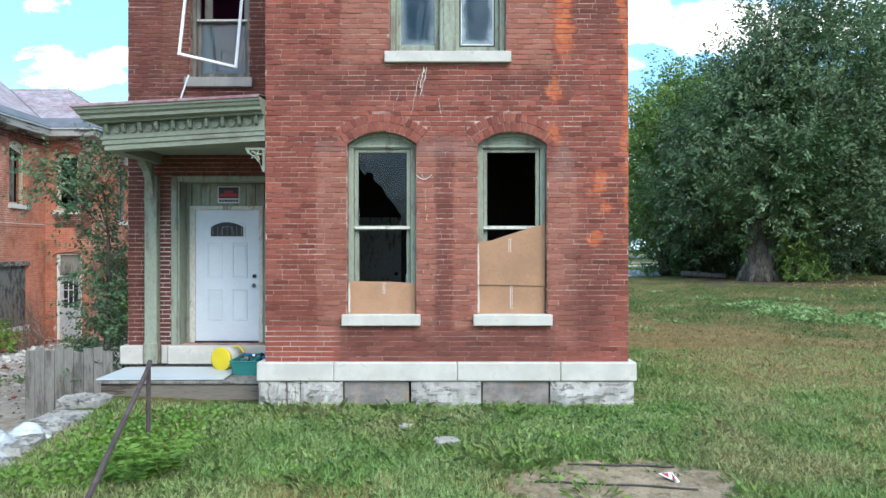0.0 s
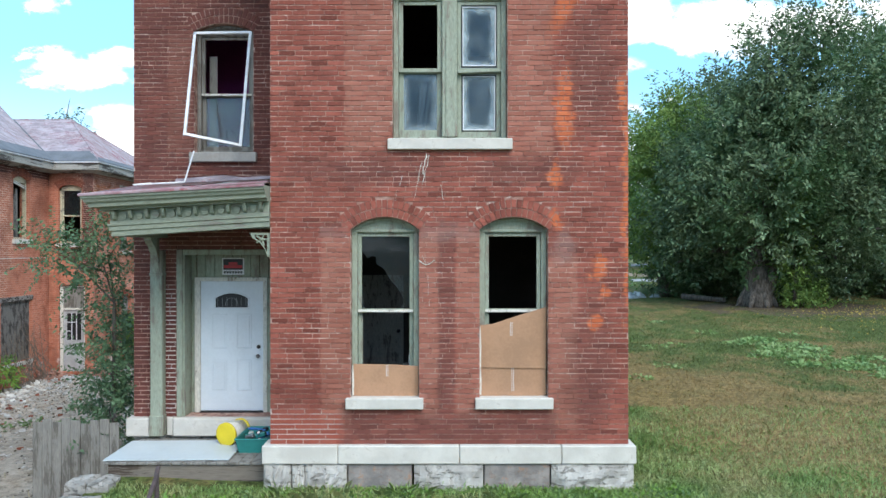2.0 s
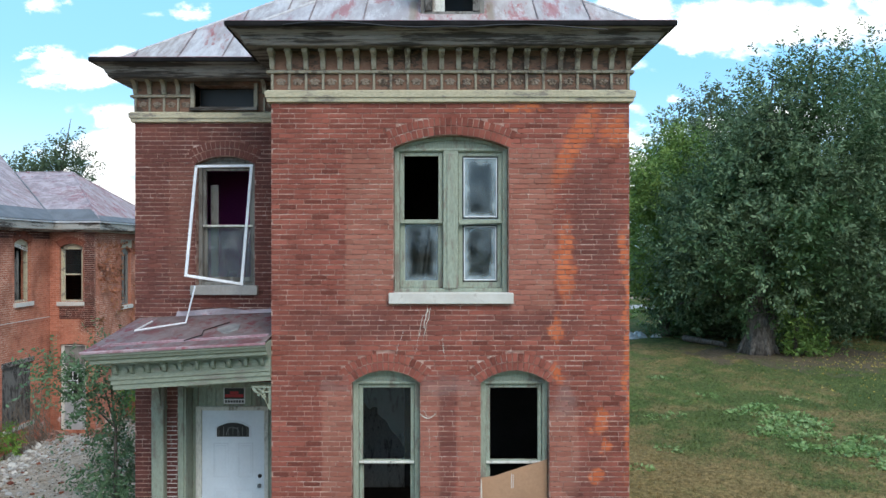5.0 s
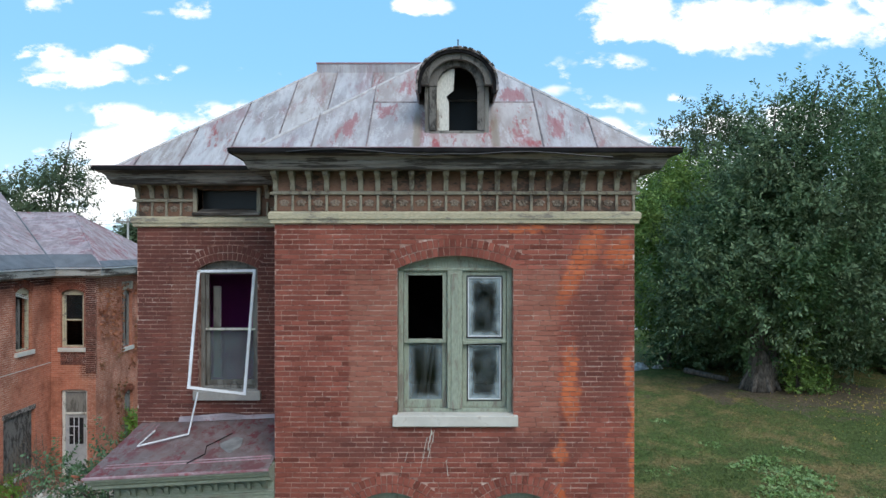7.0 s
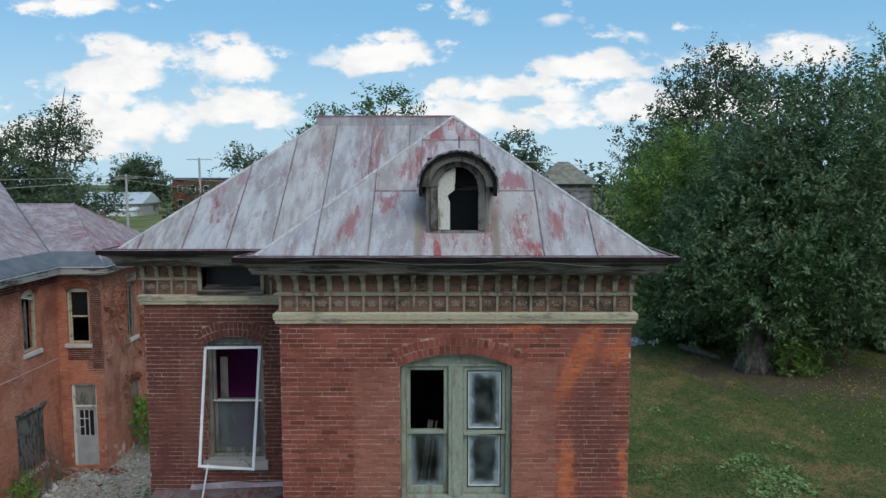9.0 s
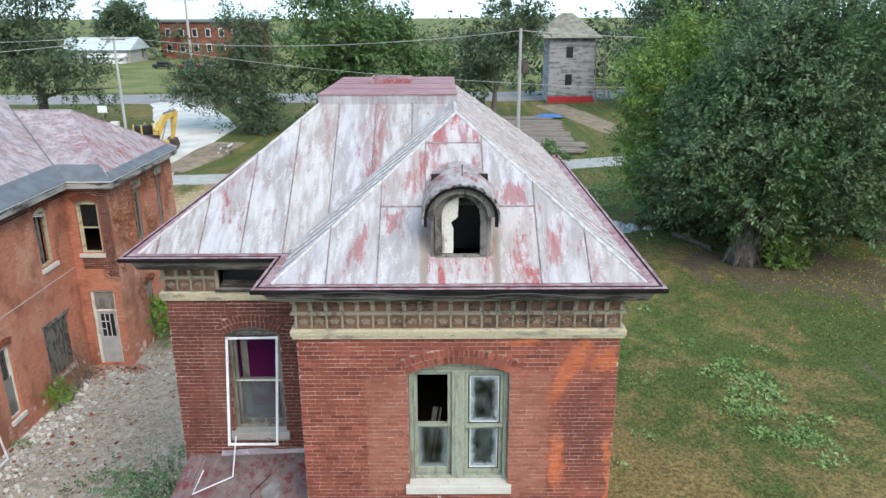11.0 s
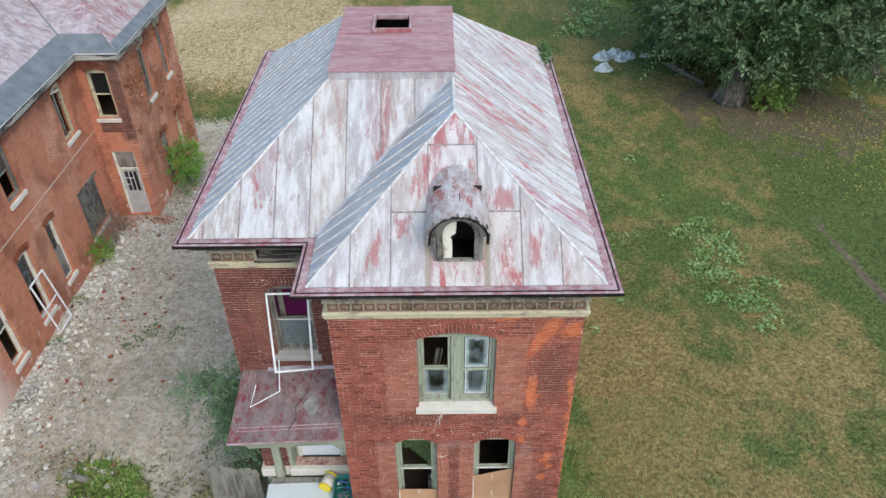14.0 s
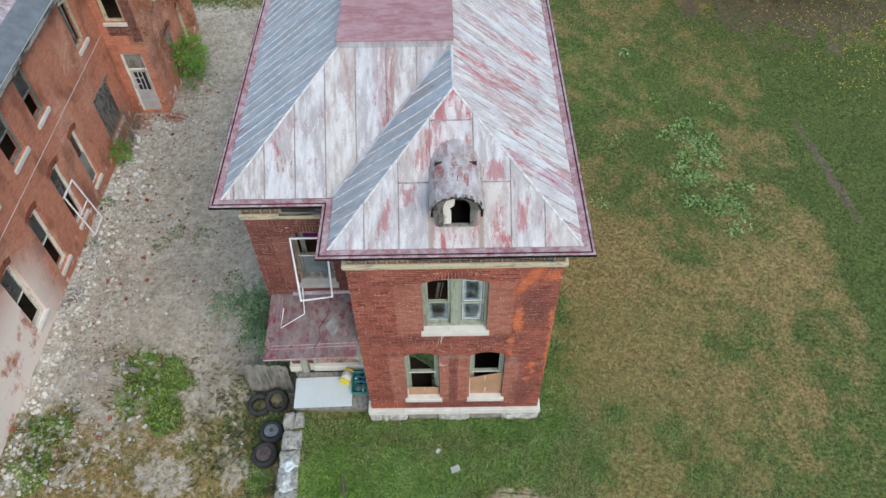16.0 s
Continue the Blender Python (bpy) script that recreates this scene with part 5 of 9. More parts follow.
for k, (a, b) in enumerate(((x0 + 0.073, -0.048), (0.158, x1 - 0.073))):
    up = part("upper_sash", sash_geo(a, b, 5.30, zs - 0.048, fy + 0.03, 0.055, 0.05), "green_paint", win)
    lo = part("lower_sash", sash_geo(a, b, z0 + 0.052, 5.345, fy + 0.085, 0.06, 0.10), "green_paint", win)
    zl, zu = (z0 + 0.13, 5.30), (5.35, zs - 0.095)
    if k:
        pane(a + 0.055, b - 0.055, *zu, fy + 0.05, glass_material("fogged_glass", 0.8, (a + 0.05, b - 0.05, *zu)), up)
        part("storm_frame", sash_geo(a + 0.066, b - 0.066, zu[0] + 0.03, zu[1] - 0.022, fy + 0.030, 0.014, 0.014, 0.012), "white_metal", up, "thin white storm frame")
        part("gasket", sash_geo(a + 0.048, b - 0.048, zu[0] + 0.010, zu[1] - 0.004, fy + 0.026, 0.015, 0.015, 0.010), "black", up, "black perished seal")
        part("storm_frame", sash_geo(a + 0.072, b - 0.072, zl[0] + 0.022, zl[1] - 0.04, fy + 0.085, 0.013, 0.013, 0.012), "white_metal", lo)
        part("gasket", sash_geo(a + 0.055, b - 0.055, zl[0] + 0.002, zl[1] - 0.022, fy + 0.080, 0.014, 0.014, 0.010), "black", lo)
    pane(a + 0.06, b - 0.06, *zl, fy + 0.105, glass_material("fogged_glass", 0.8 if k else 0.35, (a + 0.05, b - 0.05, *zl)), lo)
part("slipped_rail", Geo(pose(0.455, fy + 0.01, 5.315, 0, -2.4, 0)).box(-0.29, 0.29, 0, 0.02, -0.02, 0.015, 0.003), "green_paint", win)
part("leaning_board", Geo(pose(-0.42, YF + 0.75, 4.35, 0, 8, 0)).box(-0.04, 0.04, 0, 0.02, 0, 0.95, 0.003).box(0.07, 0.10, 0, 0.02, 0, 0.95, 0.003), "grey_post", win)

# window over the porch, with its torn-out screen frame
ry = YM + 0.12
win = part("window", frame_geo(WD, ry, 0.06), "grey_post", house, "worn sash window with bare grey frame")
x0, x1, z0, zs, zc = WD
a, b = x0 + 0.063, x1 - 0.063
up = part("upper_sash", sash_geo(a, b, 5.29, zs - 0.048, ry + 0.03, 0.05, 0.04), "grey_post", win)
lo = part("lower_sash", sash_geo(a, b, z0 + 0.052, 5.33, ry + 0.085, 0.05, 0.07), "grey_post", win)
# pale film on this pane paints the sky it reflects
pane(a + 0.05, b - 0.05, z0 + 0.12, 5.29, ry + 0.105, glass_material("sky_glare_glass", 0.20), lo)
# white strip paints the light caught by the grey meeting rail
part("meeting_rail", Geo().box(a + 0.002, b - 0.002, ry + 0.018, ry + 0.028, 5.30, 5.33, 0.003), "dirty_white", win)
part("curtain", Geo().box(a + 0.05, a + 0.17, ry + 0.24, ry + 0.25, 4.55, 5.95, 0.003), "grey_post", win, "narrow dingy curtain strip")

screen = thing("window_screen_frame", (-3.3, 10.1, 4.55), "white aluminium screen frame hanging askew from a window", "window screen")
c4 = [Vector((-3.70, 10.52, 6.19)), Vector((-2.88, 10.52, 6.20)), Vector((-2.91, 10.10, 4.47)), Vector((-3.63, 9.90, 4.60))]
for i in range(4):
    p, q = c4[i], c4[(i + 1) % 4]
    d = (q - p).normalized()
    nrm = (c4[1] - c4[0]).cross(c4[3] - c4[0]).normalized()
    s_ = d.cross(nrm)
    wd = 0.020
    part("rail", Geo().prism([p - s_ * wd - d * wd, p + s_ * wd - d * wd, q + s_ * wd + d * wd, q - s_ * wd + d * wd], nrm * 0.022), "white_metal", screen)
part("wire", Geo().tube([(-3.1, 10.08, 4.56), (-3.06, 9.98, 4.66), (-2.99, 9.98, 4.66), (-2.93, 10.0, 4.56)], 0.005, 5), "black", screen)
inner = thing("fallen_frame", (-4.0, 9.6, 3.9), "bent white screen bars lying on the porch roof", "window screen")
part("bar", Geo().tube([(-3.68, 10.42, 4.42), (-3.66, 9.98, 3.93), (-4.22, 9.62, 3.86), (-4.20, 10.15, 3.93)], 0.014, 6), "white_metal", inner)

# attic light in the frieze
part("attic_light", Geo().box(ATTIC[0], ATTIC[1], YM + 0.22, YM + 0.24, 7.05, 7.39), "black", house, "attic opening filled with a black sheet")
part("attic_sill", Geo(pose(0, YM - 0.10, 7.03, 14, 0, 0)).box(ATTIC[0] - 0.06, ATTIC[1] + 0.06, 0, 0.30, -0.02, 0.02, 0.004), "grey_wood", house, "sloping grey attic sill")
for x in (ATTIC[0] - 0.03, ATTIC[1] + 0.03):
    part("attic_jamb", Geo().box(x - 0.03, x + 0.03, YM - 0.05, YM + 0.2, 7.05, 7.42, 0.006), "tan_paint", house)

# ---- cornice and roof ----
PLAN = [(XL, YF), (XR, YF), (XR, YB), (XM, YB), (XM, YM), (XL, YM)]
SAG = [0, 0, 0, 0.055, 0.055, 0.055]      # the eaves over the set-back wall have sunk
part("frieze_band", Geo().sweep([(0.0, 6.84), (0.045, 6.85), (0.05, 6.90), (0.065, 6.905), (0.07, 6.975), (0.04, 7.0), (0.0, 7.0)], PLAN), "cream_paint", house, "cream painted wooden band, flaking")
part("frieze_board", Geo().sweep([(0.0, 7.21), (0.05, 7.215), (0.055, 7.24), (0.02, 7.26), (0.0, 7.26)], [(XL, YM), (XL, YF), (XR, YF), (XR, YB), (XM, YB), (XM, YM), (ATTIC[0] - 0.06, YM)], False), "tan_paint", house)
part("frieze_back", wall_geo(facing(0, YF - 0.006), XL, XR, 7.0, TOP - 0.03, 0.012, []), "frieze_wood", house, "brown-grey frieze boarding")
part("frieze_back", wall_geo(facing(0, YM - 0.006), XM, XL, 7.0, TOP - 0.03, 0.012, [ATTIC]), "frieze_wood", house)
part("gutter_line", Geo().sweep([(0.375, 7.756), (0.40, 7.756), (0.402, 7.772), (0.377, 7.772)], PLAN, True, SAG), "black_tin", house, "dark line of the box gutter")
part("crown", Geo().sweep([(0.0, TOP - 0.03), (0.26, TOP - 0.03), (0.275, TOP - 0.01), (0.285, 7.56), (0.30, 7.575), (0.315, 7.62), (0.35, 7.655), (0.40, 7.675), (0.425, 7.69), (0.43, 7.715), (0.25, 7.74), (0.0, 7.74)], PLAN, True, SAG), "grey_wood", house, "bare weathered grey crown moulding")
part("gutter", Geo().sweep([(0.455, 7.759), (0.445, 7.768), (0.40, 7.764), (0.24, 7.754), (0.24, 7.742), (0.43, 7.742), (0.43, 7.757)], PLAN, True, SAG), "roof_red", house, "red painted metal gutter edge")
part("drip_edge", Geo().sweep([(0.431, 7.695), (0.460, 7.693), (0.466, 7.715), (0.466, 7.752), (0.456, 7.758), (0.431, 7.757)], PLAN, True, SAG), "black_tin", house, "blackened tin drip edge")


def cornice_run(m, u0, u1, n, skip=()):
    step = (u1 - u0) / n
    for i in range(n + 1):
        u = u0 + i * step
        if any(a < u < b for a, b in skip):
            continue
        g = Geo(m)
        prof = [(0.0, 7.262), (-0.035, 7.265), (-0.05, 7.30), (-0.055, 7.36), (-0.075, 7.40), (-0.115, 7.425), (-0.15, 7.45), (-0.16, 7.51), (0.0, 7.51)]
        g.prism([(u - 0.030, y, z) for y, z in prof], (0.060, 0, 0))
        g.box(u - 0.038, u + 0.038, -0.170, 0.0, 7.455, 7.505, 0.005)
        part("bracket", g, "tan_paint", house, "small scrolled wooden bracket" if i == 0 else "")
        g = Geo(m)
        g.box(u - 0.016, u + 0.016, -0.040, 0.0, 7.005, 7.21, 0.004)
        part("stile", g, "tan_paint", house)
        if i < n and not any(a < u + step * 0.5 < b for a, b in skip):
            c = u + step / 2
            g = Geo(m)
            g.box(u + 0.016, u + step - 0.016, -0.014, 0.0, 7.005, 7.205, 0.002)
            pan = part("frieze_panel", g, "frieze_wood", house, "carved rosette panel, paint flaking" if i == 0 else "")
            g = Geo(m)
            g.box(c - 0.045, c + 0.045, -0.018, -0.0145, 7.07, 7.146, 0.003)
            for k in range(5):
                a = 2 * math.pi * k / 5 + 0.3
                g.ball((c + 0.036 * math.cos(a) * 1.35, -0.018, 7.108 + 0.030 * math.sin(a)), (0.022, 0.012, 0.018), 6, 4)
            g.ball((c, -0.022, 7.108), (0.016, 0.014, 0.016), 6, 4)
            part("carving", g, "carving", pan, "pale carved rosette" if i == 0 else "")


cornice_run(FRONT, XL + 0.02, XR - 0.02, 21)
cornice_run(RECESS, XM + 0.02, XL - 0.02, 11, [(ATTIC[0] - 0.08, ATTIC[1] + 0.08)])

E0, RZ, RK = 0.23, 7.752, 0.772      # roof base offset, height and slope
FX0, FX1, FY0, MX0, MY0, BY1 = XL - E0, XR + E0, YF - E0, XM - E0, YM - E0, YB + E0
RIDGE = (FX0 + FX1) / 2
RUN = RIDGE - FX0
DX0, DY0, DY1 = MX0 + RUN, MY0 + RUN, BY1 - RUN
ZD = RZ + RK * RUN
FACES = [
    ("roof_front", [(FX0, FY0), (FX1, FY0), (RIDGE, FY0 + RUN)], (0, 1), (0, FY0), [-1.84, -1.17, -0.44, 0.42, 1.06, 1.75], 0.0),
    ("roof_side", [(FX0, FY0), (RIDGE, FY0 + RUN), (RIDGE, DY0), (FX0, MY0)], (1, 0), (FX0, 0), 0.36, 0.1),
    ("roof_right", [(FX1, FY0), (FX1, BY1), (RIDGE, DY1), (RIDGE, DY0), (RIDGE, FY0 + RUN)], (-1, 0), (FX1, 0), 0.40, 0.0),
    ("roof_main", [(MX0, MY0), (FX0, MY0), (RIDGE, DY0), (DX0, DY0)], (0, 1), (0, MY0), 0.65, 0.56),
    ("roof_side", [(MX0, BY1), (MX0, MY0), (DX0, DY0), (DX0, DY1)], (1, 0), (MX0, 0), 0.36, 0.0),
    ("roof_side", [(FX1, BY1), (MX0, BY1), (DX0, DY1), (RIDGE, DY1)], (0, -1), (0, BY1), 0.6, 0.0),
]


def clip(poly, nx, ny, d):
    """The part of a plan polygon where nx*x + ny*y <= d."""
    out = []
    for i, p in enumerate(poly):
        q = poly[(i + 1) % len(poly)]
        a, b = nx * p[0] + ny * p[1] - d, nx * q[0] + ny * q[1] - d
        if a <= 0:
            out.append(p)
        if (a < 0 < b) or (b < 0 < a):
            t = a / (a - b)
            out.append((p[0] + (q[0] - p[0]) * t, p[1] + (q[1] - p[1]) * t))
    return out


roof = part("roof", Geo().prism([(p[0], p[1], RZ - 0.03) for p in [(FX0, FY0), (FX1, FY0), (FX1, FY0 + 0.02), (FX0, FY0 + 0.02)]], (0, 0, 0.02)), "roof_front", house, "hipped standing-seam roof, faded red and chalky white")
DORMER_GAP = (-0.335, 0.495, 9.24)
rnd = random.Random(11)
for mat, poly, up, base, pitch, off in FACES:
    ux, uy = up
    sx_, sy_ = -uy, ux                       # along the eave

    low = 0.05 if any(poly is f[1] for f in FACES[3:]) else 0.0

    def rise(p):
        return RZ - low + (RK + low / RUN) * ((p[0] - base[0]) * ux + (p[1] - base[1]) * uy)
    lo_, hi_ = min(sx_ * p[0] + sy_ * p[1] for p in poly), max(sx_ * p[0] + sy_ * p[1] for p in poly)
    if isinstance(pitch, list):
        edges = pitch
    else:
        edges = [lo_ - off + pitch * (n + 1) for n in range(int((hi_ - lo_ + off) / pitch) + 1) if lo_ < lo_ - off + pitch * (n + 1) < hi_]
    gable = poly is FACES[0][1]
    bounds = [lo_] + edges + [hi_]
    for n, (k0, k1) in enumerate(zip(bounds, bounds[1:])):
        strip = clip(clip(poly, sx_, sy_, k1), -sx_, -sy_, -k0)
        if len(strip) < 3:
            continue
        cut = {2: 9.92, 3: 10.90, 4: 9.92}.get(n) if gable else None      # crosswise joints beside and above the dormer
        bits = [strip]
        if cut:
            bits = [clip(strip, ux, uy, cut), clip(strip, -ux, -uy, -cut)]
            lap = clip(clip(strip, ux, uy, cut + 0.008), -ux, -uy, -(cut - 0.008))
            part("seam", Geo().prism([(p[0], p[1], rise(p) + 0.006) for p in lap], (0, 0, 0.010)), "roof_seam", roof)
        for side, bit in enumerate(bits):
            cells = [bit]
            if gable and len(bit) > 2:      # leave the dormer's way into the attic open
                g0, g1, gy0, gy1 = -0.275, 0.435, 9.26, 9.95
                mid_ = clip(clip(bit, 1, 0, g1), -1, 0, -g0)
                cells = [clip(bit, 1, 0, g0), clip(bit, -1, 0, -g1), clip(mid_, 0, 1, gy0), clip(mid_, 0, -1, -gy1)]
            for cell in cells:
                if len(cell) > 2:
                    lift_ = 0.004 * side + rnd.uniform(0, 0.003)
                    part("roof_panel", Geo().prism([(p[0], p[1], rise(p) + lift_) for p in cell], (0, 0, 0.006)), mat, roof)
    for e in edges:
        # side slopes: pale seam for its lit edge, dark strip for its shadow
        for e0, e1, high, seam_mat in ((e - 0.007, e + 0.007, 0.026, "roof_seam"),) if mat in ("roof_front", "roof_main") else ((e - 0.009, e + 0.005, 0.032, "hip_cap_lit_seam"), (e + 0.0055, e + 0.0135, 0.004, "seam_shade")):
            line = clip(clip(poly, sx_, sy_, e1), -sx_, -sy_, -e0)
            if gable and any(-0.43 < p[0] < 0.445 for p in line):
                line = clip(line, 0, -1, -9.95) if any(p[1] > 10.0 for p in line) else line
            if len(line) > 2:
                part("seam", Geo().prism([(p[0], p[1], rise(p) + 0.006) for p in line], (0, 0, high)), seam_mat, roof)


def ridge_cap(p, q, mat="hip_cap_lit_seam", r=0.027):
    part("ridge_cap", Geo().tube([p, q], r, 8), mat, roof)


for p, q in (((FX0, FY0, RZ), (RIDGE, FY0 + RUN, ZD)), ((FX1, FY0, RZ), (RIDGE, FY0 + RUN, ZD)), ((RIDGE, FY0 + RUN, ZD), (RIDGE, DY0, ZD)), ((MX0, MY0, RZ - 0.05), (DX0, DY0, ZD)), ((MX0, BY1, RZ - 0.05), (DX0, DY1, ZD)), ((FX1, BY1, RZ), (RIDGE, DY1, ZD))):
    ridge_cap(p, q)
part("valley", Geo().prism([(FX0 - 0.05, MY0, RZ + 0.012), (FX0 + 0.05, MY0, RZ + 0.012), (RIDGE + 0.05, DY0, ZD + 0.012), (RIDGE - 0.05, DY0, ZD + 0.012)], (0, 0, 0.01)), "roof_side", roof)
# flat deck on top, with its open hatch
hx0, hx1, hy0, hy1 = -1.60, -0.86, 14.85, 15.65
dk = Geo()
a, b, c, d = DX0 - 0.05, RIDGE + 0.05, DY0 - 0.06, DY1 + 0.03
for bx in ((a, hx0, c, d), (hx1, b, c, d), (hx0, hx1, c, hy0), (hx0, hx1, hy1, d)):
    dk.box(bx[0], bx[1], bx[2], bx[3], ZD + 0.128, ZD + 0.15)
deck = part("roof_deck", dk.weld(), "roof_deck", house, "flat red metal roof deck")
part("deck_curb", Geo().box(a + 0.012, b - 0.012, c + 0.012, c + 0.04, ZD - 0.10, ZD + 0.127).box(a + 0.012, a + 0.04, c + 0.041, d - 0.041, ZD - 0.10, ZD + 0.127).box(b - 0.04, b - 0.012, c + 0.041, d - 0.041, ZD - 0.10, ZD + 0.127).box(a + 0.012, b - 0.012, d - 0.04, d - 0.012, ZD - 0.10, ZD + 0.127), "roof_main", deck, "chalky pinkish curb under the deck")
cu = Geo()
for bx in ((hx0 - 0.05, hx0, hy0 - 0.05, hy1 + 0.05), (hx1, hx1 + 0.05, hy0 - 0.05, hy1 + 0.05), (hx0, hx1, hy0 - 0.05, hy0), (hx0, hx1, hy1, hy1 + 0.05)):
    cu.box(*bx, ZD + 0.151, ZD + 0.24, 0.006)
part("hatch_curb", cu, "roof_red", deck, "raised red curb round an open roof hatch")
for y in (13.75, 14.75, 15.75):
    part("deck_seam", Geo().box(a + 0.02, b - 0.02, y, y + 0.03, ZD + 0.15, ZD + 0.158), "roof_deck", deck)

# dormer with a barrel roof
dm = part("dormer", Geo().box(-0.335, -0.275, 9.23, 9.75, 7.96, 8.66, 0.006).box(0.435, 0.495, 9.23, 9.75, 7.96, 8.66, 0.006).box(-0.275, 0.435, 9.22, 9.30, 7.96, 8.05, 0.006), "grey_post", house, "small arched dormer of bare grey wood")
DC, DZ, DR = 0.08, 8.62, 0.44


def half_ring(y0, y1, r0, r1, n=18, drop=0.0, z=DZ, flat=1.0):
    g = Geo()
    a = [math.pi * (i / n) for i in range(n + 1)]
    for i in range(n):
        q = [(DC + r * math.cos(t), y0, z + flat * r * math.sin(t)) for r, t in ((r0, a[i]), (r1, a[i]), (r1, a[i + 1]), (r0, a[i + 1]))]
        g.prism(q, (0, y1 - y0, 0))
    if drop:
        for sgn in (-1, 1):
            g.box(DC + sgn * r0, DC + sgn * r1, y0, y1, z - drop, z)
    return g.weld()


# added black sheet, standing in for the darkness inside the dormer
part("back_board", Geo().box(-0.33, 0.49, 10.0, 10.03, 7.9, 9.02), "black", dm, "black sheet added inside the dormer to keep it dark")
part("hood", half_ring(9.045, 10.72, 0.50, 0.528, 20, 0.08, flat=0.88), "hood_metal", dm, "barrel-vaulted rusty metal dormer roof")
part("hood_edge", half_ring(9.05, 9.12, 0.455, 0.499, 20, 0.12, flat=0.88), "black_tin", dm, "rotten dark edge of the hood")
part("hood_moulding", half_ring(9.10, 9.20, 0.36, 0.461, 18, 0.0, flat=0.90), "dark_wood", dm)
part("arch_frame", half_ring(9.19, 9.26, 0.255, 0.359, 18, 0.0), "dark_wood", dm)
for a, b in ((-0.275, -0.185), (0.345, 0.435)):
    part("cheek", Geo().box(a, b, 9.20, 9.25, 8.05, 8.62, 0.005), "dark_wood", dm)
for y in (9.45, 9.80, 10.15):
    part("hood_seam", half_ring(y, y + 0.025, 0.528, 0.538, 18, flat=0.88), "hood_metal", dm)
rnd = random.Random(17)
for i in range(26):
    a = math.pi * (i + rnd.uniform(0.2, 0.8)) / 26
    r0 = rnd.uniform(0.505, 0.53)
    part("hood_shred", Geo(pose(DC + r0 * math.cos(a), 9.04, DZ + 0.88 * r0 * math.sin(a), 0, 90 - math.degrees(a), 0)).box(-0.025, 0.03, -rnd.uniform(0.01, 0.05), 0.06, -0.012, rnd.uniform(0.0, 0.010), 0.002), "dark_wood" if i % 3 else "hood_metal", dm)
shutter = [(-0.18, 8.06), (-0.02, 8.06), (-0.02, 8.42), (-0.055, 8.50), (0.04, 8.58), (0.055, 8.86), (0.0, 8.85), (-0.10, 8.79), (-0.165, 8.70), (-0.18, 8.62)]
part("torn_board", Geo().prism([(x, 9.27, z) for x, z in shutter], (0, 0.012, 0)), "dirty_white", dm, "torn white board half closing the opening")
part("spike", Geo().tube([(0.10, 9.4, 9.12), (0.10, 9.4, 9.28)], 0.008, 5), "iron", dm)

# weeds that have taken root in the back of the gutter
gw = np.random.default_rng(51)
gp = np.column_stack([gw.normal(2.66, 0.07, 420), 18.95 - np.abs(gw.normal(0, 0.55, 420)), 7.78 + np.abs(gw.normal(0, 0.09, 420))])
GUTTER_WEEDS = (gp, gw)
part("loose_cable", Geo().tube([(-2.0 + 0.33 * i, YF - 0.475 - 0.012 * math.sin(i * 1.3), 7.70 + 0.035 * math.sin(i * 0.9) - 0.03 * (i > 6)) for i in range(13)], 0.009, 5), "black", house, "black cable sagging along the eaves")

# ---- porch ----
def tilt(x):
    """The porch has sunk towards its free end."""
    return -0.062 * (XL - x) / 1.0


porch = thing("porch", (-3.4, 9.9, 0.2), "sagging porch with sage green cornice and red tin roof", "porch")
PX0, PY0 = -4.60, 9.03


def porch_profile(prof, x0, name, mat, label="", left=True):
    """A moulding along the porch front and, mitred, down its free side."""
    g = Geo()
    vs, k = [], len(prof)
    for x, y, s in ((XL - 0.004, YF - 0.02, 0), (x0, YF - 0.02, 1), (x0, YM - 0.004, 2)):
        for o, z in prof:
            vs.append(((x - (o if s else 0), y - (o if s < 2 else 0), z + tilt(x))))
    fs = []
    for i in (0, 1):
        for a in range(k):
            b = (a + 1) % k
            fs.append((i * k + a, i * k + b, (i + 1) * k + b, (i + 1) * k + a))
    fs += [tuple(range(k))[::-1], tuple(range(2 * k, 3 * k))]
    g.add(vs, fs)
    return part(name, g, mat, porch, label)


bx0 = -4.28
porch_profile([(-0.16, 3.28), (0.0, 3.28), (0.0, 3.34), (0.02, 3.35), (0.02, 3.40), (0.035, 3.41), (0.035, 3.44), (-0.16, 3.44)], bx0, "architrave", "green_board", "sage green painted beam, weathered")
porch_profile([(-0.16, 3.441), (0.012, 3.441), (0.012, 3.60), (-0.16, 3.60)], bx0, "frieze", "green_board")
porch_profile([(-0.16, 3.601), (0.10, 3.601), (0.10, 3.63), (0.20, 3.64), (0.205, 3.68), (0.235, 3.70), (0.25, 3.735), (0.27, 3.745), (0.275, 3.79), (-0.16, 3.80)], bx0, "cornice", "green_board", "moulded sage green porch cornice")
porch_profile([(0.276, 3.775), (0.29, 3.775), (0.29, 3.80), (0.276, 3.812)], bx0, "drip_edge", "roof_red")
# roof sheet, rising to the wall
ex, ey = bx0 - 0.285, YF - 0.02 - 0.285
part("roof", Geo().prism([(ex, ey, 3.802 + tilt(ex)), (XL - 0.004, ey, 3.802), (XL - 0.004, YM - 0.006, 4.03), (ex, YM - 0.006, 3.93)], (0, 0, 0.012)), "porch_tin", porch, "peeling red tin porch roof")
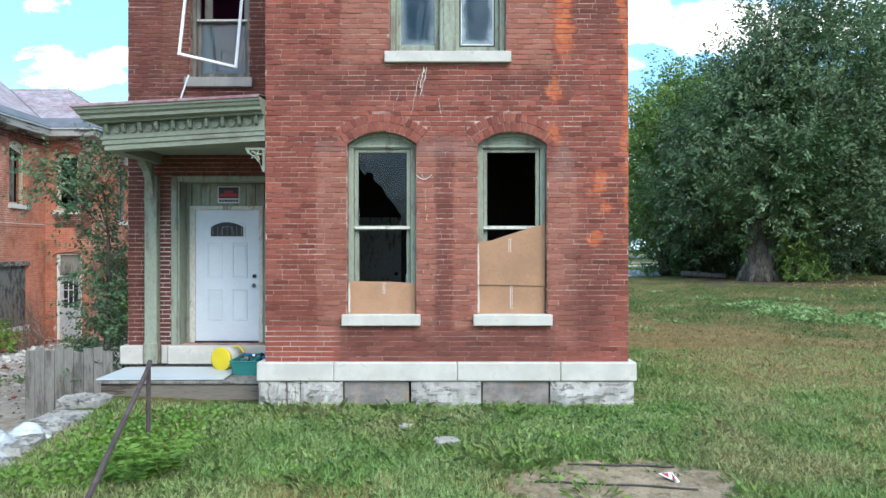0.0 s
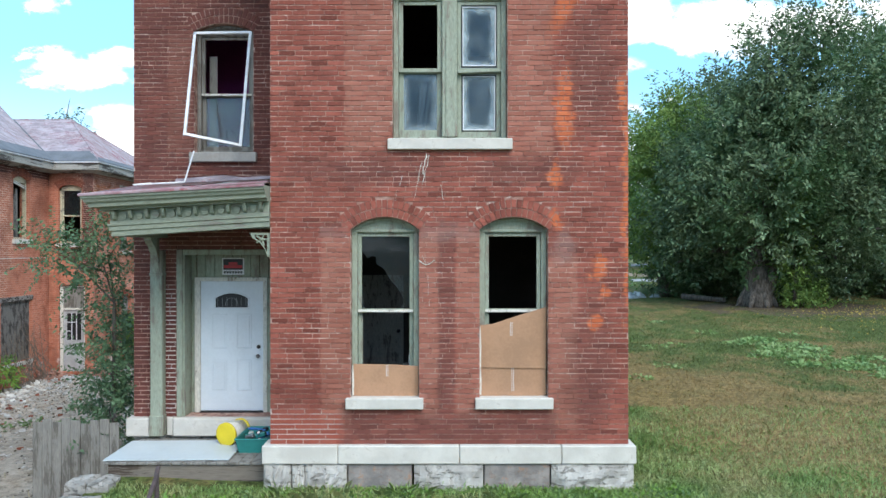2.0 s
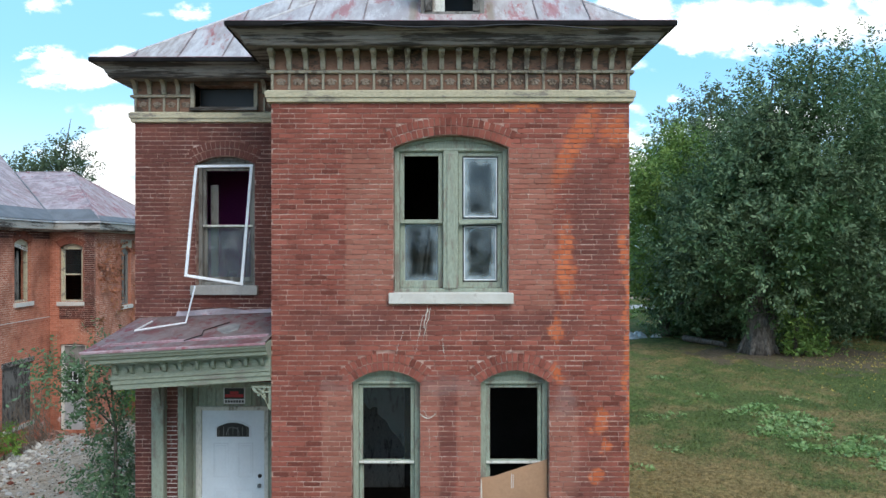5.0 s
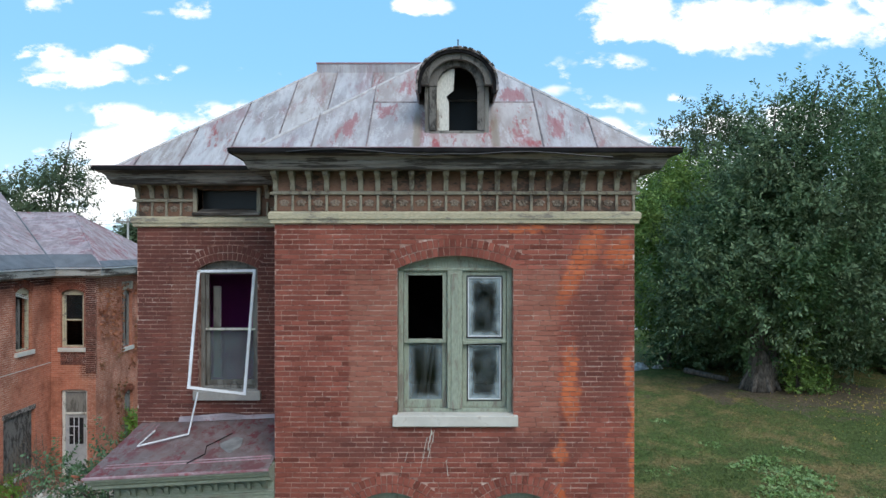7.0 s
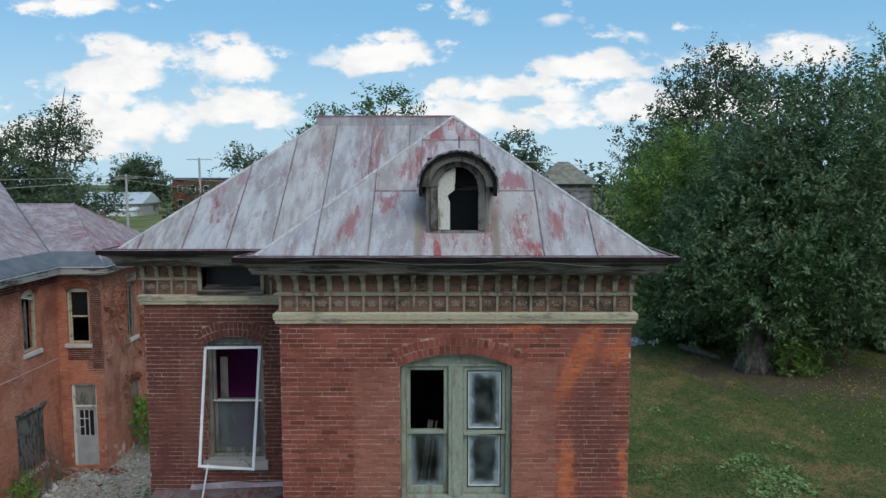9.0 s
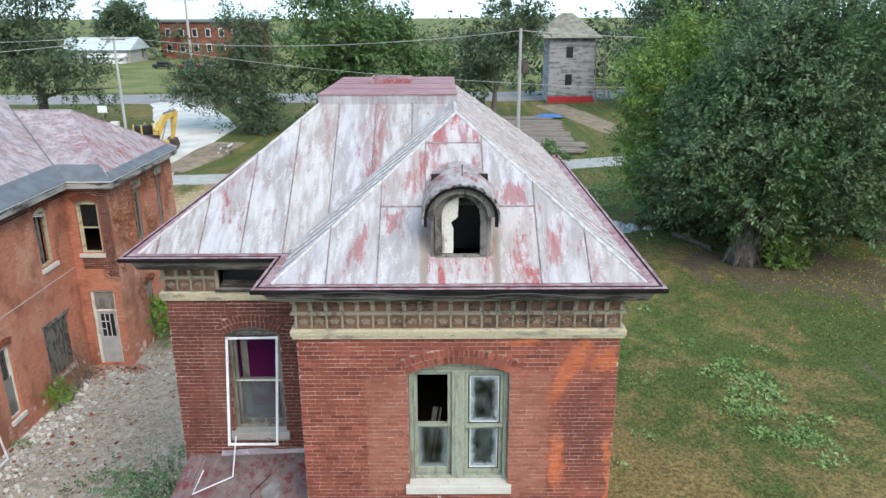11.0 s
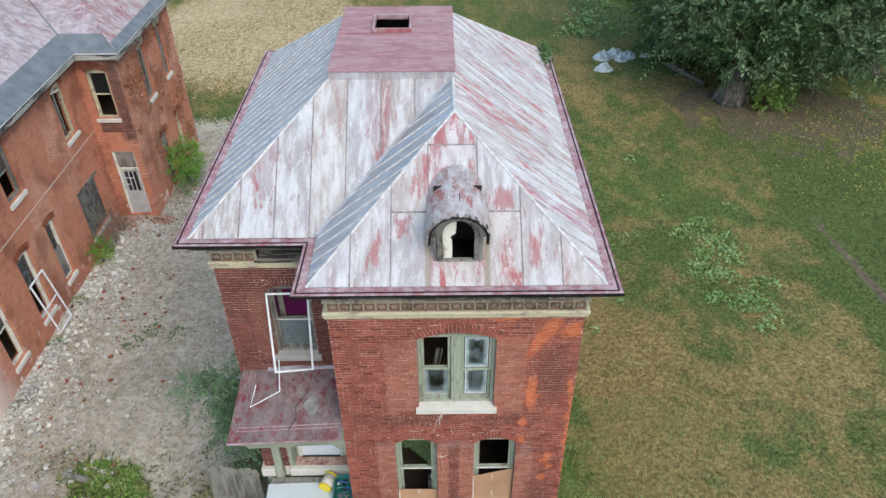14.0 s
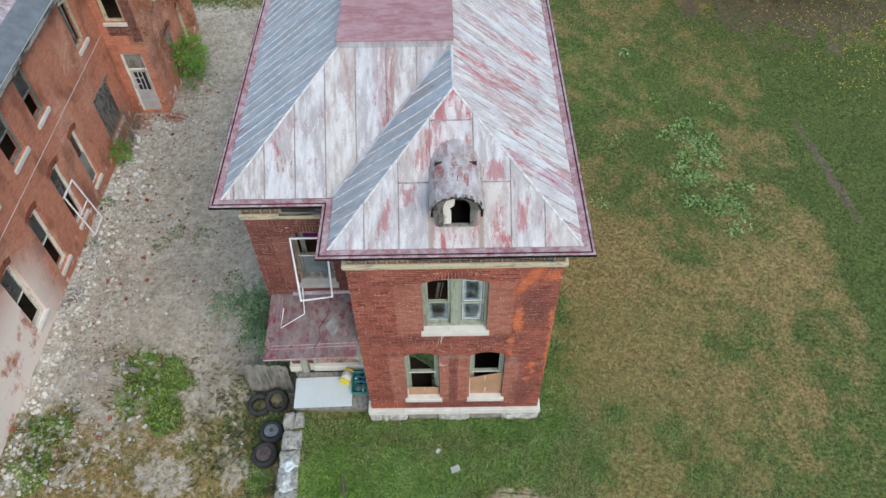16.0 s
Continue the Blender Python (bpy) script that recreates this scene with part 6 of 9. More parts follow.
part("roof_patch", Geo().prism([(-3.02, 9.42, 3.833), (-2.88, 9.36, 3.845), (-2.80, 9.55, 3.878), (-2.84, 9.80, 3.915), (-2.98, 9.86, 3.920), (-3.12, 9.66, 3.876)], (0, 0, 0.006)), "dull_scab", porch, "curled grey scab on the porch roof")
part("flashing", Geo().prism([(-4.0, YM - 0.06, 3.965), (-2.27, YM - 0.06, 4.04), (-2.27, YM - 0.008, 4.09), (-3.0, YM - 0.008, 4.055), (-3.3, YM - 0.008, 4.09), (-4.0, YM - 0.008, 4.03)], (0, 0, 0.006)), "roof_far", porch, "crumpled pale flashing along the wall")
for yy, zz in ((9.10, 3.835), (9.18, 3.845)):
    part("roof_ridge", Geo().tube([(-4.42, yy, zz - 0.135 + 0.012), (XL - 0.05, yy, zz + 0.012)], 0.014, 6), "roof_red", porch)
for xx in (-4.45, -4.34, -4.27):
    part("roof_ridge", Geo().tube([(xx, 9.10, 3.70 + 0.06 * (xx + 4.42)), (xx, 10.5, 3.925 + 0.05 * (xx + 4.42))], 0.016, 6), "roof_red", porch)
part("crack", Geo().tube([(-3.35, 9.05, 3.80), (-3.22, 9.35, 3.832), (-3.28, 9.6, 3.865), (-3.05, 10.0, 3.935)], 0.007, 4), "black_tin", porch)
# scrolled blocks and discs on the frieze
for i in range(10):
    x = -4.22 + i * 0.208
    g = Geo()
    y = YF - 0.032
    t = tilt(x)
    g.prism([(x - 0.02, y - 0.002, 3.475 + t), (x - 0.02, y - 0.05, 3.50 + t), (x - 0.02, y - 0.075, 3.55 + t), (x - 0.02, y - 0.08, 3.598 + t), (x - 0.02, y - 0.002, 3.598 + t)], (0.04, 0, 0))
    part("block", g, "green_board", porch)
    if i < 9:
        c = x + 0.104
        part("disc", Geo().tube([(c, y - 0.002, 3.53 + t), (c, y - 0.022, 3.53 + t)], 0.045, 12), "green_board", porch)
part("ceiling", Geo().box(bx0 + 0.17, XL - 0.004, YF + 0.15, YM - 0.006, 3.29, 3.31), "green_board", porch)
# engaged post with its bracket, and the fretted bracket opposite
post = part("post", Geo().box(-4.33, -4.15, 10.43, YM - 0.004, 0.24, 2.98, 0.012).box(-4.345, -4.135, 10.42, YM - 0.005, 0.24, 0.55, 0.012).box(-4.34, -4.14, 10.425, YM - 0.005, 2.60, 2.64, 0.01), "green_paint", porch, "sage green wooden post, paint worn at the foot")
prof = [(10.43, 2.66), (10.415, 2.66), (10.40, 2.78), (10.36, 2.90), (10.27, 3.02), (10.12, 3.12), (10.12, 3.16), (10.43, 3.16)]
part("bracket", Geo().prism([(-4.29, y, z) for y, z in prof], (0.10, 0, 0)), "green_paint", porch, "curved post bracket")
fr = Geo()
tri_ = [(-2.262, 3.20), (-2.52, 3.20), (-2.49, 3.13), (-2.40, 3.08), (-2.33, 2.99), (-2.30, 2.90), (-2.262, 2.88)]
ctr = (-2.37, 3.115)
for i in range(len(tri_)):
    p, q = tri_[i], tri_[(i + 1) % len(tri_)]
    pi_, qi = [(ctr[0] + (a[0] - ctr[0]) * 0.66, ctr[1] + (a[1] - ctr[1]) * 0.66) for a in (p, q)]
    fr.prism([(p[0], 9.16, p[1]), (q[0], 9.16, q[1]), (qi[0], 9.16, qi[1]), (pi_[0], 9.16, pi_[1])], (0, 0.035, 0))
for i in range(5):
    a = i * math.pi * 2 / 5
    fr.tube([(ctr[0], 9.178, ctr[1]), (ctr[0] + 0.085 * math.cos(a), 9.178, ctr[1] + 0.075 * math.sin(a))], 0.014, 5)
fr.ball((ctr[0], 9.178, ctr[1]), 0.026, 8, 5)
part("fretwork_bracket", fr, "green_board", porch, "pierced triangular fretwork bracket")

# doorway: boarded reveal, casing, door
part("doorway", Geo().box(-3.99, -3.90, YM - 0.02, YM + 0.30, 0.50, 2.985, 0.008).box(-3.90, XL - 0.02, YM - 0.015, YM + 0.30, 2.90, 2.985, 0.008), "green_paint", house, "sage green timber door surround")
for i in range(11):
    x = -3.79 + i * 0.137
    part("board", Geo().box(x, x + 0.132, YM + 0.30, YM + 0.325, 2.55, 2.90, 0.006), "green_paint", house)
part("reveal", Geo().box(-3.90, -3.872, YM + 0.0, YM + 0.30, 0.50, 2.90, 0.004).box(-3.872, -3.80, YM + 0.295, YM + 0.32, 0.50, 2.90, 0.004), "green_paint", house)
part("reveal", Geo().box(-2.72, XL - 0.01, YM + 0.285, YM + 0.325, 0.50, 2.55, 0.004), "green_paint", house)
cas = Geo().box(-3.82, -3.735, YM + 0.27, YM + 0.31, 0.50, 2.56, 0.006).box(-2.775, -2.715, YM + 0.27, YM + 0.31, 0.50, 2.56, 0.006).box(-3.735, -2.775, YM + 0.27, YM + 0.31, 2.50, 2.56, 0.006)
part("door_casing", cas, "dirty_white", house, "worn white door casing")
door = part("door", Geo().box(-3.732, -2.778, YM + 0.292, YM + 0.335, 0.525, 2.498, 0.003), "door_white", house, "clean white panelled front door with fanlight")
part("threshold", Geo().box(-3.735, -2.775, YM + 0.25, YM + 0.34, 0.50, 0.524, 0.004), "black", house)
DYF = YM + 0.292


def panel(x0, x1, z0, z1):
    g = Geo()
    for a, b, c, d in ((x0, x1, z0, z0 + 0.018), (x0, x1, z1 - 0.018, z1), (x0, x0 + 0.018, z0 + 0.018, z1 - 0.018), (x1 - 0.018, x1, z0 + 0.018, z1 - 0.018)):
        g.box(a, b, DYF - 0.009, DYF, c, d, 0.005)
    g.box(x0 + 0.035, x1 - 0.035, DYF - 0.006, DYF, z0 + 0.035, z1 - 0.035, 0.005)
    part("door_panel", g, "door_white", door)


for x0, x1 in ((-3.56, -3.33), (-3.18, -2.95)):
    panel(x0, x1, 0.83, 1.30)
    panel(x0, x1, 1.47, 2.0)
fan = [(-3.50, 2.10)] + [(-3.50 + 0.49 * i / 10, 2.24 + 0.075 * (1 - ((i - 5) / 5) ** 2)) for i in range(11)] + [(-3.01, 2.10)]
part("fanlight_frame", Geo().prism([((x + 3.255) * 1.12 - 3.255, DYF - 0.012, (z - 2.2) * 1.25 + 2.2) for x, z in fan], (0, 0.012, 0)), "door_white", door)
part("fanlight", Geo().prism([(x, DYF - 0.016, z) for x, z in fan], (0, 0.004, 0)), "black", door, "dark leaded fanlight")
came = Geo()
for i in range(7):
    x = -3.47 + i * 0.0717
    came.box(x, x + 0.004, DYF - 0.0185, DYF - 0.0165, 2.105, 2.25)
came.tube([(-3.255 + 0.10 * math.cos(t / 8 * math.pi), DYF - 0.0185, 2.12 + 0.13 * math.sin(t / 8 * math.pi)) for t in range(9)], 0.003, 4)
part("lead_came", came, "steel", door)
part("deadbolt", Geo().tube([(-2.845, DYF - 0.001, 1.50), (-2.845, DYF - 0.022, 1.50)], 0.030, 12), "black", door, "black deadbolt")
part("door_knob", Geo().tube([(-2.845, DYF - 0.001, 1.36), (-2.845, DYF - 0.03, 1.36)], 0.018, 8).ball((-2.845, DYF - 0.05, 1.36), 0.033), "steel", door, "steel door knob")
sign = thing("warning_sign", (-3.24, YM + 0.28, 2.62), "small red, black and white warning sign on green boards", "sign")
part("plate", Geo().box(-3.40, -3.07, YM + 0.285, YM + 0.298, 2.60, 2.855, 0.002), "white_paint", sign)
part("field", Geo().box(-3.385, -3.085, YM + 0.2825, YM + 0.2845, 2.675, 2.84), "black", sign)
part("field", Geo().box(-3.375, -3.095, YM + 0.2805, YM + 0.2822, 2.70, 2.745), "red_sign", sign)
part("field", Geo().box(-3.30, -3.17, YM + 0.2805, YM + 0.2822, 2.75, 2.79), "red_sign", sign)
for i in range(7):
    part("lettering_bar", Geo().box(-3.375 + i * 0.042, -3.345 + i * 0.042, YM + 0.2805, YM + 0.2822, 2.618, 2.655), "black", sign)

# stones at the foot of the set-back wall
for a, b, z0, z1, y in ((-4.70, -4.35, 0.23, 0.50, 10.46), (-4.12, -4.02, 0.23, 0.50, 10.52), (-4.01, XL - 0.01, 0.23, 0.498, 10.47)):
    part("plinth_stone", Geo().box(a, b, y, YM + 0.30, z0, z1, 0.014), "limestone", house, "worn pale plinth stone")

# deck
M["brown_beam"] = peeling("brown_weathered_beam", (0.185, 0.160, 0.135), (0.070, 0.052, 0.040), 0.5, (0.08, 1, 1), 9, 0.9)
for i in range(15):
    x = -4.46 + i * 0.147
    part("deck_board", Geo().box(x, x + 0.142, 9.27, 10.455, 0.17, 0.205, 0.006), "grey_post", porch, "weathered grey plank" if i == 0 else "")
part("deck_beam", Geo().box(-4.42, -2.35, 9.30, 9.34, -0.08, 0.165, 0.008), "brown_beam", porch, "brown weathered edge beam")
for x in (-4.36, -3.4, -2.45):
    part("deck_post", Geo().box(x, x + 0.09, 9.36, 9.46, -0.75, 0.168), "grey_post", porch)
single("white_board", Geo(pose(-3.66, 9.80, 0.222, 0, 0, 1.5)).box(-0.84, 0.80, -0.48, 0.47, -0.008, 0.008, 0.002), "sheet", "thin pale blue-white board lying on the porch deck", "board")
# yellow bucket on its side
bk = thing("bucket", (-3.08, 10.3, 0.21), "yellow plastic bucket lying on its side on the porch", "bucket")
bm_ = pose(-3.04, 10.16, 0.375, 0, 0, -22)
g = Geo(bm_)
part("body", Geo(bm_).tube([(-0.02, 0.20, 0), (0.0, -0.12, 0)], [0.135, 0.158], 20), "dirty_white", bk, "grimy cream bucket side", True)
part("bottom", Geo(bm_).tube([(0.0, -0.12, 0), (0.001, -0.145, 0), (0.001, -0.150, 0)], [0.166, 0.166, 0.150], 24), "yellow", bk, "bright yellow lid", True)
part("rim", Geo(bm_).tube([(-0.02, 0.20, 0), (-0.022, 0.235, 0)], [0.150, 0.150], 20), "yellow", bk, "yellow rim", True)
# teal tray with odds and ends
tray = thing("plastic_tray", (-2.62, 10.0, 0.21), "teal plastic tray full of odds and ends on the porch", "tray")
g = Geo()
x0, x1, y0, y1 = -2.86, -2.40, 9.66, 10.36
for p in ([(x0, y0), (x1, y0)], [(x1, y0), (x1, y1)], [(x1, y1), (x0, y1)], [(x0, y1), (x0, y0)]):
    (ax, ay), (bx_, by_) = p
    cx, cy = (x0 + x1) / 2, (y0 + y1) / 2
    k = 0.86
    g.prism([((ax - cx) * k + cx, (ay - cy) * k + cy, 0.215), ((bx_ - cx) * k + cx, (by_ - cy) * k + cy, 0.215), (bx_, by_, 0.40), (ax, ay, 0.40)], ((cx - (ax + bx_) / 2) * 0.05, (cy - (ay + by_) / 2) * 0.05, 0))
g.box(x0 + 0.035, x1 - 0.035, y0 + 0.05, y1 - 0.05, 0.208, 0.22)
part("tub", g, "teal", tray)
part("rim", Geo().tube([(x0, y0, 0.40), (x1, y0, 0.40), (x1, y1, 0.40), (x0, y1, 0.40), (x0, y0, 0.40)], 0.012, 6), "teal", tray)
rnd = random.Random(3)
for i in range(16):
    x, y = rnd.uniform(x0 + 0.09, x1 - 0.09), rnd.uniform(y0 + 0.1, y1 - 0.1)
    q = Geo(pose(x, y, 0.30 + rnd.uniform(0, 0.13), rnd.uniform(-40, 40), rnd.uniform(-40, 40), rnd.uniform(0, 180)))
    if i % 3:
        q.box(-0.07, 0.07, -0.035, 0.035, -0.025, 0.025, 0.012)
    else:
        q.tube([(-0.12, 0, 0), (0, 0.02, 0.02), (0.12, 0, 0)], 0.02, 7)
    part("oddment", q, ("teal", "dirty_white", "blue", "black", "steel")[i % 5], tray)
# paint run down below the upper sill
rnd = random.Random(8)
for x, z0, z1, lean, wd in ((-0.24, 4.21, 3.95, -0.05, 0.035), (-0.20, 4.21, 3.80, -0.10, 0.015), (-0.30, 4.12, 3.62, -0.10, 0.011), (-0.05, 3.82, 3.62, 0.02, 0.016), (-0.55, 3.93, 3.80, -0.03, 0.012), (-0.62, 3.75, 3.60, -0.02, 0.008), (-0.22, 2.66, 2.40, 0.0, 0.010), (-0.20, 2.35, 2.25, -0.01, 0.008), (-0.30, 2.9, 2.82, 0.05, 0.010)):
    n = 6
    pts = [(x + lean * i / n + rnd.uniform(-0.008, 0.008), z0 + (z1 - z0) * i / n) for i in range(n + 1)]
    g = Geo()
    poly = [(p[0] - wd * rnd.uniform(0.05, 0.38), YF - 0.0085, p[1]) for p in pts] + [(p[0] + wd * rnd.uniform(0.05, 0.38), YF - 0.0085, p[1]) for p in pts[::-1]]
    part("paint_run", g.prism(poly, (0, 0.003, 0)), "dirty_white", house, "white paint run on brick")
pts = [(-0.34 + 0.20 * i / 8, 2.85 - 0.06 * math.sin(i / 8 * math.pi)) for i in range(9)]
part("paint_run", Geo().tube([(x, YF - 0.006, z) for x, z in pts], 0.006, 5), "dirty_white", house)

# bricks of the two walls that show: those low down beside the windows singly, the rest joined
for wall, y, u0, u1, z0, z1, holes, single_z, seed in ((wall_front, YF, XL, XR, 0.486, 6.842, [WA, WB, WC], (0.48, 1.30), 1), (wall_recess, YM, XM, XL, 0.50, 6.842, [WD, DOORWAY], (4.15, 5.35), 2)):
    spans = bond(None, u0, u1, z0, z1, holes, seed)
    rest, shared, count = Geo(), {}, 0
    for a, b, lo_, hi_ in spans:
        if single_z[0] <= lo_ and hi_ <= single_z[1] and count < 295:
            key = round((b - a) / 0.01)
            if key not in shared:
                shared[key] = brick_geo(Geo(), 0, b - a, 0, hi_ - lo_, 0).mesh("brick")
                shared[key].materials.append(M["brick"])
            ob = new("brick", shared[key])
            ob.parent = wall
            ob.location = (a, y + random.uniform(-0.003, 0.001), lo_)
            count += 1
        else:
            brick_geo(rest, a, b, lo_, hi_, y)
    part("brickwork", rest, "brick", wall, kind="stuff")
    for o in holes:
        if o[4] - o[3] > 0.01:
            g = Geo()
            voussoirs(g, o, y)
            part("arch_bricks", g, "brick", wall, "double ring of brick headers")
M["dirty_sheet"] = plain("grimy_white_plastic", (0.40, 0.425, 0.435), 0.5, 0.4, 6, 0.1)

# ---- the house next door ----
nb = thing("neighbour_house", (-13.2, 15, LOW), "two-storey orange brick house, derelict, windows broken, hipped maroon roof", "house")
N1, N2, N3 = facing(-13.2, 0, 90), facing(0, 23.9, 0), facing(-11.7, 0, 90)
NTOP = 5.72
n1 = [(21.92, 22.80, 3.30, 5.15, 5.28), (17.80, 18.68, 3.45, 5.15, 5.28), (15.75, 16.75, 3.45, 5.15, 5.28), (13.4, 14.3, 3.45, 5.15, 5.28),
      (21.30, 22.95, -0.50, 1.50, 1.50), (18.90, 19.55, -0.50, 1.78, 1.86), (16.95, 17.75, -0.55, 1.88, 1.97), (14.92, 15.66, -0.60, 1.88, 1.97), (12.6, 13.4, -0.60, 1.88, 1.97)]
n2 = [(-12.88, -12.10, 3.20, 5.02, 5.14), (-12.86, -11.99, -1.10, 1.76, 1.80)]
n3 = [(25.88, 26.66, 2.92, 4.85, 5.0), (28.18, 28.75, 2.92, 4.9, 5.05), (26.05, 26.75, -0.9, 1.15, 1.3), (28.0, 28.62, -0.9, 1.15, 1.28)]
part("wall", wall_geo(N1, 0.0, 23.9, -1.6, NTOP, 0.32, n1), "orange_brick", nb, "orange-red brick wall, stained and patched")
part("wall", wall_geo(N2, -13.195, -11.7, -1.6, NTOP, 0.32, n2), "orange_brick", nb)
part("wall", wall_geo(facing(-11.7, 0, 90), 24.23, 29.7, -1.6, NTOP, 0.32, n3), "orange_brick", nb, "brick wall with withered creeper")
part("wall", Geo().box(-22, -11.7, 29.71, 30.0, -1.6, NTOP).box(-22.3, -22.0, 0.0, 30.0, -1.6, NTOP).box(-22, -13.21, -0.3, -0.01, -1.6, NTOP), "orange_brick", nb)
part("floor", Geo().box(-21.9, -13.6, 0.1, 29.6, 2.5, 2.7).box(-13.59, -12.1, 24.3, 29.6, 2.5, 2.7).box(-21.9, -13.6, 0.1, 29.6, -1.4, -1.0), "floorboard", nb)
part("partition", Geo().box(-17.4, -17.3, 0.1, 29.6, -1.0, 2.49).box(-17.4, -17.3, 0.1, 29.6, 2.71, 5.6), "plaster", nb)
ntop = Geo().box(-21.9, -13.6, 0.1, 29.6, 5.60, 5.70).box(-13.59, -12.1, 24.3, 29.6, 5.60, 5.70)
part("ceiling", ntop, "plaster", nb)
# belt of plaster between the storeys, and the darker brick panels
part("belt", Geo(N1).box(0.0, 23.89, -0.012, 0.0, 2.60, 2.72, 0.004), "orange_brick", nb)
NPATH = [(-13.2, 0), (-13.2, 23.9), (-11.7, 23.9), (-11.7, 29.7)]
part("fascia", Geo().sweep([(0.0, 5.52), (0.08, 5.54), (0.28, 5.60), (0.34, 5.605), (0.34, 5.82), (0.0, 5.86)], NPATH, False), "pale_fascia", nb, "grey rotten eaves board")
part("gutter", Geo().sweep([(0.341, 5.825), (0.385, 5.83), (0.395, 5.868), (0.38, 5.873), (0.341, 5.865)], NPATH, False), "white_metal", nb)
part("felt_strip", Geo().sweep([(0.39, 5.875), (-0.30, 6.285), (-0.30, 6.31), (0.39, 5.90)], NPATH, False), "felt", nb, "dark grey felt laid along the eaves")
ev, ke = 5.86, 0.60
pe = [(-12.85, 0.0), (-12.85, 23.55), (-11.35, 23.55), (-11.35, 30.05)]
apex, vtop = (-13.95, 26.8, ev + 3.25 * ke), (-16.10, 26.8, ev + 3.25 * ke)
rx, rz = -17.6, ev + 4.75 * ke
nroof = part("roof", Geo().prism([(-12.85, 0, ev), (-12.85, 23.55, ev), vtop, (rx, 28.3, rz), (rx, 0, rz)], (0, 0, 0.02)), "roof_far", nb, "faded maroon metal roof")
part("roof_face", Geo().prism([(-12.85, 23.55, ev), (-11.35, 23.55, ev), apex, vtop], (0, 0, 0.02)), "roof_far", nroof)
part("roof_face", Geo().prism([(-11.35, 23.55, ev), (-11.35, 30.05, ev), apex], (0, 0, 0.02)), "roof_far", nroof)
part("roof_face", Geo().prism([(-11.35, 30.05, ev), (-22.4, 30.05, ev), (rx, 28.3, rz), vtop, apex], (0, 0, 0.02)), "roof_far", nroof)
part("roof_face", Geo().prism([(-22.4, 30.05, ev), (-22.4, 0, ev), (rx, 0, rz), (rx, 28.3, rz)], (0, 0, 0.02)), "roof_far", nroof)
for p, q in ((apex, (-11.35, 23.55, ev)), (apex, (-11.35, 30.05, ev)), (apex, vtop), ((-12.85, 23.55, ev), vtop)):
    part("ridge_cap", Geo().tube([Vector(p) + Vector((0, 0, 0.02)), Vector(q) + Vector((0, 0, 0.02))], 0.03, 6), "felt" if q is vtop and p is not apex else "roof_far", nroof)
for i in range(1, 40):
    y = i * 0.6
    zt = min(rz, ev + 4.75 * ke)
    if y < 23:
        part("seam", Geo().tube([(-12.9, y, ev + 0.03), (rx, y, rz + 0.02)], 0.014, 4), "roof_far", nroof)


def nb_window(m, o, frame_mat, rail=True, board=None, sill=True):
    x0, x1, z0, zs, zc = o
    g = Geo(m)
    w_ = 0.075
    g.box(x0 + 0.004, x0 + w_, 0.10, 0.2, z0, zs, 0.006).box(x1 - w_, x1 - 0.004, 0.10, 0.2, z0, zs, 0.006).box(x0 + w_, x1 - w_, 0.10, 0.2, z0, z0 + 0.06, 0.006)
    pts = [(p[0], 0.10, p[1] - 0.004) for p in opening_points((x0 + 0.004, x1 - 0.004, z0, zs, zc), 10)]
    g.prism([(x0 + 0.004, 0.10, zs - 0.07)] + pts + [(x1 - 0.004, 0.10, zs - 0.07)], (0, 0.1, 0))
    win_ = part("window", g, frame_mat, nb, "weathered sash window in brick")
    if rail:
        zm = (z0 + zs) / 2
        part("sash", Geo(m).box(x0 + w_, x1 - w_, 0.14, 0.19, zm - 0.025, zm + 0.025, 0.004).box(x0 + w_, x0 + w_ + 0.04, 0.145, 0.185, z0 + 0.06, zs - 0.07).box(x1 - w_ - 0.04, x1 - w_, 0.145, 0.185, z0 + 0.06, zs - 0.07), frame_mat, win_)
        ob = part("pane", Geo(m).box(x0 + w_ + 0.04, x1 - w_ - 0.04, 0.16, 0.164, zm + 0.025, zs - 0.07), "glass", win_)
        ob.visible_shadow = False
    if board:
        part("boarding", Geo(m).box(x0 + w_, x1 - w_, 0.125, 0.145, z0 + board[0] * (zs - z0), z0 + board[1] * (zs - z0), 0.004), board[2], win_)
    if sill:
        part("sill", Geo(m).box(x0 - 0.06, x1 + 0.06, -0.075, 0.095, z0 - 0.14, z0 - 0.002, 0.007), "limestone", nb, "chipped pale window sill")
    g = Geo(m)
    if zc - zs > 0.01:
        voussoirs(g, o, 0.0, 2, 0.012)
        part("arch_bricks", g, "sooty_brick", nb)


for i, o in enumerate(n1):
    if i < 4:
        nb_window(N1, o, "grey_post" if i else "cream_paint", i > 0)
    elif i == 4:
        part("boarding", Geo(N1).box(o[0] + 0.01, o[1] - 0.01, 0.10, 0.14, o[2], o[3] - 0.12, 0.006), "dark_wood", nb, "dark rotten boards closing an opening")
        part("lintel", Geo(N1).box(o[0] - 0.05, o[1] + 0.05, -0.01, 0.2, o[3] - 0.12, o[3] + 0.03, 0.01), "grey_wood", nb, "dark timber lintel")
        part("sill", Geo(N1).box(o[0], o[1], -0.03, 0.098, o[2] - 0.14, o[2] - 0.004, 0.012), "limestone", nb)
    else:
        nb_window(N1, o, "dirty_white", True, (0.0, 0.55, "grey_post") if i == 5 else None)
nb_window(N2, n2[0], "cream_paint")
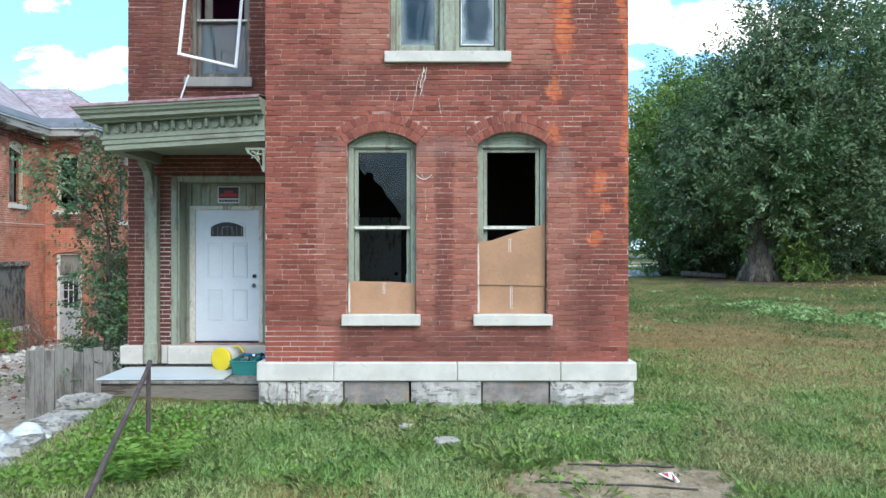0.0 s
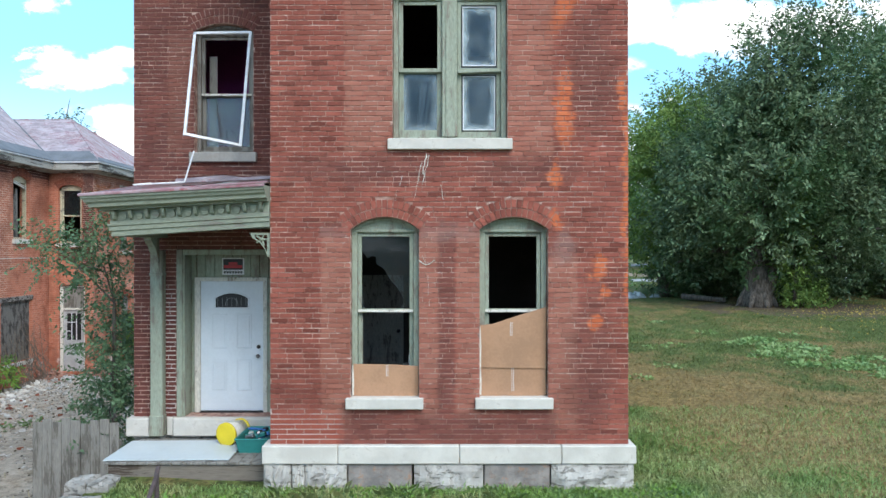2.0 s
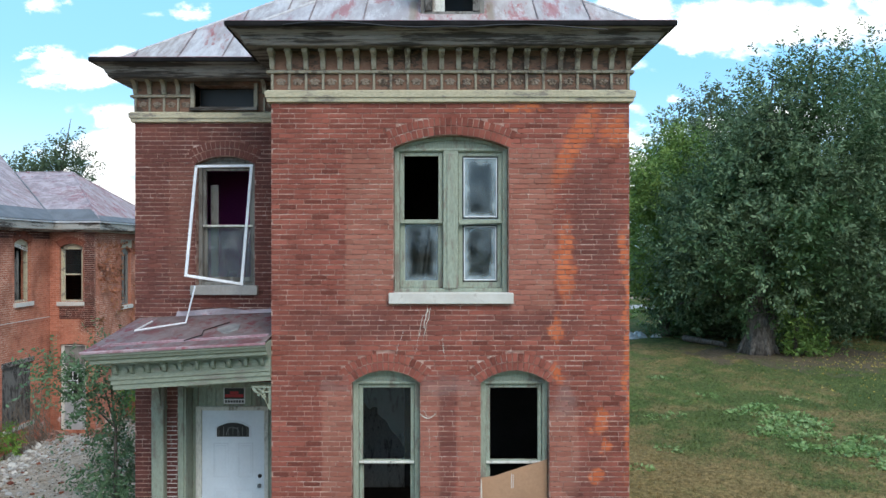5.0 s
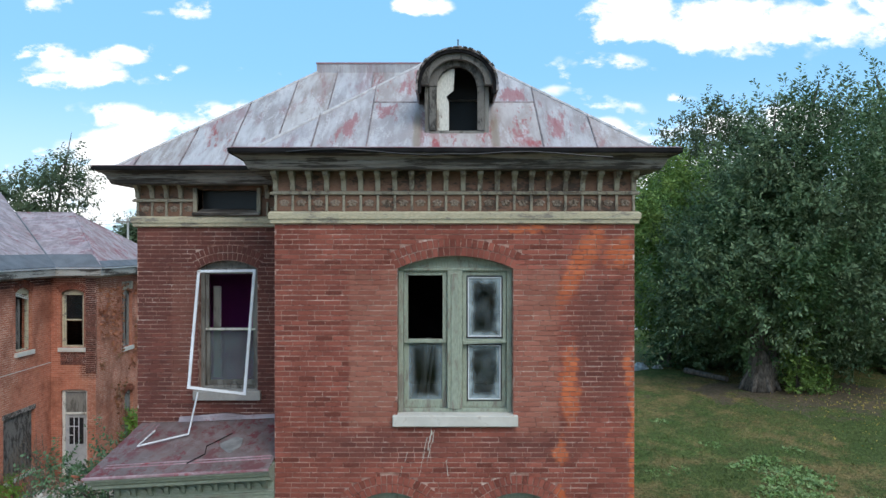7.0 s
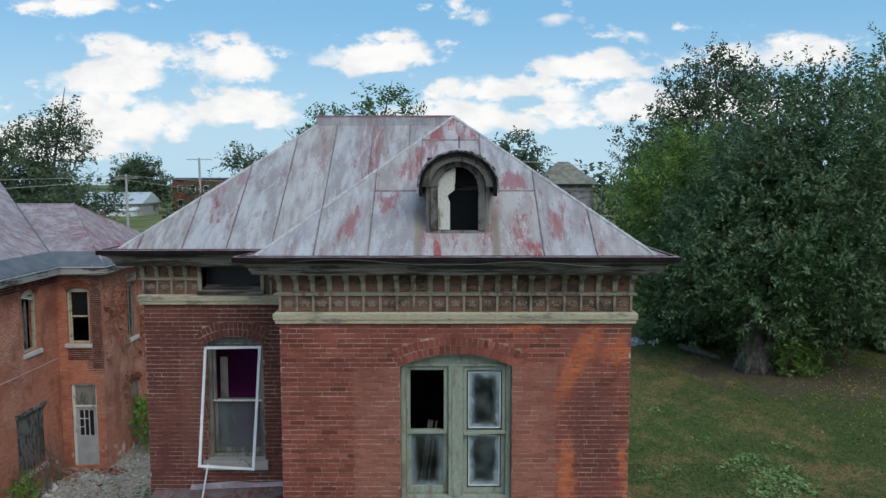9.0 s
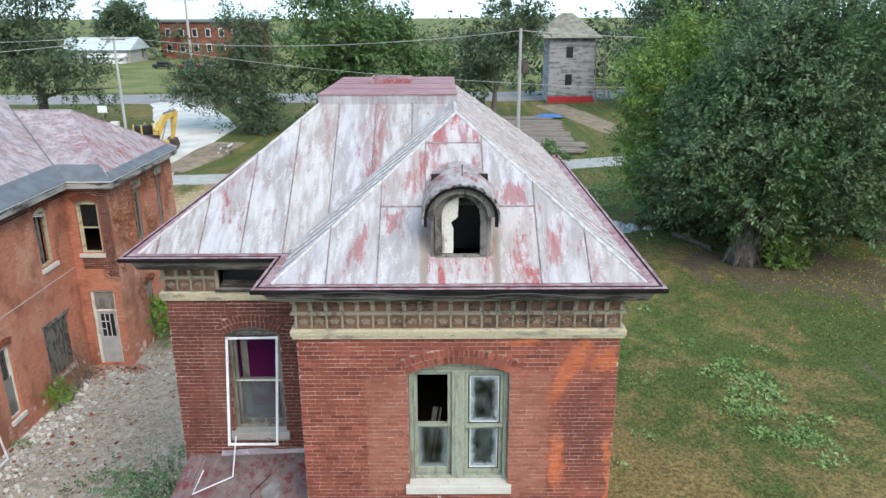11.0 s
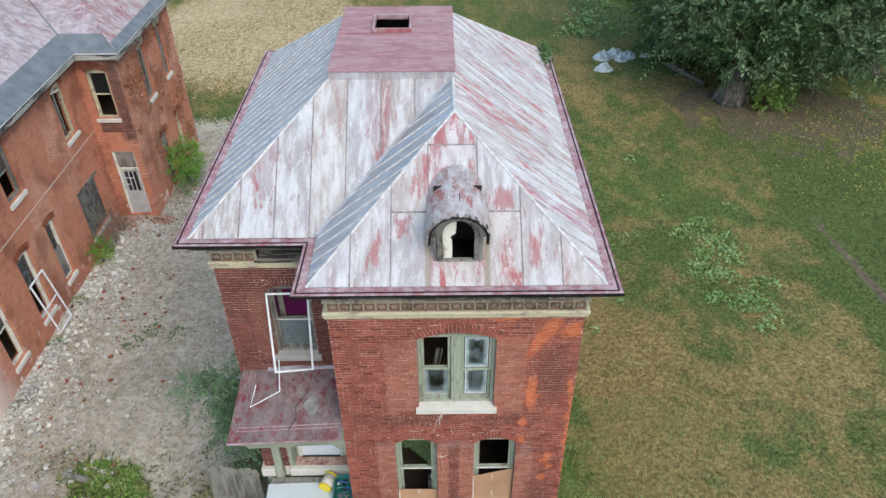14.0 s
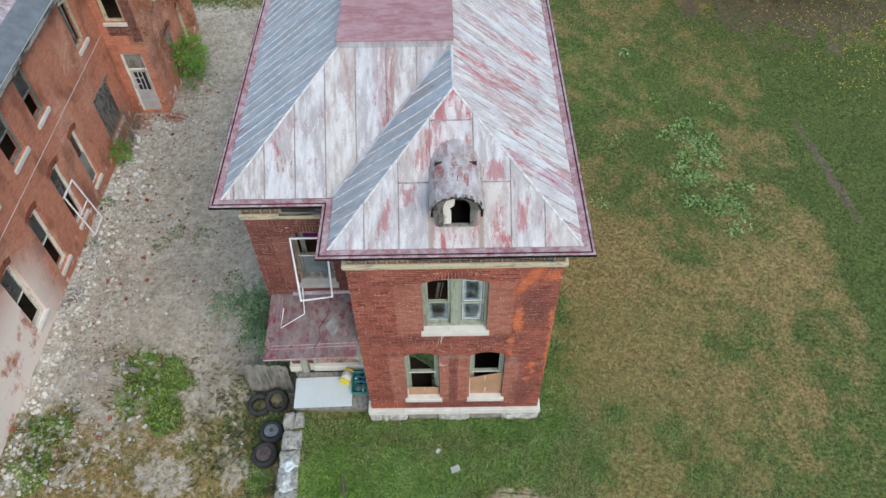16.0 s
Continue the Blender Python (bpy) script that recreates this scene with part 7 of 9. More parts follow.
for k, mt in enumerate(("planks", "cardboard", "dark_wood", "grey_post")):
    a = n1[0][0] + 0.09 + k * 0.15
    part("inner_board", Geo(N1).box(a, a + 0.11, 0.22 + 0.03 * (k % 2), 0.25 + 0.03 * (k % 2), n1[0][2], n1[0][3] - 0.25 - 0.1 * (k % 3), 0.004), mt, nb, "rough upright board behind an empty window")
part("fallen_head", Geo(N1 @ pose(n1[0][0] + 0.10, 0.06, n1[0][3] - 0.10, 0, 14, 0)).box(0, 0.72, 0, 0.04, 0, 0.05, 0.008).box(0.04, 0.66, 0.005, 0.03, 0.07, 0.10, 0.006), "dirty_white", nb, "slipped pale window head")
for o in n3[:2]:
    for k in range(3):
        a = o[0] + 0.16 + k * 0.17
        part("inner_board", Geo(N3).box(a, a + 0.06, 0.09, 0.12, o[2], o[3] - 0.03, 0.004), "grey_post" if k % 2 else "dark_wood", nb)
    part("lintel", Geo(N3).box(o[0] - 0.05, o[1] + 0.05, -0.02, 0.09, o[4] + 0.0, o[4] + 0.30, 0.01), "tan_paint", nb, "pale peeling lintel board")
for i, o in enumerate(n3):
    if i < 2:
        nb_window(N3, o, "grey_post")
    else:
        nb_window(N3, o, "grey_wood" if i == 2 else "cream_paint", False, (0.0, 1.0, "grey_post" if i == 2 else "cream_paint"), False)
# white door with nine lights, board above
x0, x1, z0, zs, zc = n2[1]
fr_ = part("door_frame", Geo(N2).box(x0 + 0.004, x0 + 0.10, 0.06, 0.2, z0, zs - 0.004, 0.006).box(x1 - 0.06, x1 - 0.004, 0.06, 0.2, z0, zs - 0.004, 0.006).box(x0 + 0.10, x1 - 0.06, 0.06, 0.2, 0.95, 1.02, 0.006).box(x0 + 0.10, x1 - 0.06, 0.06, 0.2, 1.72, zs - 0.004), "dirty_white", nb)
part("transom_board", Geo(N2).box(x0 + 0.10, x1 - 0.06, 0.12, 0.15, 1.02, 1.72, 0.004), "grey_post", nb)
a, b = x0 + 0.105, x1 - 0.065
nd_ = part("door", Geo(N2).box(a, b, 0.10, 0.14, z0, -0.05, 0.004).box(a, a + 0.11, 0.10, 0.14, -0.05, 0.94).box(b - 0.11, b, 0.10, 0.14, -0.05, 0.94).box(a + 0.11, b - 0.11, 0.10, 0.14, 0.84, 0.94), "door_grey", nb, "white metal door, greyed for shade, with a barred glass upper half")
for k in range(1, 3):
    xx, zz = a + 0.11 + (b - a - 0.22) * k / 3, -0.05 + 0.89 * k / 3
    part("glazing_bar", Geo(N2).box(xx - 0.012, xx + 0.012, 0.10, 0.12, -0.05, 0.84).box(a + 0.11, xx - 0.012, 0.102, 0.118, zz - 0.012, zz + 0.012), "white_metal", nd_)
part("pane", Geo(N2).box(a + 0.11, b - 0.11, 0.125, 0.13, -0.05, 0.84), "black", nd_)
# white sash frame leaning out of a lower window
lf = thing("loose_window_frame", (-12.9, 17.3, LOW), "white window frame leaning against the brick wall", "window frame")
c4 = [Vector((-13.12, 16.95, 0.95)), Vector((-13.12, 17.80, 0.95)), Vector((-12.85, 17.85, -1.08)), Vector((-12.85, 17.0, -1.08))]
for p, q in ((0, 1), (1, 2), (2, 3), (3, 0)):
    part("rail", Geo().tube([c4[p], c4[q]], 0.03, 4), "white_metal", lf)
part("rail", Geo().tube([(c4[0] + c4[3]) / 2, (c4[1] + c4[2]) / 2], 0.022, 4), "white_metal", lf)


# ---- leaves and branches ----
def quads_mesh(name, verts, per=4):
    """A mesh of separate faces from an array of (n, per, 3)."""
    n = len(verts)
    me = bpy.data.meshes.new(name)
    me.vertices.add(n * per)
    me.vertices.foreach_set("co", np.ascontiguousarray(verts, dtype=np.float32).ravel())
    me.loops.add(n * per)
    me.loops.foreach_set("vertex_index", np.arange(n * per, dtype=np.int32))
    me.polygons.add(n)
    me.polygons.foreach_set("loop_start", np.arange(0, n * per, per, dtype=np.int32))
    me.update(calc_edges=True)
    return me


def unit(v):
    return v / np.maximum(np.linalg.norm(v, axis=-1, keepdims=True), 1e-6)


def leaf_quads(pos, along, size, rng, slim=0.42):
    """Diamond leaves at pos, pointing along, rolled at random."""
    n = len(pos)
    along = unit(along)
    side = unit(np.cross(along, rng.normal(size=(n, 3))))
    nrm = np.cross(along, side)
    ln = size * rng.uniform(0.65, 1.25, (n, 1))
    base, tip = pos, pos + along * ln
    mid = pos + along * ln * 0.45 + nrm * ln * 0.10
    return np.stack([base, mid + side * ln * slim * 0.5, tip, mid - side * ln * slim * 0.5], 1)


def twigs(lobes, per_twig, n_total, length, size, rng, rise=0.55, shell=0.5, slim=0.42, clumps=0):
    """Leaves on many short shoots that fill and fringe the lobes (cx, cy, cz, rx, ry, rz)."""
    if clumps:
        fine = []
        for l in lobes:
            k = max(4, int(clumps * (l[3] * l[4] * l[5]) ** (2 / 3)))
            d = unit(rng.normal(size=(k, 3)))
            c = np.array(l[:3]) + d * np.array(l[3:]) * rng.uniform(0.45, 0.95, (k, 1))
            r = rng.uniform(0.17, 0.36, k) * (l[3] * l[4] * l[5]) ** (1 / 3)
            fine += [(*c[i], r[i] * 1.1, r[i] * 1.1, r[i] * 0.85) for i in range(k)]
        lobes = fine
    vol = np.array([(l[3] * l[4] * l[5]) ** (2 / 3) for l in lobes])
    counts = np.maximum(1, (n_total * vol / vol.sum()).astype(int))
    out, stems = [], []
    for l, n in zip(lobes, counts):
        d = unit(rng.normal(size=(n, 3)))
        r = (shell + (1 - shell) * rng.uniform(0, 1, (n, 1)) ** 0.6) * rng.uniform(0.85, 1.12, (n, 1))
        p = np.array(l[:3]) + d * r * np.array(l[3:])
        way_ = unit(d * 0.8 + np.array([0, 0, rise]) + rng.normal(size=(n, 3)) * 0.35)
        ln = length * rng.uniform(0.5, 1.5, (n, 1))
        flat_ = unit(np.cross(way_, rng.normal(size=(n, 3))))
        for k in range(per_twig):
            t = (k + 0.3) / per_twig
            sag = np.array([0, 0, -0.18]) * t * t * ln
            q = p + way_ * ln * t + sag
            lat = flat_ * (1 if k % 2 else -1) + rng.normal(size=(n, 3)) * 0.3
            out.append(leaf_quads(q, way_ * 0.45 + lat * 0.9 + np.array([0, 0, -0.25]), size, rng, slim))
    return np.concatenate(out)


def plumes(lobes, n, length, leaves, size, rng, rise=0.7, spread=0.2, slim=0.42):
    """Long leafy shoots that stand out of the crown: leaves set all round each axis, closer towards its tip."""
    vol = np.array([(l[3] * l[4] * l[5]) ** (2 / 3) for l in lobes])
    pick = rng.choice(len(lobes), n, p=vol / vol.sum())
    L = np.array(lobes)[pick]
    d = unit(rng.normal(size=(n, 3)) + np.array([0, -0.25, 0.25]))
    p = L[:, :3] + d * L[:, 3:] * rng.uniform(0.62, 0.95, (n, 1))
    way_ = unit(d * 0.75 + np.array([0, 0, rise]) + rng.normal(size=(n, 3)) * 0.28)
    ln = length * rng.uniform(0.55, 1.45, (n, 1))
    out = []
    for k in range(leaves):
        t = (k + rng.random((n, 1))) / leaves
        rad = unit(np.cross(way_, rng.normal(size=(n, 3))))
        q = p + way_ * ln * t + np.array([0, 0, -0.10]) * ln * t * t + rad * spread * (1.05 - 0.8 * t) * rng.random((n, 1))
        out.append(leaf_quads(q, rad * 0.8 + way_ * 0.55 + np.array([0, 0, -0.15]), size, rng, slim))
    return np.concatenate(out)


def tree(name, base, trunk_r, lobes, n_twigs, per, length, size, mat, label, category="tree", seed=0, fork=0.35, rise=0.55, shell=0.5, lean=(0, 0), bark="bark", slim=0.42, clumps=0, sprays=0, burly=False):
    rng = np.random.default_rng(seed)
    rn = random.Random(seed)
    x, y = base
    z = gz(x, y) - 0.08
    t = thing(name, (x, y, z), label, category)
    top = max(l[2] for l in lobes)
    h = (top - z) * fork
    g = Geo()
    pts = [(x + lean[0] * i / 5 + rn.uniform(-1, 1) * trunk_r * 0.15, y + lean[1] * i / 5, z + h * i / 5) for i in range(6)]
    g.tube(pts, [trunk_r * k for k in (1.55, 1.12, 0.98, 0.92, 0.85, 0.72)], 11)
    if burly:      # a second stem, root flares and burls
        g.tube([(x + 0.1, y, z), (x + 0.45, y - 0.1, z + h * 0.35), (x + 0.95, y - 0.2, z + h * 0.8), (x + 1.3, y - 0.2, z + h)], [trunk_r * k for k in (1.0, 0.72, 0.55, 0.45)], 11)
        for k in range(7):
            a = k * 0.9 + 0.4
            g.tube([(x + math.cos(a) * trunk_r * 0.6, y + math.sin(a) * trunk_r * 0.6, z + 0.9), (x + math.cos(a) * trunk_r * 1.3, y + math.sin(a) * trunk_r * 1.3, z + 0.3), (x + math.cos(a) * trunk_r * 1.7, y + math.sin(a) * trunk_r * 1.7, z - 0.05)], [trunk_r * 0.34, trunk_r * 0.30, trunk_r * 0.12], 7)
            g.ball((x + rn.uniform(-0.5, 0.5) * trunk_r, y - trunk_r * 0.75, z + rn.uniform(0.6, h * 0.8)), trunk_r * rn.uniform(0.18, 0.34), 8, 6)
    part("trunk", g, bark, t, smooth=True)
    for l in lobes:
        a, b = Vector(pts[-1 if l[2] > z + h else 3]), Vector(l[:3])
        mid = a.lerp(b, 0.5) + Vector((rn.uniform(-0.3, 0.3), rn.uniform(-0.3, 0.3), 0.3))
        part("limb", Geo().tube([a, mid, b, b + (b - mid) * 0.7], [trunk_r * 0.45, trunk_r * 0.32, trunk_r * 0.2, trunk_r * 0.05], 6), bark, t)
    leaves = twigs(lobes, per, n_twigs, length, size, rng, rise, shell, slim, clumps)
    if sprays:
        leaves = np.concatenate([leaves, plumes(lobes, sprays, length * 1.6, 40, size * 0.95, rng, rise, 0.27, slim)])
    part("crown", quads_mesh("crown", leaves), mat, t)
    return t


single("gutter_weeds", quads_mesh("gutter_weeds", leaf_quads(GUTTER_WEEDS[0], GUTTER_WEEDS[1].normal(size=(420, 3)) + np.array([0, 0, 0.8]), 0.10, GUTTER_WEEDS[1], 0.55)), "leaf_c", "green weeds rooted in the roof gutter", "weeds", kind="stuff")

# big shade trees beyond the lawn
tree("tree", (13.2, 30.3), 0.50, [(13.8, 31, 6.0, 4.4, 3.8, 4.0), (15.4, 30.8, 9.0, 3.2, 3.2, 3.4), (17.0, 30.5, 6.2, 3.2, 3.4, 3.6), (11.9, 31.4, 4.6, 2.5, 3.0, 2.9), (14.2, 29.4, 4.6, 3.6, 2.0, 2.2), (17.5, 29.8, 3.8, 2.6, 2.2, 2.0), (11.4, 33.0, 2.6, 2.0, 1.8, 1.3), (17.6, 31.6, 2.5, 2.4, 2.0, 1.5), (13.6, 33.5, 2.4, 3.0, 2.0, 1.8), (16.6, 31.2, 11.2, 1.6, 1.7, 1.7), (13.9, 30.9, 10.4, 1.4, 1.6, 1.9), (15.3, 30.6, 11.4, 1.3, 1.5, 1.7), (12.9, 31.2, 8.6, 1.5, 1.6, 1.9)], 5200, 14, 1.0, 0.215, "leaf_a", "large dense dark green shade tree at the lawn's edge", seed=1, rise=0.65, shell=0.35, clumps=3.0, sprays=900, bark="bark", burly=True)
tree("tree", (11.0, 36.0), 0.25, [(11.0, 36, 5.8, 2.2, 2.6, 4.0), (11.4, 36.5, 8.2, 1.7, 1.8, 2.0), (10.6, 36.4, 3.8, 1.8, 1.8, 2.6), (12.8, 37.5, 7.4, 2.2, 2.4, 3.2), (11.4, 37.2, 1.9, 1.9, 1.6, 1.5), (13.4, 38, 2.2, 2.4, 1.8, 1.8)], 1900, 15, 1.2, 0.21, "leaf_b", "yellow-green feathery tree behind the lawn", seed=2, rise=0.9, shell=0.35, clumps=3.0, sprays=330)
tree("tree", (20.8, 33.0), 0.4, [(20.8, 33, 7.5, 3.2, 3.2, 5.2), (20.4, 32.5, 11.0, 1.6, 1.8, 2.2), (22.0, 33.4, 11.5, 3.0, 3.0, 4.0), (20.4, 32.4, 4.2, 2.4, 2.2, 2.4), (20.6, 34.5, 2.4, 2.4, 2, 1.8)], 2100, 14, 1.2, 0.21, "leaf_c", "tall mid-green tree beside the big shade tree", seed=3, rise=0.6, shell=0.35, clumps=3.0, sprays=300)
tree("tree", (33.0, 86.0), 0.6, [(27.5, 86, 17.5, 4.2, 4.0, 4.0), (32, 86, 19.5, 4.2, 4.0, 4.0), (37.5, 87, 17.5, 4.6, 4, 4.5), (30, 85, 11, 6, 4, 6), (38, 86, 10, 6, 4, 6), (24.0, 87, 12.5, 3.5, 3.5, 4.0)], 2000, 11, 1.9, 0.55, "leaf_d", "tall cottonwood rising far behind the lawn", seed=4, clumps=1.4, shell=0.35)
tree("shrub", (14.5, 35.5), 0.06, [(11.4 + i * 1.0, 35.6 + 0.8 * math.sin(i * 1.7), 1.35, 1.2, 1.1, 1.15) for i in range(12)], 2300, 13, 0.8, 0.20, "leaf_a", "dark tangled undergrowth beneath the trees", "undergrowth", seed=31, shell=0.2, rise=0.4)
tree("tree", (26.5, 41.0), 0.4, [(26.5, 41, 9.0, 4.5, 4, 6.5), (24.5, 40, 13.5, 3, 3, 3.6), (29.5, 40, 10, 3.5, 3, 5)], 1300, 12, 1.3, 0.34, "leaf_a", "tall dark tree in the row behind the lawn", seed=5, clumps=2.2, shell=0.35)
tree("tree", (-8.0, 68.0), 0.35, [(-9.5, 68, 8.2, 4.6, 3.6, 5.4), (-5.6, 66.5, 6.4, 3.6, 3.0, 4.6), (-9.6, 68, 13.4, 3.2, 2.6, 2.4), (-5.6, 68, 15.0, 2.4, 2.0, 2.0), (-13.2, 68, 11.6, 2.4, 2.2, 2.0), (-1.5, 67, 4.8, 2.8, 2.6, 3.4), (-8.5, 66.5, 2.4, 3.5, 2, 1.9), (-3.5, 66, 2.2, 3.0, 2, 1.7), (-12.5, 67.5, 2.4, 2.5, 2, 1.8)], 2300, 12, 1.5, 0.42, "leaf_c", "broad bright green tree across the lane", seed=6, clumps=1.8, shell=0.35)
tree("tree", (-18.6, 69.0), 0.30, [(-22.8, 69.5, 5.2, 2.6, 2.4, 2.2), (-18.8, 69, 8.0, 2.4, 2.4, 3.2), (-16.8, 67.5, 5.0, 2.4, 2.2, 3.4), (-21.2, 68, 4.4, 2.2, 1.8, 2.0), (-17.6, 67, 2.2, 2.4, 1.8, 1.6), (-24.6, 69.5, 4.0, 1.6, 1.6, 1.4)], 1500, 12, 1.5, 0.32, "leaf_d", "leaning dark grey-green tree beside the gravel road", seed=7, clumps=1.8, shell=0.35, lean=(-1.6, 0.3), sprays=120)
tree("tree", (-39.0, 71.0), 0.45, [(-39, 71, 11.5, 3.6, 3.4, 4.2), (-43, 71, 8.5, 4.2, 3.4, 5), (-36.8, 69.5, 6.0, 3.6, 3.2, 4.2), (-37.5, 71, 14.8, 2.2, 2.0, 2.4), (-47, 70, 6.5, 4, 3, 5), (-34.0, 72, 4.2, 2.6, 2.4, 3.0)], 2100, 11, 1.5, 0.40, "leaf_d", "tall loose dark tree behind the brick house", seed=8, clumps=1.6, shell=0.35)
tree("tree", (-76.0, 180.0), 0.6, [(-76, 180, 8.6, 6.0, 5.0, 5.6), (-75, 180, 11.6, 3.8, 3.4, 3.2), (-79.6, 180, 6.4, 4.0, 4, 4.6), (-72.6, 180, 6.4, 3.8, 4, 4.4)], 900, 10, 2.0, 0.8, "leaf_d", "round dark tree by the far road", seed=9, clumps=1.6, shell=0.35)
tree("tree", (5.0, 72.0), 0.3, [(5, 72, 8.5, 2.8, 2.6, 4.2), (8.0, 75, 9.5, 3.2, 3, 3.6), (2.0, 74, 6.0, 3, 3, 4)], 800, 11, 1.4, 0.46, "leaf_d", "tree beside the old grey house", seed=10, clumps=1.8, shell=0.35)
tree("tree", (23.5, 78.0), 0.3, [(21.5, 78, 8.5, 3.2, 3.4, 5.5), (25.5, 80, 9.5, 4.4, 4, 5.5), (30, 78, 9, 5, 4, 6)], 1000, 11, 1.4, 0.5, "leaf_d", "dark trees round the old grey house", seed=11, clumps=1.6, shell=0.35)


tree("sucker", (14.45, 29.6), 0.05, [(14.5, 29.5, 1.0, 0.75, 0.6, 0.7), (14.3, 29.4, 2.5, 0.7, 0.6, 1.1), (14.5, 29.2, 4.2, 0.7, 0.6, 1.2), (13.9, 29.2, 5.8, 0.6, 0.6, 0.9), (15.3, 29.6, 0.9, 0.6, 0.5, 0.6)], 420, 12, 0.6, 0.17, "leaf_b", "bright green sucker shoots in front of the big trunk", "sapling", seed=41, fork=0.9, rise=0.9, shell=0.2)


def far_woods():
    """A ragged belt of distant trees all round the open ground."""
    rng = np.random.default_rng(77)
    lobes = []
    for k in range(150):
        x = -330 + k * 4.6 + rng.uniform(-2, 2)
        y = 215 + 45 * math.sin(k * 0.21) + rng.uniform(-12, 12)
        h = 4.2 + 2.6 * rng.random() + 2.0 * math.sin(k * 0.5)
        lobes.append((x, y, 0.6 + h * 0.55, 4.6, 4.0, h * 0.75))
    for k in range(46):
        lobes.append((2 + k * 2.6 + rng.uniform(-1, 1), 104 + rng.uniform(-6, 9), 4.5, 3.2, 3.0, 5.2 + 2.5 * rng.random()))
    for k in range(14):
        lobes.append((-78 + k * 1.2 + rng.uniform(-1, 1), 80 + rng.uniform(-5, 8) + abs(k - 10), 3.4, 2.6, 2.6, 4.4 + 2.2 * rng.random()))
    for k in range(46):
        lobes.append((-70 + k * 3.1 + rng.uniform(-1, 1), -58 + rng.uniform(-6, 6), 3.6, 3.0, 3.0, 4.6 + 2.4 * rng.random() + (2.5 if k > 22 else 0.0)))
    me = quads_mesh("far_woods", twigs(lobes, 7, 9200, 2.0, 1.05, rng, 0.5, 0.4))
    single("far_woods", me, "leaf_d", "distant belt of grey-green trees along the horizon", "trees", kind="stuff")


far_woods()

# sapling between fence and porch, and the shrub by the neighbour's wall
tree("sapling", (-5.2, 11.2), 0.035, [(-5.12, 11.1, 0.3, 0.34, 0.4, 0.9), (-5.22, 11.05, 1.7, 0.38, 0.4, 0.9), (-5.6, 11.0, 2.7, 0.45, 0.4, 0.4), (-6.0, 10.95, 3.0, 0.32, 0.3, 0.3), (-5.15, 11.1, 3.0, 0.32, 0.35, 0.6), (-5.05, 11.3, -0.6, 0.5, 0.45, 0.45), (-5.35, 11.9, 1.0, 0.55, 0.6, 1.0), (-5.6, 12.2, 0.2, 0.6, 0.6, 0.6)], 760, 16, 0.46, 0.072, "leaf_sapling", "slender green sapling growing beside the porch", "sapling", seed=12, fork=0.8, rise=0.5, shell=0.15, slim=0.5)
tree("shrub", (-11.2, 26.4), 0.04, [(-11.2, 26.4, -0.1, 0.75, 0.9, 0.9), (-11.0, 25.7, -0.6, 0.5, 0.5, 0.5), (-11.3, 27.2, -0.3, 0.5, 0.6, 0.7)], 260, 11, 0.3, 0.13, "leaf_bright", "bright green shrub against the brick wall", "shrub", seed=13, rise=0.4, shell=0.3)
tree("shrub", (-12.9, 20.9), 0.03, [(-12.85, 20.9, -0.7, 0.30, 0.5, 0.45)], 70, 10, 0.25, 0.10, "leaf_bright", "small green bush at the foot of the brick wall", "shrub", seed=14, shell=0.2)


def creeper():
    rng = np.random.default_rng(5)
    n = 2600
    y = rng.uniform(24.0, 29.5, n)
    z = rng.uniform(-0.5, 5.3, n)
    keep = (fbm(y * 0.9, z * 0.9, 60) + (z - 2.5) * 0.05 > 0.50) & ~(((y > 25.85) & (y < 26.7) & (z > 2.9) & (z < 5.0)) | ((y > 28.1) & (y < 28.8) & (z > 2.9) & (z < 5.05)))
    y, z = y[keep], z[keep]
    p = np.stack([np.full(len(y), -11.68) + rng.uniform(0, 0.06, len(y)), y, z], 1)
    single("creeper", quads_mesh("creeper", leaf_quads(p, rng.normal(size=p.shape) * np.array([0.4, 1, 1]) + np.array([0.5, 0, -0.4]), 0.11, rng, 0.8)), "ivy", "withered reddish creeper climbing the brick wall", "creeper", kind="stuff")


creeper()

# ---- lanes and far ground ----
def strip(name, path, mat, label, category, lift_=0.02, cross=6):
    """A road laid on the ground along (x, y, width)."""
    pts = []
    for (ax, ay, aw), (bx_, by_, bw) in zip(path, path[1:]):
        n = max(1, int(math.hypot(bx_ - ax, by_ - ay) / 3))
        pts += [(ax + (bx_ - ax) * i / n, ay + (by_ - ay) * i / n, aw + (bw - aw) * i / n) for i in range(n)]
    pts.append(path[-1])
    rn = random.Random(len(path))
    vs, fs = [], []
    for i, (x, y, wd) in enumerate(pts):
        a, b = pts[max(i - 1, 0)], pts[min(i + 1, len(pts) - 1)]
        d = Vector((b[0] - a[0], b[1] - a[1])).normalized()
        for k in range(cross + 1):
            o = (k / cross - 0.5) * (wd + (rn.uniform(-0.16, 0.16) if k in (0, cross) else 0))
            px_, py_ = x + d.y * o, y - d.x * o
            vs.append((px_, py_, gz(px_, py_) + lift_ + (-0.06 if k in (0, cross) else 0.0)))
    for i in range(len(pts) - 1):
        for k in range(cross):
            q = i * (cross + 1) + k
            fs.append((q, q + 1, q + cross + 2, q + cross + 1))
    single(name, Geo().add(vs, fs), mat, label, category, kind="structure")


strip("road", [(-120, 38, 3.4), (-40, 44, 3.4), (-18, 47.2, 3.4), (4, 51.2, 3.3), (12.5, 52.9, 3.6), (30, 56, 3.6), (120, 68, 3.6)], "concrete", "pale concrete lane behind the houses", "road", 0.045)
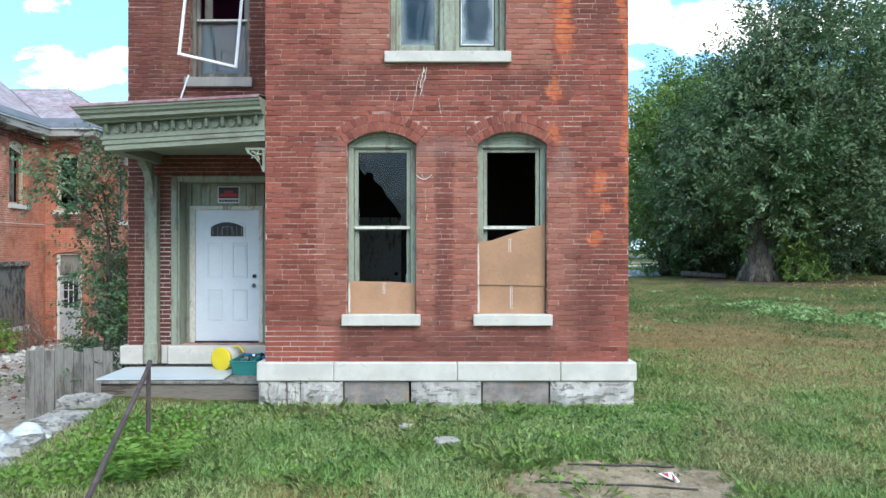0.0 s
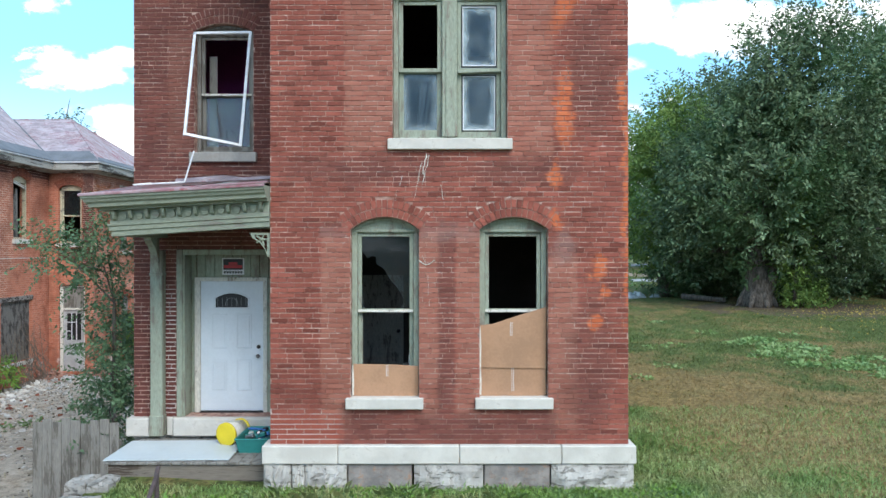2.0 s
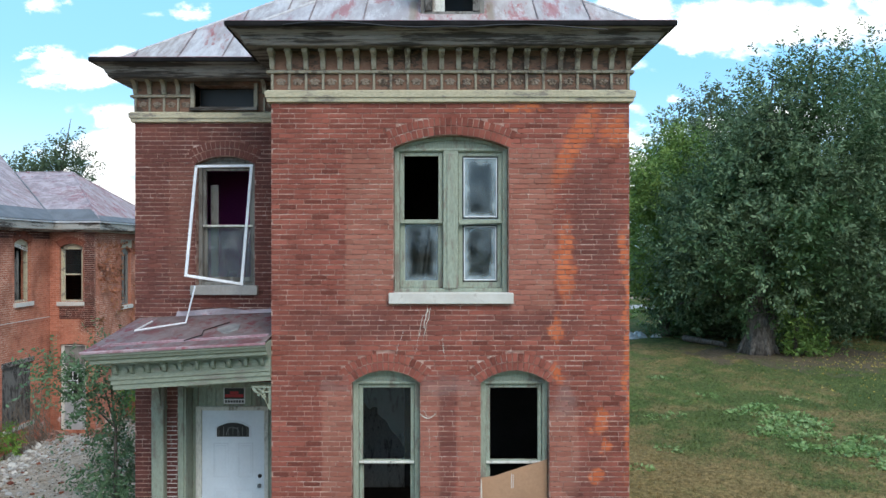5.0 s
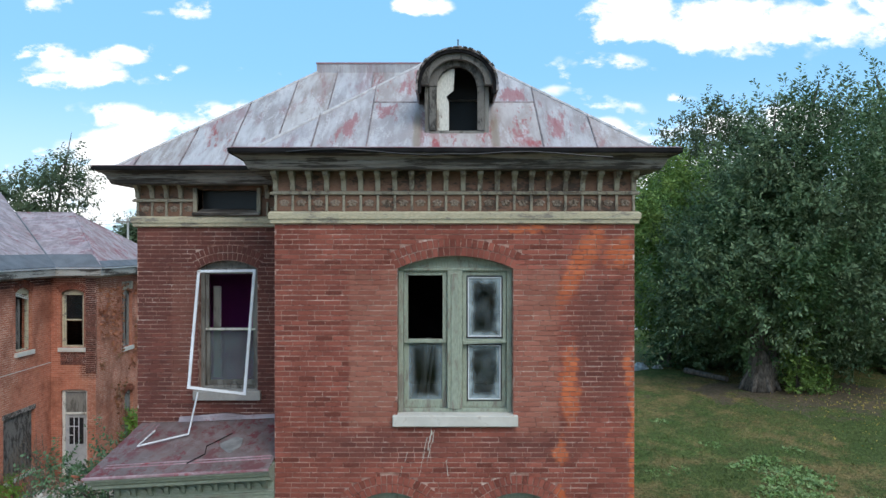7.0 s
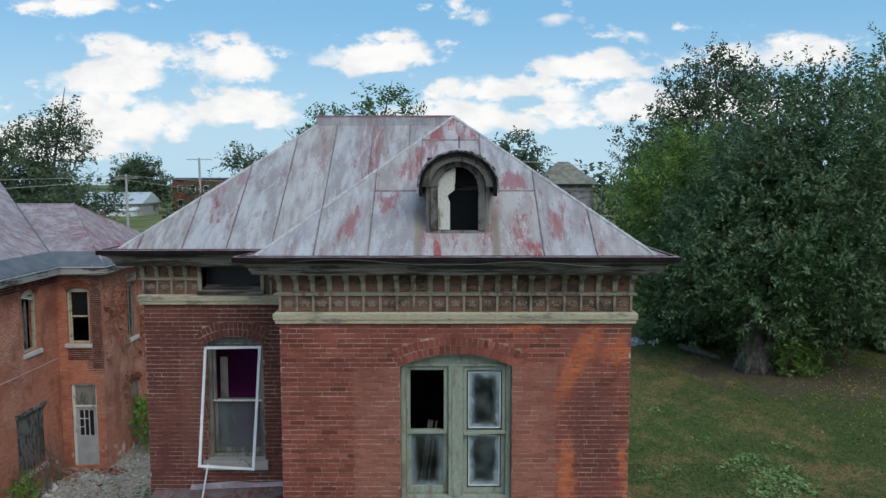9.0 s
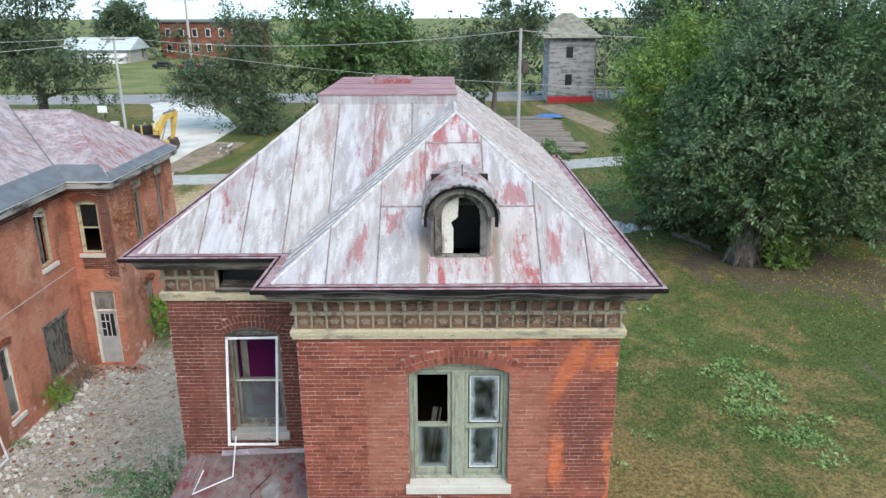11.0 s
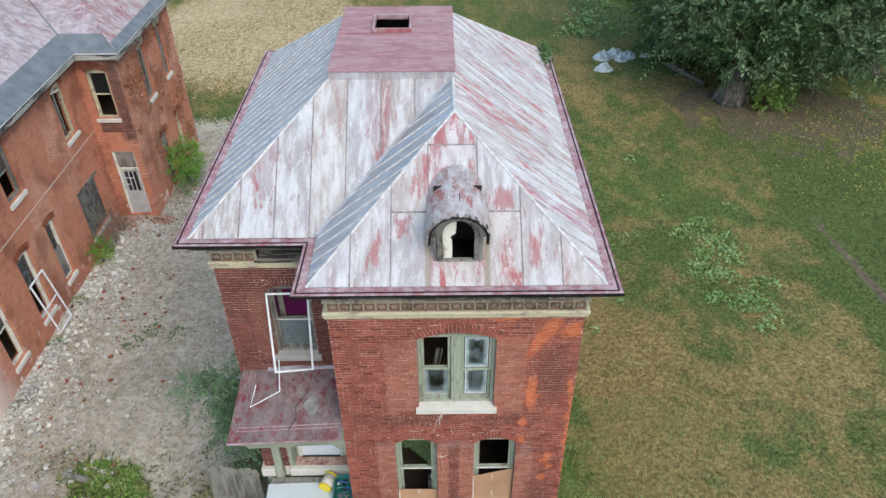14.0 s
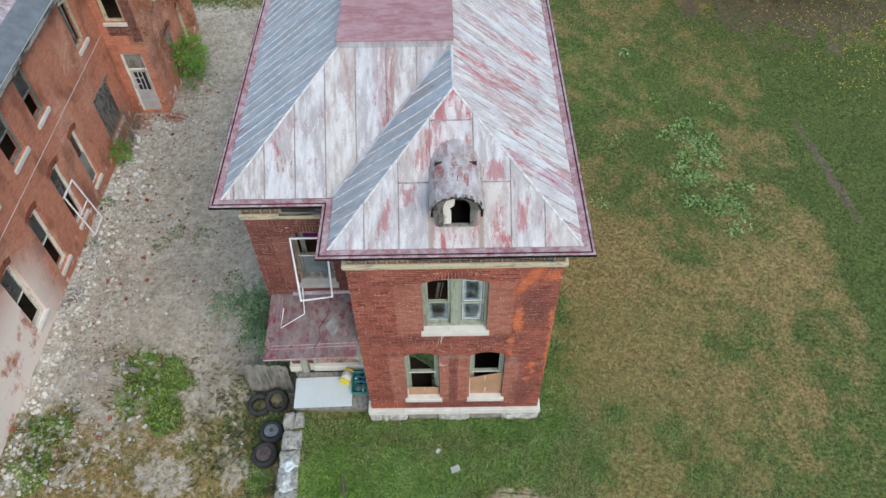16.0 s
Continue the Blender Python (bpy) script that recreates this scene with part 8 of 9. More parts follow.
strip("road", [(-23.4, 48, 9.0), (-24.8, 60, 9.8), (-24.2, 70, 8.0), (-29, 82, 7.0), (-35, 96, 7.0)], "gravel", "wide pale gravel road", "road", 0.07)
strip("road", [(-300, 90, 11), (-60, 95, 11), (40, 98, 11), (300, 110, 11)], "asphalt", "grey asphalt road across the far field", "road", 0.09)
strip("earth_bank", [(-19.6, 49.6, 2.4), (-19.0, 55, 3.4), (-18.6, 62, 3.0)], "earth", "bare brown earth beside the gravel road", "earth", 0.085)
strip("path", [(20.5, 57, 3.4), (16.6, 64, 3.6), (14.4, 78, 3.4), (12.6, 87, 4.0)], "earth", "worn earth track to the old grey house", "path", 0.05)
yd = thing("timber_rafts", (9, 64, gz(9, 64)), "row of weathered plank rafts lying on the ground", "timber")
rn = random.Random(4)
for i in range(8):
    y = 55.6 + i * 2.6
    x0, x1 = 5.6 + rn.uniform(-0.5, 0.5), 11.4 + rn.uniform(-0.35, 0.35)
    z = gz(9, y)
    for k in range(4):
        part("plank", Geo().box(x0 + rn.uniform(-0.2, 0.2), x1 + rn.uniform(-0.2, 0.2), y + k * 0.56, y + k * 0.56 + 0.53, z + 0.10, z + 0.22 + rn.uniform(0, 0.05), 0.02), "planks", yd)
    for x in (x0 + 0.5, x1 - 0.5):
        part("bearer", Geo().box(x, x + 0.2, y + 0.1, y + 2.1, z - 0.05, z + 0.099), "planks", yd)


def wire(name, p, q, sag, r=0.022, n=14):
    p, q = Vector(p), Vector(q)
    g = Geo().tube([p.lerp(q, i / n) - Vector((0, 0, sag * 4 * (i / n) * (1 - i / n))) for i in range(n + 1)], r, 4, False)
    single(name, g, "pale_pole", "thin pale overhead cable between utility poles", "cable", "overhead cables")


def pole(x, y, top, arm=None, label="grey wooden utility pole", r=0.14):
    z = gz(x, y)
    t = thing("utility_pole", (x, y, z), label, "utility pole")
    part("shaft", Geo().tube([(x, y, z - 0.1), (x, y, top)], [r, r * 0.7], 9), "pale_pole", t)
    if arm:
        part("crossarm", Geo().box(x - arm, x + arm, y - 0.12, y - 0.10 + 0.12, top - 0.45, top - 0.30, 0.01), "pole_wood", t)
        for k in (-0.9, -0.4, 0.4, 0.9):
            part("insulator", Geo().tube([(x + arm * k, y - 0.05, top - 0.30), (x + arm * k, y - 0.05, top - 0.15)], 0.04, 6), "steel", t)
    return t


pole(-30.2, 68.4, 9.35, 1.1)
p2 = pole(5.13, 50.2, 10.2, None, "pale grey utility pole beside the lane")
part("lamp_box", Geo().box(5.26, 5.70, 50.06, 50.34, 7.25, 8.1, 0.05), "iron", p2, "rusty box on the pole")
pole(-61.5, 182, 14.4, 3.2, "utility pole with crossarm by the far field", 0.35)
pole(-21.0, 120.0, 8.8, None, "utility pole beside the far road", 0.2)
wire("cable", (-30.2, 68.4, 9.2), (5.13, 50.2, 10.05), 0.9, 0.03)
wire("cable", (-30.2, 68.4, 8.8), (5.13, 50.2, 6.6), 0.5)
wire("cable", (5.13, 50.2, 10.05), (48, 55, 10.4), 0.9, 0.03)
wire("cable", (5.13, 50.2, 6.6), (24, 53, 6.5), 0.4)
wire("cable", (-30.2, 68.4, 9.2), (-75, 58, 10.2), 0.9, 0.03)
wire("cable", (-30.2, 68.4, 8.9), (-72, 48, 8.6), 1.2, 0.03)
sp = thing("road_sign", (-32.3, 68.7, gz(-32.3, 68.7)), "small white sign on a thin post", "sign")
part("post", Geo().tube([(-32.3, 68.7, 0.4), (-32.3, 68.7, 2.9)], 0.035, 6), "steel", sp)
part("plate", Geo().box(-32.75, -31.85, 68.63, 68.66, 2.3, 2.95, 0.01), "white_paint", sp)
single("utility_box", Geo().box(-30.95, -30.25, 66.8, 67.4, 0.4, 1.7, 0.05), "dirty_white", "pale green-white utility box on the verge", "utility box")
bs = thing("roadside_marker", (-44, 129, gz(-44, 129)), "blue and white marker post on the far lawn", "sign")
part("post", Geo().tube([(-44, 129, 0.4), (-44, 129, 2.0)], 0.10, 6), "white_paint", bs)
part("plate", Geo().box(-44.6, -43.4, 128.8, 129.0, 1.7, 3.0, 0.05), "blue", bs)

# excavator parked on the gravel
ex_ = thing("excavator", (-21.9, 56.7, gz(-21.9, 56.7)), "yellow tracked excavator with dark cab parked on gravel", "excavator")
EZ = gz(-21.9, 56.7) + 0.07
EM = pose(-22.9, 55.2, EZ, 0, 0, 69) @ Matrix.Scale(0.80, 4)


def track_shape(g, y):
    n, pts = 10, []
    for i in range(n + 1):
        a = -math.pi / 2 + math.pi * i / n
        pts.append((1.75 + 0.45 * math.cos(a), y, 0.47 + 0.45 * math.sin(a)))
    for i in range(n + 1):
        a = math.pi / 2 + math.pi * i / n
        pts.append((-1.75 + 0.45 * math.cos(a), y, 0.47 + 0.45 * math.sin(a)))
    g.prism(pts, (0, 0.62, 0))


for y in (-1.5, 0.88):
    g = Geo(EM)
    track_shape(g, y)
    tk = part("track", g, "dusty_track", ex_)
    for k in range(5):
        part("roller", Geo(EM).tube([(-1.4 + k * 0.7, y - 0.03, 0.42), (-1.4 + k * 0.7, y + 0.65, 0.42)], 0.22, 10), "steel", tk)
part("house_deck", Geo(EM).box(-2.3, 1.5, -1.4, 1.4, 1.0, 1.55, 0.08), "cat_yellow", ex_)
part("counterweight", Geo(EM).box(-2.75, -1.2, -1.4, 1.4, 1.2, 2.15, 0.2), "cat_yellow", ex_, "rounded yellow counterweight")
part("engine_hood", Geo(EM).box(-1.2, 0.3, -1.38, 0.2, 1.56, 2.2, 0.1), "black", ex_)
cab = part("cab", Geo(EM).box(-0.2, 1.35, 0.35, 1.35, 1.56, 3.0, 0.12), "black", ex_, "dark glazed cab")
for x_, y_ in ((-0.2, 0.35), (1.3, 0.35), (-0.2, 1.3), (1.3, 1.3)):
    part("pillar", Geo(EM).box(x_ - 0.03, x_ + 0.08, y_ - 0.03, y_ + 0.08, 1.6, 3.12), "cat_yellow", cab)
boom = [(0.9, 0, 1.7), (1.7, 0, 2.9), (2.6, 0, 3.6), (3.7, 0, 3.75)]
part("boom", Geo(EM).tube([Vector(p) + Vector((0, -0.25, 0)) for p in boom], [0.36, 0.42, 0.36, 0.24], 4), "cat_yellow", ex_, "bent yellow boom")
part("stick", Geo(EM).tube([(4.1, -0.25, 4.0), (3.75, -0.25, 3.5), (3.2, -0.25, 1.3)], [0.22, 0.32, 0.20], 4), "cat_yellow", ex_)
for y_ in (-0.62, 0.12):
    part("ram", Geo(EM).tube([(1.3, y_, 1.5), (2.2, y_, 3.2)], 0.08, 6), "steel", ex_)
part("ram", Geo(EM).tube([(2.3, -0.25, 3.95), (4.0, -0.25, 4.1)], 0.09, 6), "steel", ex_)
part("bucket", Geo(EM).prism([(3.3, -0.8, 1.5), (3.6, -0.8, 0.8), (3.2, -0.8, 0.3), (2.95, -0.8, 0.6), (2.9, -0.8, 1.2)], (0, 1.1, 0)), "iron", ex_)
part("grille", Geo(EM).box(-2.765, -2.752, -0.9, 0.5, 1.4, 1.8), "black", ex_, "dark rear grille")
part("number_bar", Geo(EM).box(-2.775, -2.766, -0.75, -0.35, 1.45, 1.75).box(-2.775, -2.766, -0.2, -0.1, 1.45, 1.75), "white_paint", ex_, "pale marks on the rear")
part("handrail", Geo(EM).tube([(-1.1, -1.3, 1.6), (-1.1, -1.3, 2.6), (0.2, -1.3, 2.6), (0.2, -1.3, 1.6)], 0.03, 5), "black", ex_)
# crib of short logs
lg = thing("log_stack", (-17.5, 56.9, gz(-17.5, 56.9)), "small stack of cut logs with pale ends", "log stack")
for r_ in range(4):
    for c_ in range(5):
        x, z = -17.9 + c_ * 0.19 + (r_ % 2) * 0.09, gz(-17.5, 56.9) + 0.09 + r_ * 0.19
        part("log", Geo().tube([(x, 56.4, z), (x, 57.4, z)], 0.09, 9), "pole_wood" if (r_ * 2 + c_) % 5 else "dirty_white", lg)
part("log", Geo().tube([(-18.1, 56.7, gz(-17.5, 56.9) + 0.78), (-17.1, 56.8, gz(-17.5, 56.9) + 0.80)], 0.06, 8), "pole_wood", lg)

# old grey clapboard house
oh = thing("clapboard_house", (15.5, 92, gz(15.5, 90)), "tall abandoned grey clapboard house with hipped roof", "house")
z0 = gz(15.5, 90)
part("wall", Geo().box(12.8, 18.2, 89.2, 95, z0 - 0.2, 8.4), "siding", oh)
for i in range(44):
    z = z0 + 0.9 + i * 0.165
    part("clapboard", Geo().prism([(12.75, 89.19, z), (12.75, 89.14, z), (12.75, 89.18, z + 0.17)], (5.5, 0, 0)), "siding", oh)
part("footing", Geo().box(12.7, 18.3, 89.08, 89.13, z0 - 0.1, z0 + 0.75), "red_sign", oh, "red painted footing")
part("roof", Geo().add([(11.3, 88.5, 8.3), (19.0, 88.5, 8.3), (19.0, 95.5, 8.3), (11.3, 95.5, 8.3), (14.4, 91.8, 11.1), (15.8, 92.4, 11.1)], [(0, 1, 5, 4), (1, 2, 5), (2, 3, 4, 5), (3, 0, 4), (3, 2, 1, 0)]), "shingle", oh, "mossy grey shingle roof")
part("eave", Geo().box(11.4, 18.9, 88.6, 95.4, 8.22, 8.298, 0.02), "siding", oh)
for k in range(9):
    part("ladder_rung", Geo().tube([(18.75, 88.75, z0 + 0.6 + k * 0.42), (19.45, 88.75, z0 + 0.6 + k * 0.42)], 0.035, 5), "grey_post", oh)
for zz in (z0 + 2.0, z0 + 5.2):
    w_ = part("window", Geo().box(14.6, 15.7, 89.10, 89.16, zz, zz + 1.5, 0.02), "siding", oh)
    part("pane", Geo().box(14.75, 15.55, 89.08, 89.11, zz + 0.12, zz + 1.38), "black", w_)
for x in (18.5, 19.6):
    part("porch_post", Geo().tube([(x, 88.8, z0), (x - 0.3, 88.9, 7.6)], 0.08, 6), "grey_post", oh)
part("porch_post", Geo().tube([(20.4, 88.8, z0), (18.6, 88.9, 7.0)], 0.08, 6), "grey_post", oh)

# buildings far across the field
fb = thing("brick_building", (-62, 188, 0.6), "far two-storey brick building with rows of windows", "building")
part("wall", Geo().box(-70, -46, 186, 200, 0.3, 9.0), "brick_wall", fb)
part("roof", Geo().box(-70.6, -45.4, 185.5, 200.5, 9.0, 9.5, 0.1), "felt", fb)
for i in range(7):
    for zz in (2.0, 5.6):
        x = -68.6 + i * 3.3
        w_ = part("window", Geo().box(x, x + 1.3, 185.9, 185.99, zz, zz + 2.0, 0.03), "white_paint", fb)
        part("pane", Geo().box(x + 0.15, x + 1.15, 185.84, 185.91, zz + 0.15, zz + 1.85), "black", w_)
gb = thing("shed", (-78, 172, 0.6), "low far shed with pale green metal roof", "shed")
part("wall", Geo().box(-86, -70.5, 168, 178, 0.3, 3.4), "concrete", gb)
part("roof", Geo().add([(-86.5, 167, 3.4), (-70, 167, 3.4), (-70, 179, 3.4), (-86.5, 179, 3.4), (-86.5, 173, 6.0), (-70, 173, 6.0)], [(0, 1, 5, 4), (1, 2, 5), (2, 3, 4, 5), (3, 0, 4)]), "teal_roof" if "teal_roof" in M else "sheet", gb)
wb = thing("shed", (-75, 168, 0.6), "small white far shed beside dark trees", "shed")
part("wall", Geo().box(-79, -71.5, 166, 171, 0.3, 1.9), "white_paint", wb)
part("roof", Geo().add([(-79.4, 165.4, 1.9), (-71.1, 165.4, 1.9), (-71.1, 171.6, 1.9), (-79.4, 171.6, 1.9), (-79.4, 168.5, 2.9), (-71.1, 168.5, 2.9)], [(0, 1, 5, 4), (1, 2, 5), (2, 3, 4, 5), (3, 0, 4)]), "white_paint", wb)
for i, (x, mt) in enumerate(((-56.5, "black"), (-51.5, "red_sign"), (-47, "steel"))):
    cr = thing("car", (x, 150, 0.6), "small dark car parked far away", "car", "far parked cars")
    part("body", Geo().box(x - 2.1, x + 2.1, 149.2, 151, 0.85, 1.45, 0.15), mt, cr)
    part("cabin", Geo().box(x - 1.2, x + 1.1, 149.3, 150.9, 1.45, 2.0, 0.2), "black", cr)
    for k in (-1.3, 1.3):
        part("wheel", Geo().tube([(x + k, 149.15, 0.9), (x + k, 149.35, 0.9)], 0.33, 10), "rubber", cr)

# ---- yard ----
fence = thing("wooden_fence", (-5.5, 10.6, LOW), "short run of weathered grey picket fence", "fence")
rn = random.Random(21)
for i in range(9):
    x = -6.14 + i * 0.147
    t_ = 0.45 + rn.uniform(-0.05, 0.04)
    part("board", Geo(pose(x, 10.585 - i * 0.008, 0, 0, rn.uniform(-0.6, 0.6), 0)).box(0, 0.138, 0, 0.022, LOW - 0.02, t_, 0.004), "grey_post", fence)
for z in (-0.75, 0.05):
    part("rail", Geo().box(-6.15, -4.83, 10.61, 10.65, z, z + 0.09, 0.005), "grey_post", fence)
part("post", Geo().box(-6.17, -6.07, 10.651, 10.74, LOW - 0.1, 0.35, 0.006), "grey_post", fence)


def boulder(name, c, r, mat, seed, parent=None, turn=0.0, n=16, m=10):
    """A squarish stone with broken, rounded edges."""
    rn_ = random.Random(seed)
    g = Geo(pose(*c, 0, 0, turn))
    ph = [rn_.uniform(0, 6) for _ in range(6)]
    vs = []
    fs = []
    for j in range(m + 1):
        b = math.pi * j / m
        for i in range(n):
            a = 2 * math.pi * i / n
            d = Vector((math.sin(b) * math.cos(a), math.sin(b) * math.sin(a), math.cos(b)))
            k = (abs(d.x) ** 9 + abs(d.y) ** 9 + abs(d.z) ** 9) ** (-1 / 9)
            k *= 1 + 0.10 * math.sin(3 * a + ph[0]) * math.sin(2 * b + ph[1]) + rn_.uniform(-0.035, 0.035)
            vs.append((d.x * k * r[0], d.y * k * r[1], d.z * k * r[2]))
    for j in range(m):
        for i in range(n):
            q = (i + 1) % n
            fs.append((j * n + i, (j + 1) * n + i, (j + 1) * n + q, j * n + q))
    return part(name, g.add(vs, fs), mat, parent)


rw = thing("retaining_wall", (-4.5, 7.0, LOW), "low retaining wall of pale rough limestone blocks", "stone wall")
rn = random.Random(31)
y, k = 4.2, 0
while y < 9.25:
    ln = rn.uniform(0.42, 0.72)
    zt = gz(-4.2, y + ln / 2) + 0.05
    two = rn.random() < 0.6
    for x, hw in (((-4.62, 0.15), (-4.33, 0.14)) if two else ((-4.48, 0.28),)):
        boulder("stone", (x, y + ln / 2, zt - 0.13 + rn.uniform(-0.03, 0.03)), (hw, ln / 2 - 0.012, 0.15), "wall_stone", k, rw, rn.uniform(-4, 4))
        k += 1
    for lv in (1, 2, 3):
        boulder("stone", (-4.50, y + ln / 2 + rn.uniform(-0.08, 0.08), zt - 0.13 - lv * 0.30), (0.24, ln / 2 - 0.015, 0.15), "wall_stone", k, rw)
        k += 1
    y += ln
# crumpled cloth on the wall
def cloth(name, c, r, mat, label, seed):
    rng = np.random.default_rng(seed)
    g = Geo()
    n, m = 26, 26
    vs, fs = [], []
    for j in range(m + 1):
        for i in range(n + 1):
            u, v = i / n * 2 - 1, j / m * 2 - 1
            d = math.hypot(u, v)
            h = max(0, 1 - d * d) * 0.8 + (noise.noise(Vector((u * 2.6 + seed, v * 2.6, 0.3))) * 0.5 + noise.noise(Vector((u * 6 + seed, v * 6, 0.7))) * 0.25) * max(0, 1.1 - d)
            e = 1 + 0.18 * noise.noise(Vector((u * 3, v * 3, seed)))
            vs.append((c[0] + u * r[0] * e, c[1] + v * r[1] * e, c[2] + h * r[2]))
    for j in range(m):
        for i in range(n):
            if math.hypot((i + 0.5) / n * 2 - 1, (j + 0.5) / m * 2 - 1) < 1.02:
                q = j * (n + 1) + i
                fs.append((q, q + 1, q + n + 2, q + n + 1))
    return single(name, g.add(vs, fs), mat, label, "cloth", smooth=True)


cloth("crumpled_sheet", (-4.5, 7.35, gz(-4.2, 7.35) - 0.0), (0.26, 0.34, 0.20), "dirty_sheet", "crumpled white plastic sheet on the stone wall", 3)
cloth("crumpled_sheet", (-4.48, 7.75, gz(-4.2, 7.75) + 0.0), (0.26, 0.30, 0.16), "sheet", "crumpled pale blue cloth on the stone wall", 6)
cloth("tarpaulin", (11.0, 75.6, gz(11, 75.6) + 0.22), (1.6, 0.7, 0.35), "blue", "crumpled blue tarpaulin lying on plank rafts", 33)


def tyre(c, r, tilt_, rim, label, turn=0):
    m = pose(*c, tilt_[0], tilt_[1], turn)
    t = thing("tyre", c, label, "tyre", "tyres by the wall")
    g = Geo(m)
    prof = [(0.62, -0.30), (0.80, -0.34), (0.95, -0.26), (1.0, -0.16), (1.0, 0.16), (0.95, 0.26), (0.80, 0.34), (0.62, 0.30), (0.60, 0.0)]
    n, k = 28, len(prof)
    vs = [(p * r * math.cos(2 * math.pi * i / n), p * r * math.sin(2 * math.pi * i / n), h * r) for i in range(n) for p, h in prof]
    fs = [(i * k + a, ((i + 1) % n) * k + a, ((i + 1) % n) * k + (a + 1) % k, i * k + (a + 1) % k) for i in range(n) for a in range(k)]
    part("carcass", g.add(vs, fs), "rubber", t, smooth=True)
    if rim:
        part("rim", Geo(m).tube([(0, 0, 0.05), (0, 0, 0.16 * r + 0.06), (0, 0, 0.19 * r + 0.05)], [r * 0.60, r * 0.58, r * 0.40], 20), rim, t)
        part("hub", Geo(m).tube([(0, 0, 0.05), (0, 0, 0.15)], r * 0.16, 10), "iron", t)


tyre((-5.82, 10.05, -1.02), 0.36, (4, 3), None, "bare black tyre lying among weeds")
tyre((-5.28, 10.12, -0.90), 0.36, (28, 0), None, "black tyre propped against the wall")
tyre((-5.32, 9.15, -1.0), 0.36, (-6, 4), "steel", "tyre on a dull steel rim")
tyre((-5.42, 8.45, -0.98), 0.38, (3, -4), "iron", "tyre on a rusty rim")

rl = thing("handrail", (-2.88, 7.04, gz(-2.88, 7.04)), "rusty iron pipe handrail beside the sunken walk", "handrail")
part("post", Geo().tube([(-2.88, 7.04, gz(-2.88, 7.04) - 0.2), (-2.88, 7.04, 0.77)], 0.024, 8), "iron", rl)
part("rail", Geo().tube([(-2.89, 7.10, 0.80), (-2.86, 6.98, 0.745), (-2.615, 5.30, 0.075), (-2.45, 4.2, -0.36)], 0.024, 8), "iron", rl)
part("post", Geo().tube([(-2.47, 4.3, gz(-2.47, 4.3) - 0.2), (-2.47, 4.3, -0.33)], 0.024, 8), "iron", rl)
for i, (x, y) in enumerate(((-2.95, 5.55), (-2.85, 4.95))):
    single("step_slab", Geo(pose(x, y, gz(x, y) + 0.02 - i * 0.06, 2, 0, 6)).box(-0.50, 0.42, -0.22, 0.20, -0.05, 0.035, 0.02), "concrete", "worn concrete slab of a sunken garden walk", "paving slab", "walk slabs")
fl = thing("marker_flag", (2.05, 6.55, gz(2.05, 6.55)), "small red and white striped marker lying on bare earth", "marker")
fz = gz(2.05, 6.55) + 0.03
FM = pose(2.05, 6.55, fz, 28, 6, 20)
part("plate", Geo(FM).prism([(-0.08, 0.05, 0), (0.10, -0.10, 0), (0.08, 0.07, 0)], (0, 0, 0.004)), "white_paint", fl)
part("stripe", Geo(FM).prism([(-0.05, 0.05, 0.005), (0.0, 0.0, 0.005), (0.03, 0.055, 0.005)], (0, 0, 0.002)), "red_sign", fl)
part("stripe", Geo(FM).prism([(0.03, -0.03, 0.005), (0.06, -0.06, 0.005), (0.065, 0.06, 0.005)], (0, 0, 0.002)), "red_sign", fl)
for a, b in (((0.85, 6.55), (2.25, 6.35)), ((1.2, 6.95), (2.2, 6.85))):
    pts = [(a[0] + (b[0] - a[0]) * i / 12, a[1] + (b[1] - a[1]) * i / 12 + 0.01 * math.sin(i), 0) for i in range(13)]
    single("ground_cable", Geo().tube([(x, y, gz(x, y) + 0.012) for x, y, _ in pts], 0.009, 5), "black", "thin black cable lying across bare earth", "cable")
pc = single("log", Geo().tube([(11.3, 33.9, gz(11.3, 33.9) + 0.14), (12.4, 31.7, gz(12.4, 31.7) + 0.14)], [0.15, 0.11], 9), "bark", "grey log lying under the trees", "log")
for i, (x, y, r) in enumerate(((8.2, 35.2, 0.55), (8.9, 35.5, 0.6), (9.5, 35.3, 0.5), (10.4, 35.3, 0.3), (8.0, 33.8, 0.5), (9.1, 34.9, 0.4))):
    cloth("rubbish_bag", (x, y, gz(x, y) - 0.03), (r, r * 0.8, r * 0.75), "dirty_sheet", "pale rubbish bag dumped under the trees", 20 + i)
single("stump_post", Geo(pose(-9.9, 11.4, gz(-9.9, 11.4), 20, -22, 0)).tube([(0, 0, -0.1), (0, 0, 0.75)], [0.09, 0.075], 9), "grey_post", "short grey post leaning among weeds", "post")
single("chunk_of_stone", Geo(pose(0.05, 7.6, gz(0.05, 7.6) + 0.02, 3, 2, 20)).box(-0.14, 0.12, -0.09, 0.09, -0.04, 0.04, 0.02), "concrete", "broken slab of concrete in the grass", "stone")
single("chunk_of_stone", Geo(pose(-0.42, 8.1, gz(-0.42, 8.1) + 0.0, 3, 5, 60)).box(-0.08, 0.08, -0.05, 0.05, -0.03, 0.04, 0.015), "rubble", "pale broken tile in the grass", "stone")


